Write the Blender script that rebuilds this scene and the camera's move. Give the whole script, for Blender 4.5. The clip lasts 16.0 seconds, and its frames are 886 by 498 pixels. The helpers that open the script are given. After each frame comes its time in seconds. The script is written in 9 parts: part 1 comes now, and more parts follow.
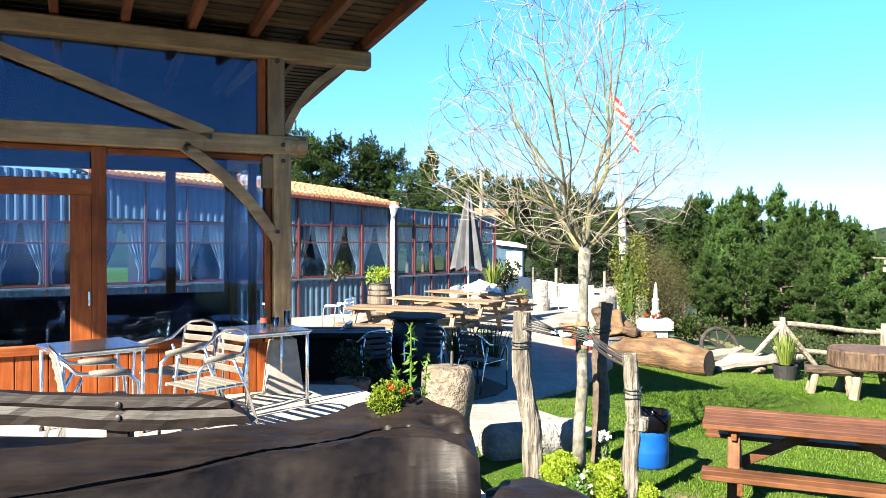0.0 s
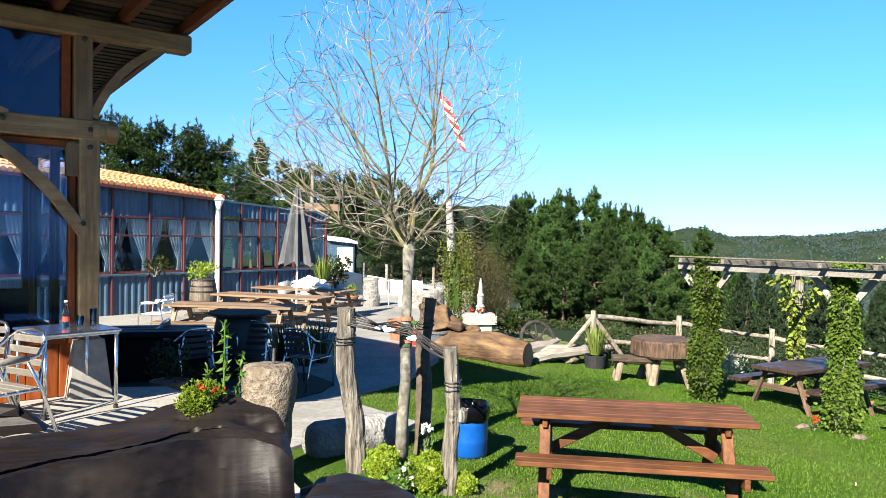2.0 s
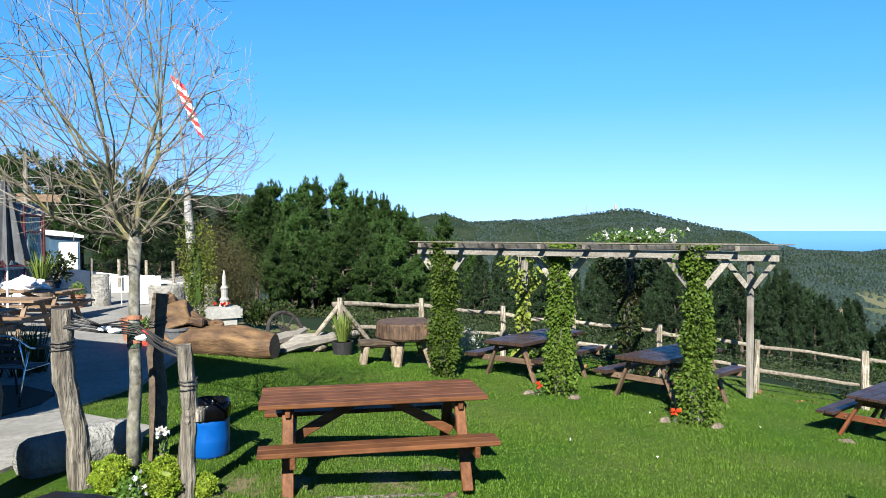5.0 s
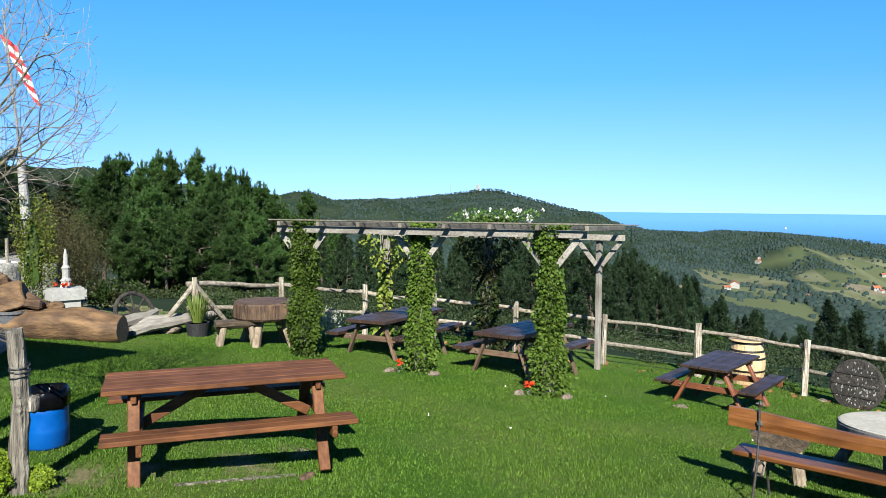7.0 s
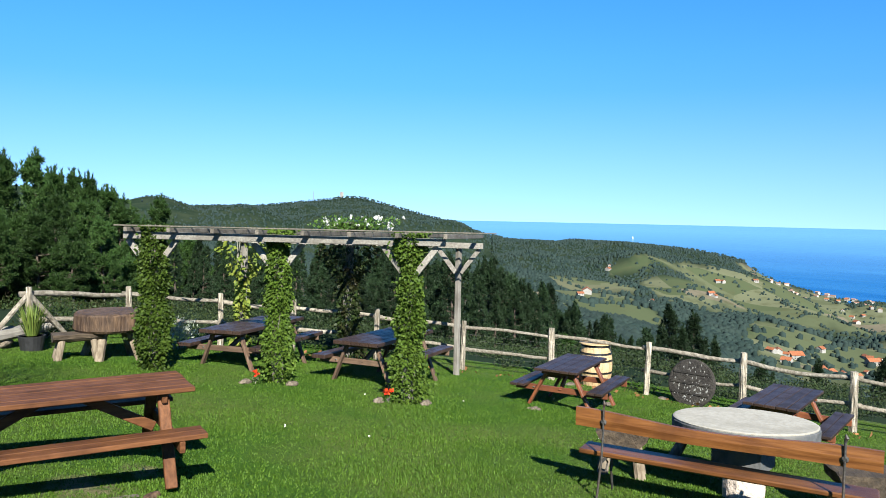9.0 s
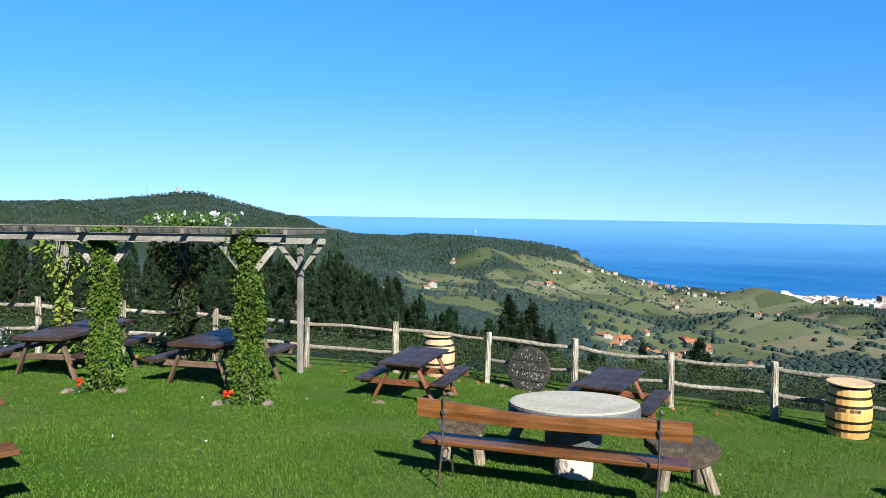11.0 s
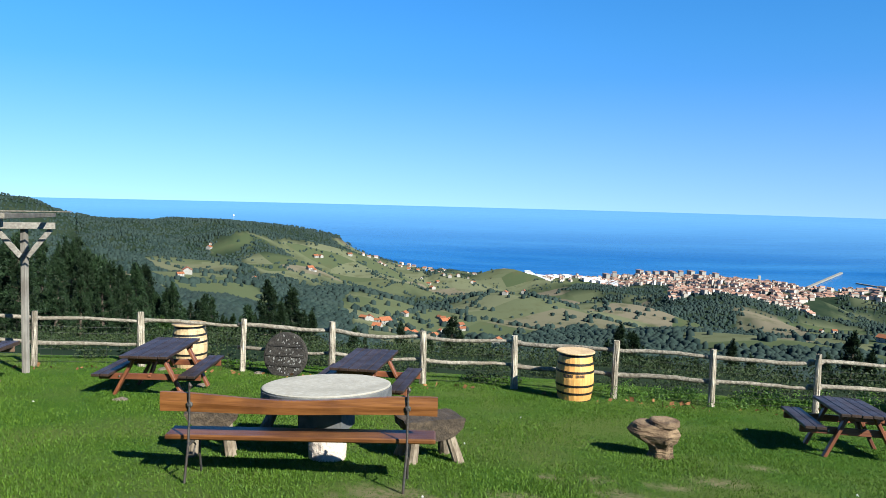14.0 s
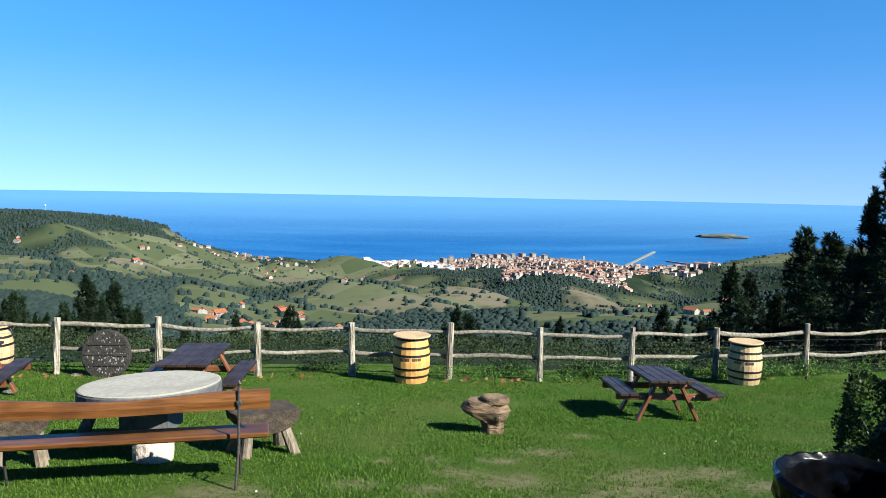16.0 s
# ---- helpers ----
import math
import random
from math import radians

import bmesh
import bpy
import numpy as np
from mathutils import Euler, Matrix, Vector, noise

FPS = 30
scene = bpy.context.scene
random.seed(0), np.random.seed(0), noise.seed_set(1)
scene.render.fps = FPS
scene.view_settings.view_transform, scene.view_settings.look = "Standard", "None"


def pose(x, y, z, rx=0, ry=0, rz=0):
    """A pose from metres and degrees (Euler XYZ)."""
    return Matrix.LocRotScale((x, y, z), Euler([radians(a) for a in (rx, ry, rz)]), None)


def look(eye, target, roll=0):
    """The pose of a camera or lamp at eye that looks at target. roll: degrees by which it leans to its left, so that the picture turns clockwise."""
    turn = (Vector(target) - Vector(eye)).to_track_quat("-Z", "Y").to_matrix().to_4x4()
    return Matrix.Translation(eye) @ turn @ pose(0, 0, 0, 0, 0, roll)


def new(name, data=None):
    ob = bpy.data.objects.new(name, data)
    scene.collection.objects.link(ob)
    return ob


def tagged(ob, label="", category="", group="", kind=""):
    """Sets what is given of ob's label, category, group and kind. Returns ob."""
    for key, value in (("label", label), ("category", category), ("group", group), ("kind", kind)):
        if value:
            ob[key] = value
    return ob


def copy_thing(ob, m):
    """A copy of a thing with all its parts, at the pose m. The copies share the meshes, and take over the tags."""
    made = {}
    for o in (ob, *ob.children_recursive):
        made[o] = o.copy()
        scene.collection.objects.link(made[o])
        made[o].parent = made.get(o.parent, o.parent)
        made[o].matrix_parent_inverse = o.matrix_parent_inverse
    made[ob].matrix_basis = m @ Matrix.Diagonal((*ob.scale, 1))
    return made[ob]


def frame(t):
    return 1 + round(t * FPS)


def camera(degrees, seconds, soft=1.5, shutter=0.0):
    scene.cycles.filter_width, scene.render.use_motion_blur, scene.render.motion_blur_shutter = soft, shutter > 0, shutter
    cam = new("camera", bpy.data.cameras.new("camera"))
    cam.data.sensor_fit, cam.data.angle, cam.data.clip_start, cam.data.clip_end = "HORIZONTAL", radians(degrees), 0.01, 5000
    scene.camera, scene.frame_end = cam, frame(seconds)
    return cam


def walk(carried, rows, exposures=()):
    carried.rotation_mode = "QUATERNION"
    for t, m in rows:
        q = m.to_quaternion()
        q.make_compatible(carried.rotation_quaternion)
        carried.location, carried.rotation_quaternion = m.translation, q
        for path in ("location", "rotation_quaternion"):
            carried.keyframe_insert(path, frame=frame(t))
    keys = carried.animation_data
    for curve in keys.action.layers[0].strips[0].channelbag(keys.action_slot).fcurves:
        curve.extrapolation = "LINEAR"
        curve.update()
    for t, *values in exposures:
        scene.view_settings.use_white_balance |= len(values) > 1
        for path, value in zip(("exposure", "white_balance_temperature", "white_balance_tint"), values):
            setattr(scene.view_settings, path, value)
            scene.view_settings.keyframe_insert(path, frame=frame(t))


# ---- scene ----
cam = camera(61.09, 16.0, soft=0.45)
PATH = [
    (0.0, -0.000, -0.000, 2.2, 0.00, -0.91, -0.17),
    (0.5, 0.020, -0.001, 2.2, -3.42, -0.99, -0.38),
    (1.0, 0.033, -0.002, 2.2, -5.70, -0.82, -0.46),
    (1.5, 0.052, -0.004, 2.2, -9.11, -0.96, -0.71),
    (2.0, 0.072, -0.008, 2.2, -12.68, -1.10, -0.94),
    (2.5, 0.092, -0.013, 2.2, -16.28, -1.41, -0.63),
    (3.0, 0.109, -0.019, 2.2, -19.29, -1.69, -0.84),
    (3.5, 0.128, -0.026, 2.2, -22.84, -1.89, -0.92),
    (4.0, 0.146, -0.034, 2.2, -26.22, -1.62, -0.41),
    (6.5, 0.207, -0.073, 2.2, -38.95, -3.27, -0.08),
    (7.0, 0.220, -0.084, 2.2, -41.85, -3.49, -0.39),
    (7.5, 0.231, -0.095, 2.2, -44.48, -3.47, -0.64),
    (8.0, 0.241, -0.105, 2.2, -46.94, -3.24, -0.68),
    (8.5, 0.251, -0.116, 2.2, -49.54, -3.05, -0.77),
    (9.0, 0.261, -0.128, 2.2, -52.18, -2.77, -1.10),
    (11.5, 0.303, -0.198, 2.2, -66.51, -3.19, -0.79),
    (12.0, 0.308, -0.211, 2.2, -68.85, -3.38, -0.83),
    (12.5, 0.313, -0.225, 2.2, -71.50, -3.55, -0.75),
    (13.0, 0.319, -0.244, 2.2, -74.94, -3.80, -1.15),
    (13.5, 0.323, -0.263, 2.2, -78.29, -3.94, -1.18),
    (14.0, 0.327, -0.284, 2.2, -81.93, -3.81, -1.45),
    (14.5, 0.329, -0.302, 2.2, -85.20, -3.80, -1.39),
    (15.0, 0.330, -0.320, 2.2, -88.29, -3.99, -1.13),
    (15.5, 0.330, -0.337, 2.2, -91.15, -4.36, -1.08),
    (16.0, 0.329, -0.354, 2.2, -94.26, -4.55, -1.09),
]
EXPOSURE = [(0.0, 2.7, 7300, 9), (1.0, 2.45, 7200, 9), (2.0, 2.14, 7000, 9), (3.5, 1.9, 6700, 8), (6.5, 1.61, 6400, 6), (9.0, 1.59, 6350, 5), (12.0, 1.48, 6300, 4), (16.0, 1.48, 6300, 3)]
walk(cam, [(t, pose(x, y, z, 90 + pitch, roll, yaw)) for t, x, y, z, yaw, pitch, roll in PATH], EXPOSURE)

# ---- world and sun ----
SUN_AZ, SUN_EL = 219.0, 35.5
world = bpy.data.worlds.new("sky")
scene.world = world
world.use_nodes = True
wn = world.node_tree
sky = wn.nodes.new("ShaderNodeTexSky")
sky.sky_type = "NISHITA"
sky.sun_disc = False
sky.sun_elevation, sky.sun_rotation = radians(SUN_EL), radians(SUN_AZ)
sky.altitude, sky.air_density, sky.dust_density, sky.ozone_density = 1200, 1.0, 0.0, 6.0
wn.nodes["Background"].inputs["Strength"].default_value = 0.063
clear = wn.nodes.new("ShaderNodeHueSaturation")
clear.inputs["Saturation"].default_value, clear.inputs["Hue"].default_value = 1.25, 0.502
wn.links.new(sky.outputs["Color"], clear.inputs["Color"])
lift = wn.nodes.new("ShaderNodeMapping")
lift.inputs["Location"].default_value, lift.inputs["Scale"].default_value = (0, 0, 0.085), (1, 1, 0.58)
wn.links.new(wn.nodes.new("ShaderNodeTexCoord").outputs["Generated"], lift.inputs["Vector"])
wn.links.new(lift.outputs["Vector"], sky.inputs["Vector"])
up = wn.nodes.new("ShaderNodeSeparateXYZ")
wn.links.new(wn.nodes.new("ShaderNodeTexCoord").outputs["Generated"], up.inputs["Vector"])
haze = wn.nodes.new("ShaderNodeMapRange")
for key, value in (("From Min", 0.0), ("From Max", 0.16), ("To Min", 1.12), ("To Max", 1.24)):
    haze.inputs[key].default_value = value
wn.links.new(up.outputs["Z"], haze.inputs["Value"])
wn.links.new(haze.outputs["Result"], clear.inputs["Saturation"])
tint = wn.nodes.new("ShaderNodeMapRange")
for key, value in (("From Min", 0.0), ("From Max", 0.2), ("To Min", 0.516), ("To Max", 0.504)):
    tint.inputs[key].default_value = value
wn.links.new(up.outputs["Z"], tint.inputs["Value"])
wn.links.new(tint.outputs["Result"], clear.inputs["Hue"])
zenith = wn.nodes.new("ShaderNodeMapRange")
for key, value in (("From Min", 0.32), ("From Max", 1.0), ("To Min", 1.0), ("To Max", 0.28)):
    zenith.inputs[key].default_value = value
wn.links.new(up.outputs["Z"], zenith.inputs["Value"])
wn.links.new(zenith.outputs["Result"], clear.inputs["Value"])
wn.links.new(clear.outputs["Color"], wn.nodes["Background"].inputs["Color"])
sun = new("sun", bpy.data.lights.new("sun", "SUN"))
sun.data.energy, sun.data.angle, sun.data.color = 5.0, radians(0.55), (1.0, 0.95, 0.86)
away = Vector((-math.sin(radians(SUN_AZ)), -math.cos(radians(SUN_AZ)), -math.tan(radians(SUN_EL))))
sun.matrix_world = look((-30, -40, 40), Vector((-30, -40, 40)) + away)


# ---- materials ----
TONE, LEAF = 0.46, 0.66


def tree_of(name):
    m = bpy.data.materials.new(name)
    m.use_nodes = True
    return m, m.node_tree.nodes, m.node_tree.links, m.node_tree.nodes["Principled BSDF"]


def mix_color(nodes, links, fac, a, b, blend="MIX"):
    n = nodes.new("ShaderNodeMix")
    n.data_type, n.blend_type = "RGBA", blend
    for socket, v in ((n.inputs[0], fac), (n.inputs[6], a), (n.inputs[7], b)):
        if isinstance(v, bpy.types.NodeSocket):
            links.new(v, socket)
        else:
            socket.default_value = (*v, 1) if isinstance(v, tuple) else v
    return n.outputs[2]


def noise_fac(nodes, links, vec, scale, detail=5.0, rough=0.6, lo=0.35, hi=0.65):
    n = nodes.new("ShaderNodeTexNoise")
    n.inputs["Scale"].default_value, n.inputs["Detail"].default_value, n.inputs["Roughness"].default_value = scale, detail, rough
    links.new(vec, n.inputs["Vector"])
    r = nodes.new("ShaderNodeMapRange")
    r.inputs["From Min"].default_value, r.inputs["From Max"].default_value = lo, hi
    links.new(n.outputs["Fac"], r.inputs["Value"])
    return r.outputs["Result"]


def vector_of(nodes, links, stretch=(1, 1, 1), kind="Object"):
    c = nodes.new("ShaderNodeTexCoord")
    mp = nodes.new("ShaderNodeMapping")
    mp.inputs["Scale"].default_value = stretch
    links.new(c.outputs[kind], mp.inputs["Vector"])
    return mp.outputs["Vector"]


def surface(name, c1, c2, c3=None, scale=12.0, scale3=1.5, stretch=(1, 1, 1), rough=0.7, bump=0.25, depth=0.004,
            metal=0.0, vary=0.18, spec=0.4, rough2=None, island=False, tone=None):
    """A worn surface: fine grain between c1 and c2, larger stains of c3, relief and a shade of its own for each object."""
    k = tone or 1.0 if tone or metal > 0.9 else TONE if max(c2) < 0.57 else 0.86
    c1, c2, c3 = (tuple(v * k for v in c) if c else c for c in (c1, c2, c3))
    m, nodes, links, b = tree_of(name)
    vec = vector_of(nodes, links, stretch)
    grain = noise_fac(nodes, links, vec, scale)
    col = mix_color(nodes, links, grain, c1, c2)
    plain = vector_of(nodes, links)
    stain = noise_fac(nodes, links, plain, scale3, 4, 0.6, 0.45, 0.75)
    if c3:
        col = mix_color(nodes, links, stain, col, c3)
    h = nodes.new("ShaderNodeHueSaturation")
    if island:
        g = nodes.new("ShaderNodeNewGeometry")
        rnd = g.outputs["Random Per Island"]
    else:
        g = nodes.new("ShaderNodeObjectInfo")
        rnd = g.outputs["Random"]
    mr = nodes.new("ShaderNodeMapRange")
    mr.inputs["To Min"].default_value, mr.inputs["To Max"].default_value = 1 - vary, 1 + vary
    links.new(rnd, mr.inputs["Value"])
    links.new(mr.outputs["Result"], h.inputs["Value"])
    links.new(col, h.inputs["Color"])
    links.new(h.outputs["Color"], b.inputs["Base Color"])
    b.inputs["Roughness"].default_value, b.inputs["Metallic"].default_value = rough, metal
    b.inputs["Specular IOR Level"].default_value = spec
    if rough2 is not None:
        q = nodes.new("ShaderNodeMapRange")
        q.inputs["To Min"].default_value, q.inputs["To Max"].default_value = rough, rough2
        links.new(stain, q.inputs["Value"])
        links.new(q.outputs["Result"], b.inputs["Roughness"])
    if bump:
        bp = nodes.new("ShaderNodeBump")
        bp.inputs["Strength"].default_value, bp.inputs["Distance"].default_value = bump, depth
        links.new(grain, bp.inputs["Height"])
        links.new(bp.outputs["Normal"], b.inputs["Normal"])
    return m


X_GRAIN, Y_GRAIN, Z_GRAIN = (0.07, 1, 1), (1, 0.07, 1), (1, 1, 0.07)


def woods(name, c1, c2, c3, **kw):
    return {a: surface(f"{name}_{a}", c1, c2, c3, stretch=s, **kw) for a, s in (("x", X_GRAIN), ("y", Y_GRAIN), ("z", Z_GRAIN))}


RED_WOOD = woods("varnished_red_wood", (0.135, 0.052, 0.020), (0.265, 0.108, 0.044), (0.085, 0.032, 0.015), scale=38, scale3=3.0, rough=0.6, rough2=0.75, spec=0.15, bump=0.3)
DARK_WOOD = woods("dark_table_wood", (0.045, 0.026, 0.020), (0.10, 0.060, 0.044), (0.030, 0.020, 0.018), scale=40, scale3=3.0, rough=0.42, rough2=0.65, spec=0.3, bump=0.3)
LEG_WOOD = woods("red_leg_wood", (0.24, 0.07, 0.03), (0.36, 0.13, 0.055), (0.15, 0.05, 0.03), scale=38, scale3=3.0, rough=0.5, bump=0.25)
GREY_WOOD = woods("weathered_grey_wood", (0.30, 0.27, 0.235), (0.52, 0.48, 0.42), (0.22, 0.19, 0.16), scale=30, scale3=2.0, rough=0.85, bump=0.5, depth=0.008)
BARK_WOOD = surface("barkless_post_wood", (0.10, 0.08, 0.056), (0.58, 0.51, 0.41), (0.20, 0.165, 0.12), scale=26, scale3=4.5, stretch=(1, 1, 0.10), rough=0.9, bump=1.0, depth=0.03)
RAIL_WOOD = surface("split_rail_wood", (0.20, 0.17, 0.13), (0.56, 0.50, 0.41), (0.25, 0.205, 0.15), scale=16, scale3=1.8, rough=0.9, bump=0.7, depth=0.015)
LIGHT_WOOD = woods("pale_table_wood", (0.24, 0.145, 0.08), (0.37, 0.245, 0.145), (0.17, 0.10, 0.06), scale=34, scale3=2.0, rough=0.6, bump=0.25)
OAK = woods("oak_beam", (0.30, 0.165, 0.065), (0.52, 0.32, 0.14), (0.20, 0.105, 0.042), scale=20, scale3=2.6, rough=0.7, bump=0.5, depth=0.008)
JOINERY = woods("red_brown_joinery", (0.28, 0.060, 0.012), (0.44, 0.112, 0.026), (0.17, 0.040, 0.010), scale=32, scale3=2.5, rough=0.6, bump=0.2, spec=0.15)
RAFTER = woods("stained_rafter", (0.17, 0.045, 0.016), (0.27, 0.08, 0.026), (0.10, 0.03, 0.014), scale=30, scale3=2.5, rough=0.65, bump=0.2)
BOARDS = woods("roof_board", (0.05, 0.026, 0.012), (0.13, 0.075, 0.036), (0.03, 0.016, 0.009), scale=30, scale3=2.5, rough=0.8, bump=0.35, vary=0.65)
BLACK_WOOD = woods("tarred_slab_wood", (0.009, 0.0062, 0.0052), (0.018, 0.0125, 0.0108), (0.029, 0.0205, 0.0165), scale=30, scale3=3.2, rough=0.5, rough2=0.66, bump=0.22, depth=0.004, spec=0.19)
LOG_BARK = surface("debarked_log", (0.085, 0.042, 0.020), (0.35, 0.205, 0.092), (0.085, 0.043, 0.022), scale=7, scale3=2.2, stretch=(0.28, 1, 1), rough=0.8, bump=0.7, depth=0.02)
LOG_END = surface("log_end_grain", (0.10, 0.07, 0.05), (0.2, 0.15, 0.1), (0.06, 0.045, 0.035), scale=18, scale3=3, rough=0.9, bump=0.5)
BENCH_WOOD = woods("orange_bench_wood", (0.17, 0.058, 0.014), (0.34, 0.135, 0.038), (0.10, 0.034, 0.012), scale=30, scale3=2.0, rough=0.42, bump=0.3)
CHUNK_WOOD = surface("rough_stool_wood", (0.07, 0.036, 0.02), (0.25, 0.15, 0.085), (0.05, 0.028, 0.018), scale=16, scale3=3, stretch=(1, 1, 0.2), rough=0.7, bump=0.8, depth=0.015)
IRON = surface("grey_wrought_iron", (0.07, 0.07, 0.07), (0.16, 0.15, 0.14), (0.12, 0.075, 0.05), scale=40, scale3=6, rough=0.6, metal=0.5, bump=0.3)
ALU = surface("brushed_aluminium", (0.60, 0.61, 0.62), (0.74, 0.74, 0.75), (0.5, 0.5, 0.5), scale=60, scale3=6, rough=0.24, metal=1.0, bump=0.05, vary=0.03)
SLAT = surface("grey_chair_slat", (0.20, 0.18, 0.15), (0.30, 0.275, 0.235), None, scale=50, rough=0.5, bump=0.1, vary=0.05)
BLUE_WEAVE = surface("dark_woven_chair", (0.018, 0.018, 0.022), (0.04, 0.04, 0.048), None, scale=60, rough=0.6, bump=0.2)
CONCRETE = surface("pale_concrete", (0.40, 0.375, 0.335), (0.54, 0.51, 0.46), (0.30, 0.28, 0.245), scale=14, scale3=1.1, rough=0.9, bump=0.25, vary=0.03)
YARD_CONCRETE = surface("weathered_yard_concrete", (0.20, 0.195, 0.18), (0.30, 0.29, 0.27), (0.14, 0.135, 0.125), scale=14, scale3=0.7, rough=0.9, bump=0.25, vary=0.03, tone=0.74)
STONE = surface("rough_grey_stone", (0.30, 0.29, 0.27), (0.52, 0.50, 0.46), (0.20, 0.20, 0.17), scale=9, scale3=2.4, rough=0.92, bump=1.0, depth=0.03, vary=0.08)
TAN_STONE = surface("tan_weathered_stone", (0.20, 0.155, 0.11), (0.42, 0.345, 0.26), (0.15, 0.115, 0.08), scale=16, scale3=3, rough=0.92, bump=1.0, depth=0.02, vary=0.05)
MILL_STONE = surface("millstone_top", (0.33, 0.305, 0.26), (0.42, 0.395, 0.345), (0.25, 0.23, 0.19), scale=22, scale3=2.2, rough=0.9, bump=0.35, depth=0.005, vary=0.03, tone=0.8)
STONE_DARK = surface("dark_stone_rim", (0.10, 0.11, 0.12), (0.18, 0.18, 0.19), (0.26, 0.25, 0.23), scale=16, scale3=3, rough=0.85, bump=0.5, vary=0.03)
PINK_STONE = surface("pinkish_stone_pillar", (0.42, 0.34, 0.29), (0.58, 0.50, 0.43), (0.33, 0.27, 0.23), scale=14, scale3=4, rough=0.9, bump=0.7, depth=0.015)
WHITE_PAINT = surface("white_lime_paint", (0.64, 0.63, 0.60), (0.76, 0.75, 0.73), (0.52, 0.50, 0.47), scale=9, scale3=1.2, rough=0.8, bump=0.2, vary=0.04)
WHITE_STONE = surface("white_carved_stone", (0.50, 0.49, 0.47), (0.66, 0.65, 0.62), (0.38, 0.37, 0.35), scale=16, scale3=3, rough=0.8, bump=0.4, vary=0.03, tone=0.42)
BLUE_TIN = surface("blue_corrugated_sheet", (0.07, 0.15, 0.24), (0.105, 0.205, 0.31), (0.05, 0.11, 0.17), scale=6, scale3=1.0, stretch=(1, 1, 0.3), rough=0.45, bump=0.05, vary=0.06)
RED_FRAME = surface("dark_red_frame", (0.10, 0.025, 0.03), (0.15, 0.04, 0.042), None, scale=20, rough=0.5, bump=0.1)
TILE = surface("orange_roof_tile", (0.50, 0.19, 0.075), (0.68, 0.31, 0.14), (0.40, 0.15, 0.07), scale=5, scale3=1.2, rough=0.85, bump=0.2, vary=0.16)
CURTAIN = surface("white_net_curtain", (0.17, 0.225, 0.28), (0.25, 0.305, 0.36), None, scale=30, stretch=(1, 1, 0.1), rough=0.9, bump=0.2, vary=0.06)
CANVAS = surface("grey_parasol_canvas", (0.10, 0.108, 0.12), (0.185, 0.195, 0.215), (0.075, 0.08, 0.09), scale=8, scale3=2, stretch=(1, 1, 0.2), rough=0.9, bump=0.2)
BLUE_PLASTIC = surface("blue_barrel_plastic", (0.0, 0.105, 0.48), (0.004, 0.14, 0.56), (0.004, 0.075, 0.36), scale=10, scale3=2.5, rough=0.35, bump=0.05, vary=0.02)
BLACK_BAG = surface("black_bin_bag", (0.003, 0.003, 0.004), (0.005, 0.005, 0.007), None, scale=7, rough=0.24, bump=0.12, depth=0.01, vary=0.02, spec=0.16)
OAK_BARREL = surface("honey_barrel_oak", (0.54, 0.275, 0.08), (0.68, 0.375, 0.125), (0.46, 0.22, 0.06), scale=24, scale3=3, stretch=(1, 1, 0.08), rough=0.5, bump=0.15, vary=0.05)
OLD_BARREL = surface("old_grey_barrel_oak", (0.16, 0.12, 0.09), (0.27, 0.21, 0.16), (0.10, 0.08, 0.06), scale=24, scale3=3, stretch=(1, 1, 0.08), rough=0.8, bump=0.3)
PALE_BARREL = surface("pale_barrel_oak", (0.40, 0.27, 0.14), (0.58, 0.42, 0.24), (0.30, 0.20, 0.10), scale=24, scale3=3, stretch=(1, 1, 0.08), rough=0.6, bump=0.2, vary=0.07)
HOOP = surface("black_hoop_steel", (0.02, 0.02, 0.022), (0.05, 0.05, 0.05), None, scale=30, rough=0.5, metal=0.5, bump=0.1)
TERRACOTTA = surface("terracotta_pot", (0.42, 0.17, 0.09), (0.55, 0.25, 0.14), (0.33, 0.14, 0.08), scale=14, scale3=4, rough=0.85, bump=0.3)
BLACK_POT = surface("black_plastic_pot", (0.02, 0.02, 0.022), (0.04, 0.04, 0.045), None, scale=14, rough=0.6, bump=0.1)
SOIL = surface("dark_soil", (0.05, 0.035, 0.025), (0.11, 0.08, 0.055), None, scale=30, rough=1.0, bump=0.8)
RED_RUBBER = surface("red_plastic", (0.5, 0.03, 0.02), (0.6, 0.06, 0.03), None, scale=14, rough=0.5, bump=0.1)
CABLE = surface("black_cable", (0.02, 0.02, 0.02), (0.05, 0.05, 0.05), None, scale=30, rough=0.6, bump=0.1)
WHITE_PLASTIC = surface("white_plastic", (0.75, 0.76, 0.76), (0.82, 0.82, 0.82), None, scale=10, rough=0.45, bump=0.05, vary=0.03)
CLOTH_RED = surface("red_flag_cloth", (0.60, 0.02, 0.03), (0.70, 0.05, 0.05), None, scale=30, rough=0.9, bump=0.2, vary=0.02)
CLOTH_WHITE = surface("white_flag_cloth", (0.76, 0.75, 0.74), (0.84, 0.83, 0.82), None, scale=30, rough=0.9, bump=0.2, vary=0.02)
DARK_ROOM = surface("dark_room_shade", (0.014, 0.009, 0.006), (0.026, 0.017, 0.011), None, scale=10, rough=0.8, bump=0.1)
TREE_BARK = surface("grey_lichen_bark", (0.07, 0.064, 0.052), (0.45, 0.43, 0.37), (0.26, 0.25, 0.16), scale=15, scale3=7, stretch=(1, 1, 0.75), rough=0.9, bump=0.5, depth=0.008)
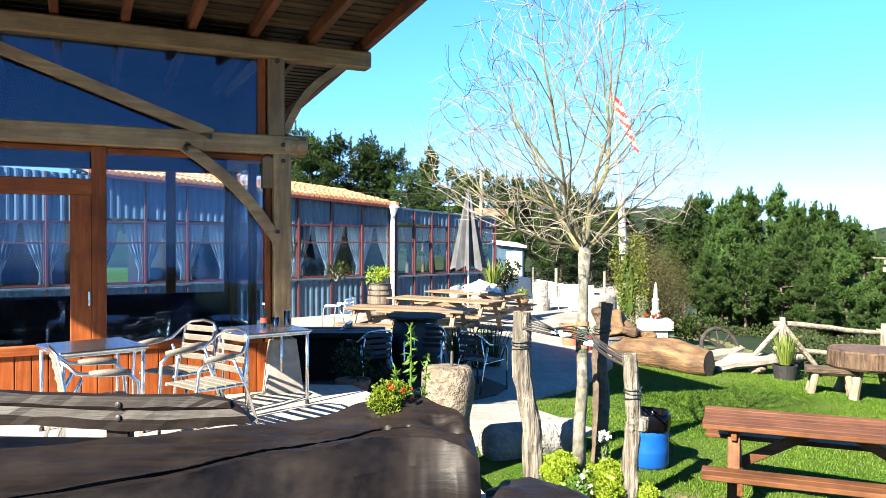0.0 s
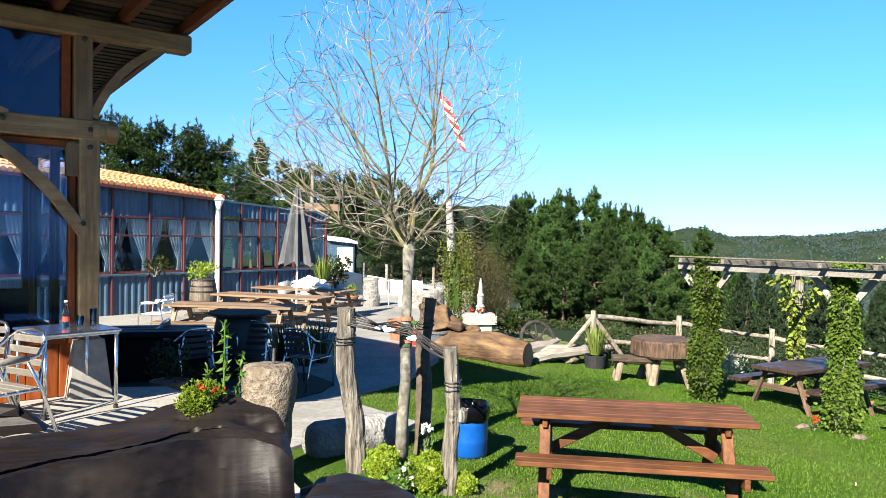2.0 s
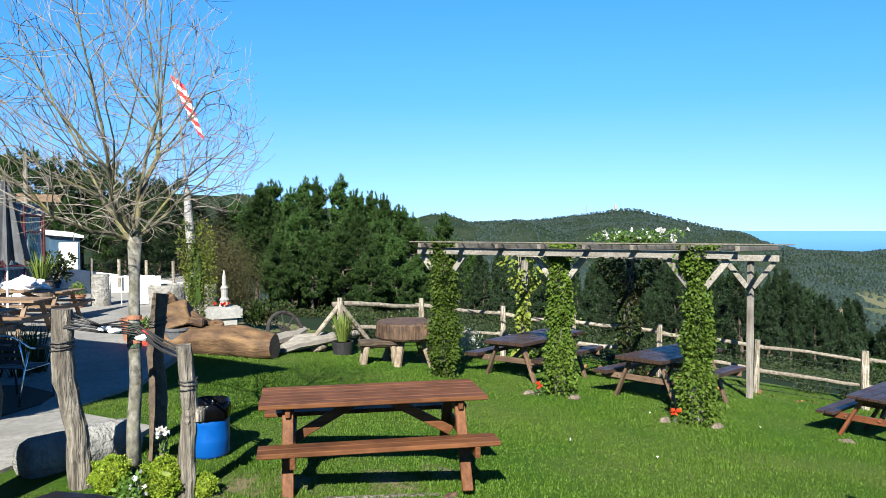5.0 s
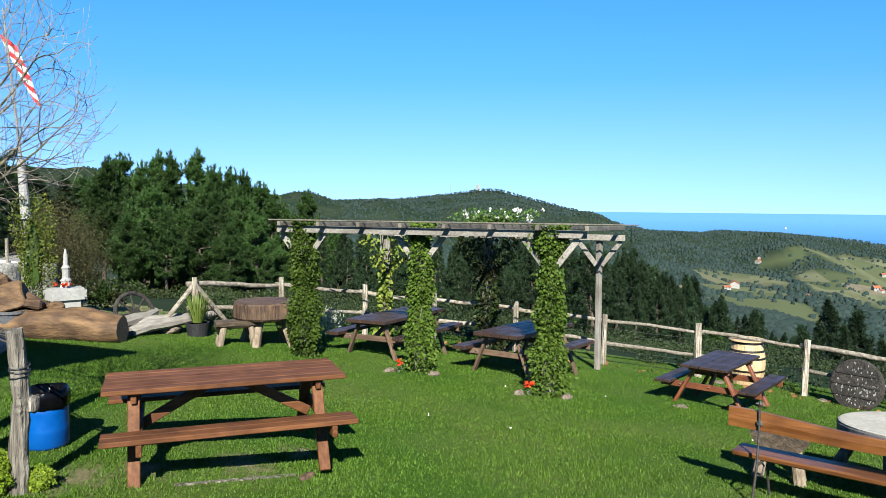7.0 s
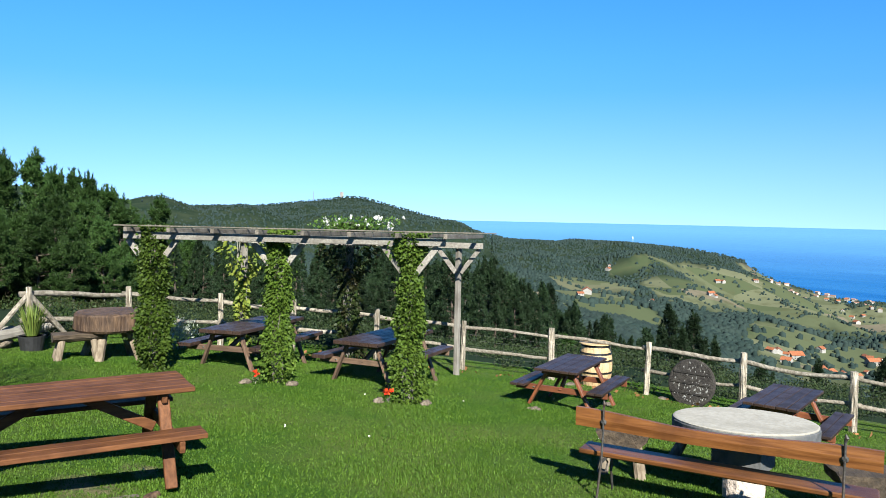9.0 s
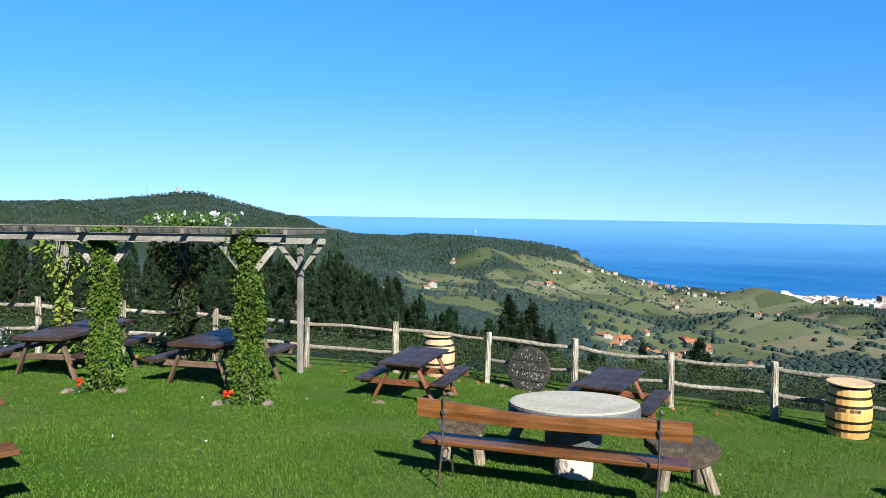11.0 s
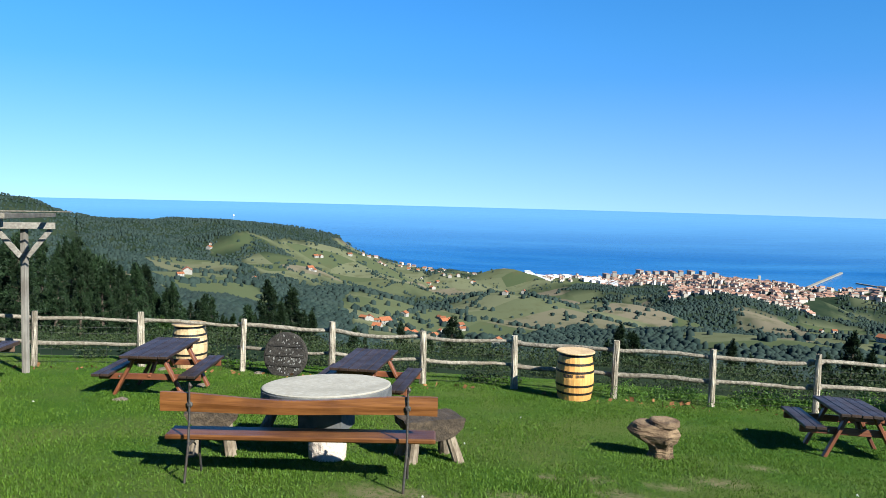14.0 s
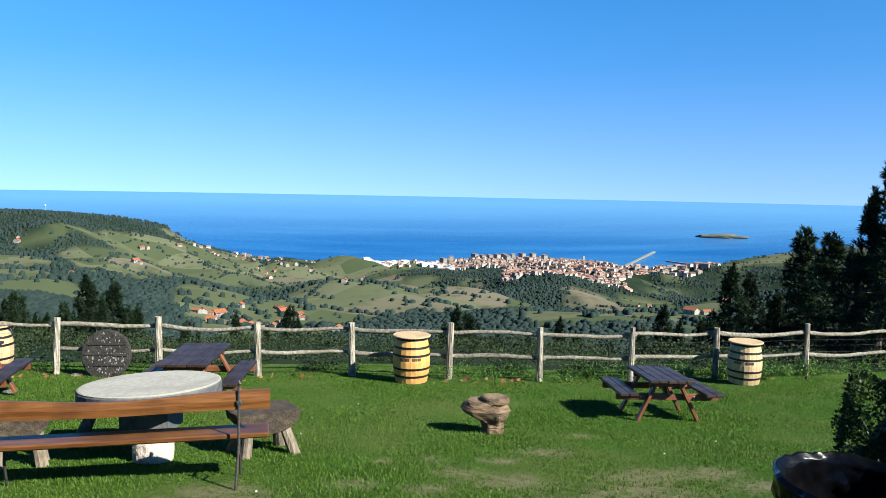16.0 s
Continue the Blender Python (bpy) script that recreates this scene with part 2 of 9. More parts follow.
TWIG = surface("pale_twig_bark", (0.13, 0.11, 0.09), (0.42, 0.38, 0.32), (0.23, 0.205, 0.155), scale=7, scale3=3, rough=0.8, bump=0.1, vary=0.05)
STRAP = surface("green_webbing", (0.045, 0.075, 0.045), (0.10, 0.14, 0.085), (0.03, 0.045, 0.03), scale=40, scale3=9, rough=0.9, bump=0.4)
PINE_BARK = surface("pine_bark", (0.10, 0.075, 0.058), (0.20, 0.15, 0.115), (0.065, 0.047, 0.035), scale=5, scale3=1, stretch=(1, 1, 0.3), rough=0.95, bump=0.6, depth=0.02)
FALLEN = surface("dry_leaf", (0.30, 0.13, 0.045), (0.46, 0.22, 0.08), None, scale=20, rough=0.9, bump=0.3, vary=0.25, island=True)


def leaf_material(name, c1, c2, c3, scale3=1.0, rough=0.5, glow=0.25, vary=0.35):
    """Leaves: a shade of their own for each leaf, larger drifts of colour, some light let through."""
    c1, c2, c3 = (tuple(v * LEAF for v in c) for c in (c1, c2, c3))
    m, nodes, links, b = tree_of(name)
    g = nodes.new("ShaderNodeNewGeometry")
    col = mix_color(nodes, links, g.outputs["Random Per Island"], c1, c2)
    drift = noise_fac(nodes, links, vector_of(nodes, links), scale3, 3, 0.6, 0.42, 0.68)
    col = mix_color(nodes, links, drift, col, c3)
    o = nodes.new("ShaderNodeObjectInfo")
    mr = nodes.new("ShaderNodeMapRange")
    mr.inputs["To Min"].default_value, mr.inputs["To Max"].default_value = 1 - vary, 1 + vary
    links.new(o.outputs["Random"], mr.inputs["Value"])
    h = nodes.new("ShaderNodeHueSaturation")
    links.new(mr.outputs["Result"], h.inputs["Value"])
    links.new(col, h.inputs["Color"])
    links.new(h.outputs["Color"], b.inputs["Base Color"])
    b.inputs["Roughness"].default_value = rough
    b.inputs["Specular IOR Level"].default_value = 0.14
    if glow:
        tr = nodes.new("ShaderNodeBsdfTranslucent")
        links.new(h.outputs["Color"], tr.inputs["Color"])
        mx = nodes.new("ShaderNodeMixShader")
        mx.inputs[0].default_value = glow
        links.new(b.outputs["BSDF"], mx.inputs[1])
        links.new(tr.outputs["BSDF"], mx.inputs[2])
        links.new(mx.outputs["Shader"], nodes["Material Output"].inputs["Surface"])
    return m


IVY_LEAF = leaf_material("ivy_leaf", (0.028, 0.058, 0.008), (0.135, 0.21, 0.03), (0.085, 0.145, 0.018), 5.0, 0.55)
VINE_LEAF = leaf_material("yellow_vine_leaf", (0.10, 0.15, 0.025), (0.27, 0.29, 0.05), (0.13, 0.18, 0.03), 3.0, 0.5)
DARK_LEAF = leaf_material("dark_climber_leaf", (0.021, 0.042, 0.012), (0.050, 0.084, 0.021), (0.042, 0.034, 0.017), 3.0, 0.45)
BUSH_LEAF = leaf_material("bright_bush_leaf", (0.13, 0.21, 0.015), (0.32, 0.41, 0.045), (0.14, 0.22, 0.018), 6.0, 0.45)
HERB_LEAF = leaf_material("mid_green_leaf", (0.059, 0.143, 0.025), (0.143, 0.252, 0.050), (0.092, 0.168, 0.025), 5.0, 0.45)
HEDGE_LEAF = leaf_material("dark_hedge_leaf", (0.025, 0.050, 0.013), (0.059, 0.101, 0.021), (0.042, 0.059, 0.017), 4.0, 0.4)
SILVER_LEAF = leaf_material("silver_leaf", (0.353, 0.386, 0.336), (0.487, 0.521, 0.470), (0.286, 0.319, 0.252), 5.0, 0.6)
PINE_NEEDLE = leaf_material("pine_needles", (0.008, 0.024, 0.007), (0.072, 0.135, 0.032), (0.030, 0.068, 0.015), 0.35, 0.55, 0.10, 0.35)
CONIFER_NEEDLE = leaf_material("dark_conifer_needles", (0.007, 0.018, 0.009), (0.034, 0.062, 0.025), (0.018, 0.036, 0.014), 0.25, 0.55, 0.06)
BROAD_LEAF = leaf_material("autumn_scrub_leaf", (0.036, 0.038, 0.014), (0.100, 0.092, 0.036), (0.060, 0.054, 0.022), 0.5, 0.6)
VALLEY_LEAF = leaf_material("valley_leaf", (0.018, 0.036, 0.014), (0.075, 0.105, 0.036), (0.040, 0.066, 0.024), 0.2, 0.6, 0.15, 0.45)
# far trees: the blue-grey of distance haze is mixed into their leaf colour
HAZED_FOREST_LEAF = leaf_material("hazed_far_wood_leaf", (0.012, 0.026, 0.024), (0.034, 0.056, 0.048), (0.030, 0.048, 0.042), 0.012, 0.9, 0.0)
GRASS_BLADE = leaf_material("grass_blade", (0.050, 0.112, 0.009), (0.116, 0.204, 0.021), (0.064, 0.128, 0.012), 3.2, 0.6, 0.25)
WHITE_PETAL = leaf_material("white_petal", (0.75, 0.74, 0.70), (0.85, 0.84, 0.80), (0.8, 0.78, 0.74), 5.0, 0.6)
RED_PETAL = leaf_material("red_petal", (0.65, 0.04, 0.015), (0.75, 0.12, 0.03), (0.6, 0.03, 0.02), 5.0, 0.5)
REED_LEAF = leaf_material("reed_leaf", (0.09, 0.15, 0.03), (0.22, 0.27, 0.06), (0.14, 0.20, 0.04), 3.0, 0.5)


def ground_material():
    """Turf and lawn: short mown grass with worn, dry and clover patches."""
    m, nodes, links, b = tree_of("lawn_turf")
    vec = vector_of(nodes, links)
    fine = noise_fac(nodes, links, vec, 42, 6, 0.75, 0.3, 0.7)
    col = mix_color(nodes, links, fine, (0.024, 0.068, 0.005), (0.063, 0.133, 0.012))
    broad = noise_fac(nodes, links, vec, 0.55, 4, 0.6, 0.43, 0.68)
    col = mix_color(nodes, links, broad, col, (0.087, 0.120, 0.026))
    bare = nodes.new("ShaderNodeAttribute")
    bare.attribute_name = "worn"
    rag = nodes.new("ShaderNodeMath")
    rag.operation = "MULTIPLY"
    links.new(bare.outputs["Fac"], rag.inputs[0])
    links.new(noise_fac(nodes, links, vec, 9, 5, 0.7, 0.36, 0.52), rag.inputs[1])
    worn = rag.outputs["Value"]
    col = mix_color(nodes, links, worn, col, (0.182, 0.159, 0.087))
    links.new(col, b.inputs["Base Color"])
    b.inputs["Roughness"].default_value = 0.95
    b.inputs["Specular IOR Level"].default_value = 0.1
    bp = nodes.new("ShaderNodeBump")
    bp.inputs["Strength"].default_value, bp.inputs["Distance"].default_value = 0.9, 0.03
    links.new(fine, bp.inputs["Height"])
    links.new(bp.outputs["Normal"], b.inputs["Normal"])
    return m


def country_material():
    """Far country: meadows in several greens, dry fields and brown scrub under the woods."""
    m, nodes, links, b = tree_of("country_land")
    vec = vector_of(nodes, links)
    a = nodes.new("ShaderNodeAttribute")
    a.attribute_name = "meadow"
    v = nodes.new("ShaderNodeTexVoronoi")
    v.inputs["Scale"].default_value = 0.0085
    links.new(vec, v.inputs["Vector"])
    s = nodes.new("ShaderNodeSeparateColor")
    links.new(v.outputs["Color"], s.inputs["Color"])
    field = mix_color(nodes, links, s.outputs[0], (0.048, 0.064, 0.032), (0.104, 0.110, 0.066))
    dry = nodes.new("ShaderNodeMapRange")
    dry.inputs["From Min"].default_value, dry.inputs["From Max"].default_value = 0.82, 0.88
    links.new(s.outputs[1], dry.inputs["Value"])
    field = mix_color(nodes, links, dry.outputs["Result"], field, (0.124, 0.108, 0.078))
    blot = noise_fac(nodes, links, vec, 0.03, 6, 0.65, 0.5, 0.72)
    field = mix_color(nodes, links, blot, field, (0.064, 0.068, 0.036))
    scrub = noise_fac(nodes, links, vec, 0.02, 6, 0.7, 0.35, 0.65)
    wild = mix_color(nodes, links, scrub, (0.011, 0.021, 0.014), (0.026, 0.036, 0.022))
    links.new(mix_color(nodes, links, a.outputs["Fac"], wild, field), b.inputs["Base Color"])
    b.inputs["Roughness"].default_value = 1.0
    b.inputs["Specular IOR Level"].default_value = 0.0
    return m


def sea_material():
    m, nodes, links, b = tree_of("sea_water")
    vec = vector_of(nodes, links, (1.0, 0.16, 1.0))
    band = noise_fac(nodes, links, vec, 0.0035, 4, 0.6, 0.45, 0.72)
    col = mix_color(nodes, links, band, (0.007, 0.068, 0.214), (0.030, 0.129, 0.292))
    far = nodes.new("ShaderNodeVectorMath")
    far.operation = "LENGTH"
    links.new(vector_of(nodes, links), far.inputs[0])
    # horizon haze put into the colour: paler blue from 3300 m outwards
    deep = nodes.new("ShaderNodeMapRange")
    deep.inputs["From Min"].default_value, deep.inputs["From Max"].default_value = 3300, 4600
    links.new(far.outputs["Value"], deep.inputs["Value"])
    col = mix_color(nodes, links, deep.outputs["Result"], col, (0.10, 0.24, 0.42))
    links.new(col, b.inputs["Base Color"])
    b.inputs["Roughness"].default_value = 0.25
    b.inputs["IOR"].default_value = 1.33
    ripple = noise_fac(nodes, links, vec, 0.05, 3, 0.6, 0.2, 0.8)
    bp = nodes.new("ShaderNodeBump")
    bp.inputs["Strength"].default_value, bp.inputs["Distance"].default_value = 0.35, 3.0
    links.new(ripple, bp.inputs["Height"])
    links.new(bp.outputs["Normal"], b.inputs["Normal"])
    return m


def glass_material(name, tint, rough=0.0):
    m, nodes, links, b = tree_of(name)
    b.inputs["Base Color"].default_value = (*tint, 1)
    b.inputs["Transmission Weight"].default_value = 1.0
    b.inputs["Roughness"].default_value, b.inputs["IOR"].default_value = rough, 1.45
    return m


ROCK = surface("island_rock", (0.15, 0.145, 0.13), (0.24, 0.235, 0.21), (0.10, 0.125, 0.08), scale=0.03, scale3=0.01, rough=1.0, bump=0)
LAWN, COUNTRY, SEA = ground_material(), country_material(), sea_material()
PANE = glass_material("window_glass", (0.66, 0.80, 0.90))
# blue of the sky's reflection is put into these panes' tint
HOUSE_PANE = glass_material("house_window_glass", (0.55, 0.71, 0.88))
HOUSE_PANE.node_tree.nodes["Principled BSDF"].inputs["IOR"].default_value = 1.42
HOUSE_PANE.node_tree.nodes["Principled BSDF"].inputs["Specular Tint"].default_value = (0.38, 0.62, 1.0, 1)
BOTTLE_GLASS = glass_material("clear_glass", (0.95, 0.97, 0.96))
GREEN_GLASS = glass_material("green_glass", (0.45, 0.75, 0.6))

STUMP_WOOD = surface("layered_stump_wood", (0.14, 0.080, 0.043), (0.39, 0.265, 0.155), (0.095, 0.056, 0.033), scale=16, scale3=3, stretch=(0.25, 0.25, 1), rough=0.9, bump=1.0, depth=0.03)
DISC_WOOD = surface("blackened_disc_wood", (0.018, 0.014, 0.012), (0.05, 0.042, 0.036), (0.08, 0.07, 0.06), scale=22, scale3=7, rough=0.85, bump=0.8, depth=0.01)
LIMB_BARK = surface("lichen_limb_bark", (0.075, 0.065, 0.04), (0.26, 0.235, 0.15), (0.30, 0.28, 0.085), scale=14, scale3=5, rough=0.9, bump=0.5, depth=0.008)
FLAKE = surface("flaking_grey_paint", (0.30, 0.29, 0.28), (0.50, 0.49, 0.47), None, scale=30, rough=0.9, bump=0.3, vary=0.3)
STOOL_WOOD = surface("dark_halved_log", (0.075, 0.052, 0.034), (0.17, 0.12, 0.075), (0.05, 0.034, 0.022), scale=18, scale3=4, stretch=(0.3, 1, 1), rough=0.85, bump=0.8, depth=0.012)
PEELED_LEG = surface("peeled_leg_wood", (0.22, 0.165, 0.11), (0.44, 0.36, 0.265), (0.16, 0.115, 0.075), scale=26, scale3=5, stretch=(1, 1, 0.1), rough=0.85, bump=0.6, depth=0.01)
STAKE_WOOD = surface("gnarled_stake_wood", (0.075, 0.062, 0.048), (0.54, 0.485, 0.40), (0.20, 0.17, 0.135), scale=22, scale3=5, stretch=(1, 1, 0.09), rough=0.95, bump=1.0, depth=0.03)


# ---- the shape of the land ----
RIM = ((-180, 60), (-30, 60), (0, 45), (8, 36), (13, 27), (18, 21), (24.7, 16.2), (30, 17.6), (37, 17.3), (48, 17.4), (55, 17.2), (62, 17.1), (69, 16.6), (75, 15.9),
       (82, 15.7), (89, 15.9), (96, 15.9), (103, 15.7), (110, 16.4), (115, 17.5), (121, 19), (130, 20), (150, 21), (180, 60))
SKYLINE = ((-30, 2.0), (9, 2.1), (14, 2.3), (17, 2.1), (25, 1.0), (31, 0.3), (36.6, 0.1), (40, 0.5), (43, 0.85), (44.7, 1.1), (46, 1.1), (49, 0.3), (53, -0.7), (55.4, -1.5),
           (57.4, -1.9), (60.8, -2.0), (62, -1.8), (67, -2.0), (71.4, -2.35), (74, -2.9), (75.2, -3.8), (76.6, -4.4), (78.7, -4.95), (81, -5.35), (90, -5.9), (94, -5.6),
           (98, -5.3), (101, -5.1), (104, -5.2), (108, -5.6), (112, -5.7), (114, -5.1), (116, -4.5), (118.6, -3.9), (122, -3.2), (130, -3.0), (150, -3.4), (165, -2.5), (180, 0.5))
# how far down the land lies at each distance, for the wooded side, the middle and the valley side
REACH = (40, 90, 200, 400, 700, 1000, 1500, 2000, 2400)
DROP_WOOD = (9.0, 7.6, 6.0, 5.2, 4.4, 3.6, 2.4, 1.3, 0.5)
DROP_MID = (15.5, 13.5, 11.0, 8.7, 7.3, 6.0, 4.4, 3.2, 2.6)
DROP_VALLEY = (17.0, 15.5, 13.5, 11.8, 10.3, 9.0, 7.9, 7.0, 6.5)
SEA_LEVEL = -290.0


def softplus(u):
    return np.log1p(np.exp(np.clip(u * 1.2, -30, 30))) / 1.2


def lawn_height(x, y):
    x, y = np.asarray(x, float), np.asarray(y, float)
    return -0.12 * softplus(x - 2.5) + 0.015 * (np.clip(y, -4, 14) - 2) * np.clip((x - 3) / 5, 0, 1)


def hill_drop(az, r):
    """Degrees below the eye, for azimuths and distances."""
    wood, mid, valley = (np.interp(r, REACH, d) for d in (DROP_WOOD, DROP_MID, DROP_VALLEY))
    level = np.interp(r, (20, 60, 400, 2400), (5.0, 2.2, 0.0, -1.5))
    a = np.clip((az - 8) / 14, 0, 1)
    b = np.clip((az - 34) / 24, 0, 1)
    c = np.clip((az - 66) / 14, 0, 1)
    e = np.clip((az - 160) / 18, 0, 1)
    d = level * (1 - a) + wood * a
    d = d * (1 - b) + mid * b
    d = d * (1 - c) + valley * c
    return d * (1 - e) + level * e


def rolling(x, y):
    return (np.sin(x / 173.0 + 1.3) * np.cos(y / 141.0 - 0.4) + 0.6 * np.sin((x + y) / 97.0 + 2.0) + 0.5 * np.cos((x - 1.7 * y) / 83.0)
            + 0.35 * np.sin(x / 41.0 - y / 57.0))


def land_height(x, y):
    x, y = np.asarray(x, float), np.asarray(y, float)
    r, az = np.hypot(x, y) + 1e-9, np.degrees(np.arctan2(x, y))
    rim = np.interp(az, *zip(*RIM))
    near = lawn_height(x * np.minimum(1, rim / r), y * np.minimum(1, rim / r))
    top = np.interp(az, *zip(*SKYLINE))
    far_r = np.where((az > 56) & (az < 81), 2400.0, 2900.0)
    d = hill_drop(az, np.minimum(r, 2399))
    blend = np.clip((r - 1500) / (far_r - 1500), 0, 1)
    d = d * (1 - blend) + (-top) * blend
    wave = np.clip((r - 150) / 500, 0, 1) * np.clip((far_r - 60 - r) / 500, 0, 1)
    hill = 2.2 - r * np.tan(np.radians(d)) + wave * np.minimum(19, 0.013 * r) * rolling(x, y)
    shore = np.clip((r - far_r) / 160, 0, 1)
    hill = hill * (1 - shore) + (SEA_LEVEL - 12) * shore
    s = np.clip((r - rim) / np.maximum(8, 40 - rim), 0, 1)
    return near * (1 - s) + hill * s


def ground(x, y):
    return float(land_height(x, y))


def spot(az, r):
    return r * math.sin(math.radians(az)), r * math.cos(math.radians(az))


# ---- building blocks ----
def part(name, bm, mat, parent=None, label="", smooth=False):
    """Links a bmesh as one mesh object under a thing or a part."""
    me = bpy.data.meshes.new(name)
    bm.normal_update()
    bm.to_mesh(me)
    bm.free()
    me.materials.append(mat)
    if smooth:
        me.polygons.foreach_set("use_smooth", [True] * len(me.polygons))
    ob = new(name, me)
    ob.parent = parent
    return tagged(ob, label)


def thing(name, m, label, category, group="", kind=""):
    ob = new(name)
    ob.empty_display_size = 0.1
    ob.matrix_world = m
    return tagged(ob, label, category, group, kind)


def B():
    return bmesh.new()


def box(bm, c, s, rot=(0, 0, 0), bev=0.006):
    """A box of size s about c, turned by degrees, with its edges eased."""
    m = pose(*c, *rot) @ Matrix.Diagonal((*s, 1))
    vs = bmesh.ops.create_cube(bm, size=1.0, matrix=m)["verts"]
    if bev:
        es = list({e for v in vs for e in v.link_edges})
        bmesh.ops.bevel(bm, geom=es, offset=bev, segments=1, affect="EDGES")
    return bm


def beam(bm, p, q, w, h, bev=0.006, up=(0, 0, 1)):
    """A squared timber from p to q, w wide and h high."""
    p, q = Vector(p), Vector(q)
    d = q - p
    x = d.normalized()
    y = Vector(up).cross(x).normalized()
    z = x.cross(y)
    m = Matrix((x, y, z)).transposed().to_4x4()
    m.translation = (p + q) / 2
    vs = bmesh.ops.create_cube(bm, size=1.0, matrix=m @ Matrix.Diagonal((d.length, w, h, 1)))["verts"]
    if bev:
        bmesh.ops.bevel(bm, geom=list({e for v in vs for e in v.link_edges}), offset=bev, segments=1, affect="EDGES")
    return bm


def limb(bm, pts, radii, seg=8, cap=True, rough=0.0, rnd=None):
    """A round, tapering rod through the points."""
    pts = [Vector(p) for p in pts]
    rings, last = [], None
    for i, p in enumerate(pts):
        t = (pts[min(i + 1, len(pts) - 1)] - pts[max(i - 1, 0)]).normalized()
        if last is None:
            a = t.orthogonal().normalized()
        else:
            a = (last - t * last.dot(t)).normalized()
        last, b = a, t.cross(a)
        r = radii[i] if isinstance(radii, (list, tuple)) else radii
        ring = []
        for k in range(seg):
            g = 2 * math.pi * k / seg
            rr = r * (1 + (rough * (rnd.random() - 0.5) * 2 if rnd else 0))
            ring.append(bm.verts.new(p + (a * math.cos(g) + b * math.sin(g)) * rr))
        rings.append(ring)
    for r0, r1 in zip(rings, rings[1:]):
        for k in range(seg):
            bm.faces.new((r0[k], r0[(k + 1) % seg], r1[(k + 1) % seg], r1[k]))
    if cap:
        bm.faces.new(rings[0][::-1])
        bm.faces.new(rings[-1])
    return bm


def lathe(bm, profile, seg=24, rough=0.0, rnd=None, scale=(1, 1), lean=(0, 0)):
    """A turned body from (radius, height) pairs."""
    rings = []
    for r, z in profile:
        ring = []
        for k in range(seg):
            g = 2 * math.pi * k / seg
            rr = max(r, 1e-4) * (1 + (rough * (rnd.random() - 0.5) * 2 if rnd else 0))
            ring.append(bm.verts.new((rr * math.cos(g) * scale[0] + lean[0] * z, rr * math.sin(g) * scale[1] + lean[1] * z, z)))
        rings.append(ring)
    for r0, r1 in zip(rings, rings[1:]):
        for k in range(seg):
            bm.faces.new((r0[k], r0[(k + 1) % seg], r1[(k + 1) % seg], r1[k]))
    bm.faces.new(rings[0][::-1])
    bm.faces.new(rings[-1])
    return bm


def slab(bm, outline, z0, z1, bev=0.0):
    """A plate with that outline between two heights."""
    lo = [bm.verts.new((x, y, z0)) for x, y in outline]
    hi = [bm.verts.new((x, y, z1)) for x, y in outline]
    n = len(outline)
    top = bm.faces.new(hi)
    bm.faces.new(lo[::-1])
    for k in range(n):
        bm.faces.new((lo[k], lo[(k + 1) % n], hi[(k + 1) % n], hi[k]))
    if bev:
        bmesh.ops.bevel(bm, geom=list(top.edges), offset=bev, segments=2, affect="EDGES")
    return bm


def boulder(bm, c, s, rnd, detail=3, rough=0.25):
    """A rounded, uneven stone."""
    vs = bmesh.ops.create_icosphere(bm, subdivisions=detail, radius=1.0)["verts"]
    o = Vector((rnd.random() * 50, rnd.random() * 50, rnd.random() * 50))
    for v in vs:
        k = 1 + rough * (noise.noise(v.co * 1.3 + o) + 0.4 * noise.noise(v.co * 3.7 + o))
        v.co = Vector(c) + Vector((v.co.x * s[0], v.co.y * s[1], v.co.z * s[2])) * k
    return bm


def leaf_mesh(name, centres, size, mat, rng, up=0.3, narrow=0.55, dirs=None, spread=1.0):
    """Many small folded leaves about the centres, as one mesh."""
    n = len(centres)
    d = rng.normal(size=(n, 3)) * spread
    d[:, 2] += up
    if dirs is not None:
        d += dirs
    d /= np.linalg.norm(d, axis=1)[:, None] + 1e-9
    s = np.cross(d, rng.normal(size=(n, 3)))
    s /= np.linalg.norm(s, axis=1)[:, None] + 1e-9
    k = np.cross(d, s)
    L = (size * rng.uniform(0.6, 1.3, n))[:, None]
    v = np.empty((n, 4, 3))
    v[:, 0] = centres
    v[:, 1] = centres + d * L * 0.45 + s * L * narrow * 0.5 + k * L * 0.08
    v[:, 2] = centres + d * L
    v[:, 3] = centres + d * L * 0.45 - s * L * narrow * 0.5 + k * L * 0.08
    f = np.empty((n, 2, 3), int)
    base = np.arange(n)[:, None] * 4
    f[:, 0] = base + [0, 1, 2]
    f[:, 1] = base + [0, 2, 3]
    return soup(name, v.reshape(-1, 3), f.reshape(-1, 3), mat)


def soup(name, v, f, mat):
    """A mesh from arrays of corners and triangles."""
    me = bpy.data.meshes.new(name)
    me.vertices.add(len(v))
    me.vertices.foreach_set("co", np.asarray(v, np.float32).ravel())
    f = np.asarray(f, np.int32)
    me.loops.add(f.size)
    me.loops.foreach_set("vertex_index", f.ravel())
    me.polygons.add(len(f))
    me.polygons.foreach_set("loop_start", np.arange(len(f), dtype=np.int32) * f.shape[1])
    me.materials.append(mat)
    me.update(calc_edges=True)
    return me


def child(name, me, parent=None, label=""):
    ob = new(name, me)
    ob.parent = parent
    return tagged(ob, label)


def along(az):
    """The turn about z that lays a thing's x axis along that azimuth."""
    return 90 - az


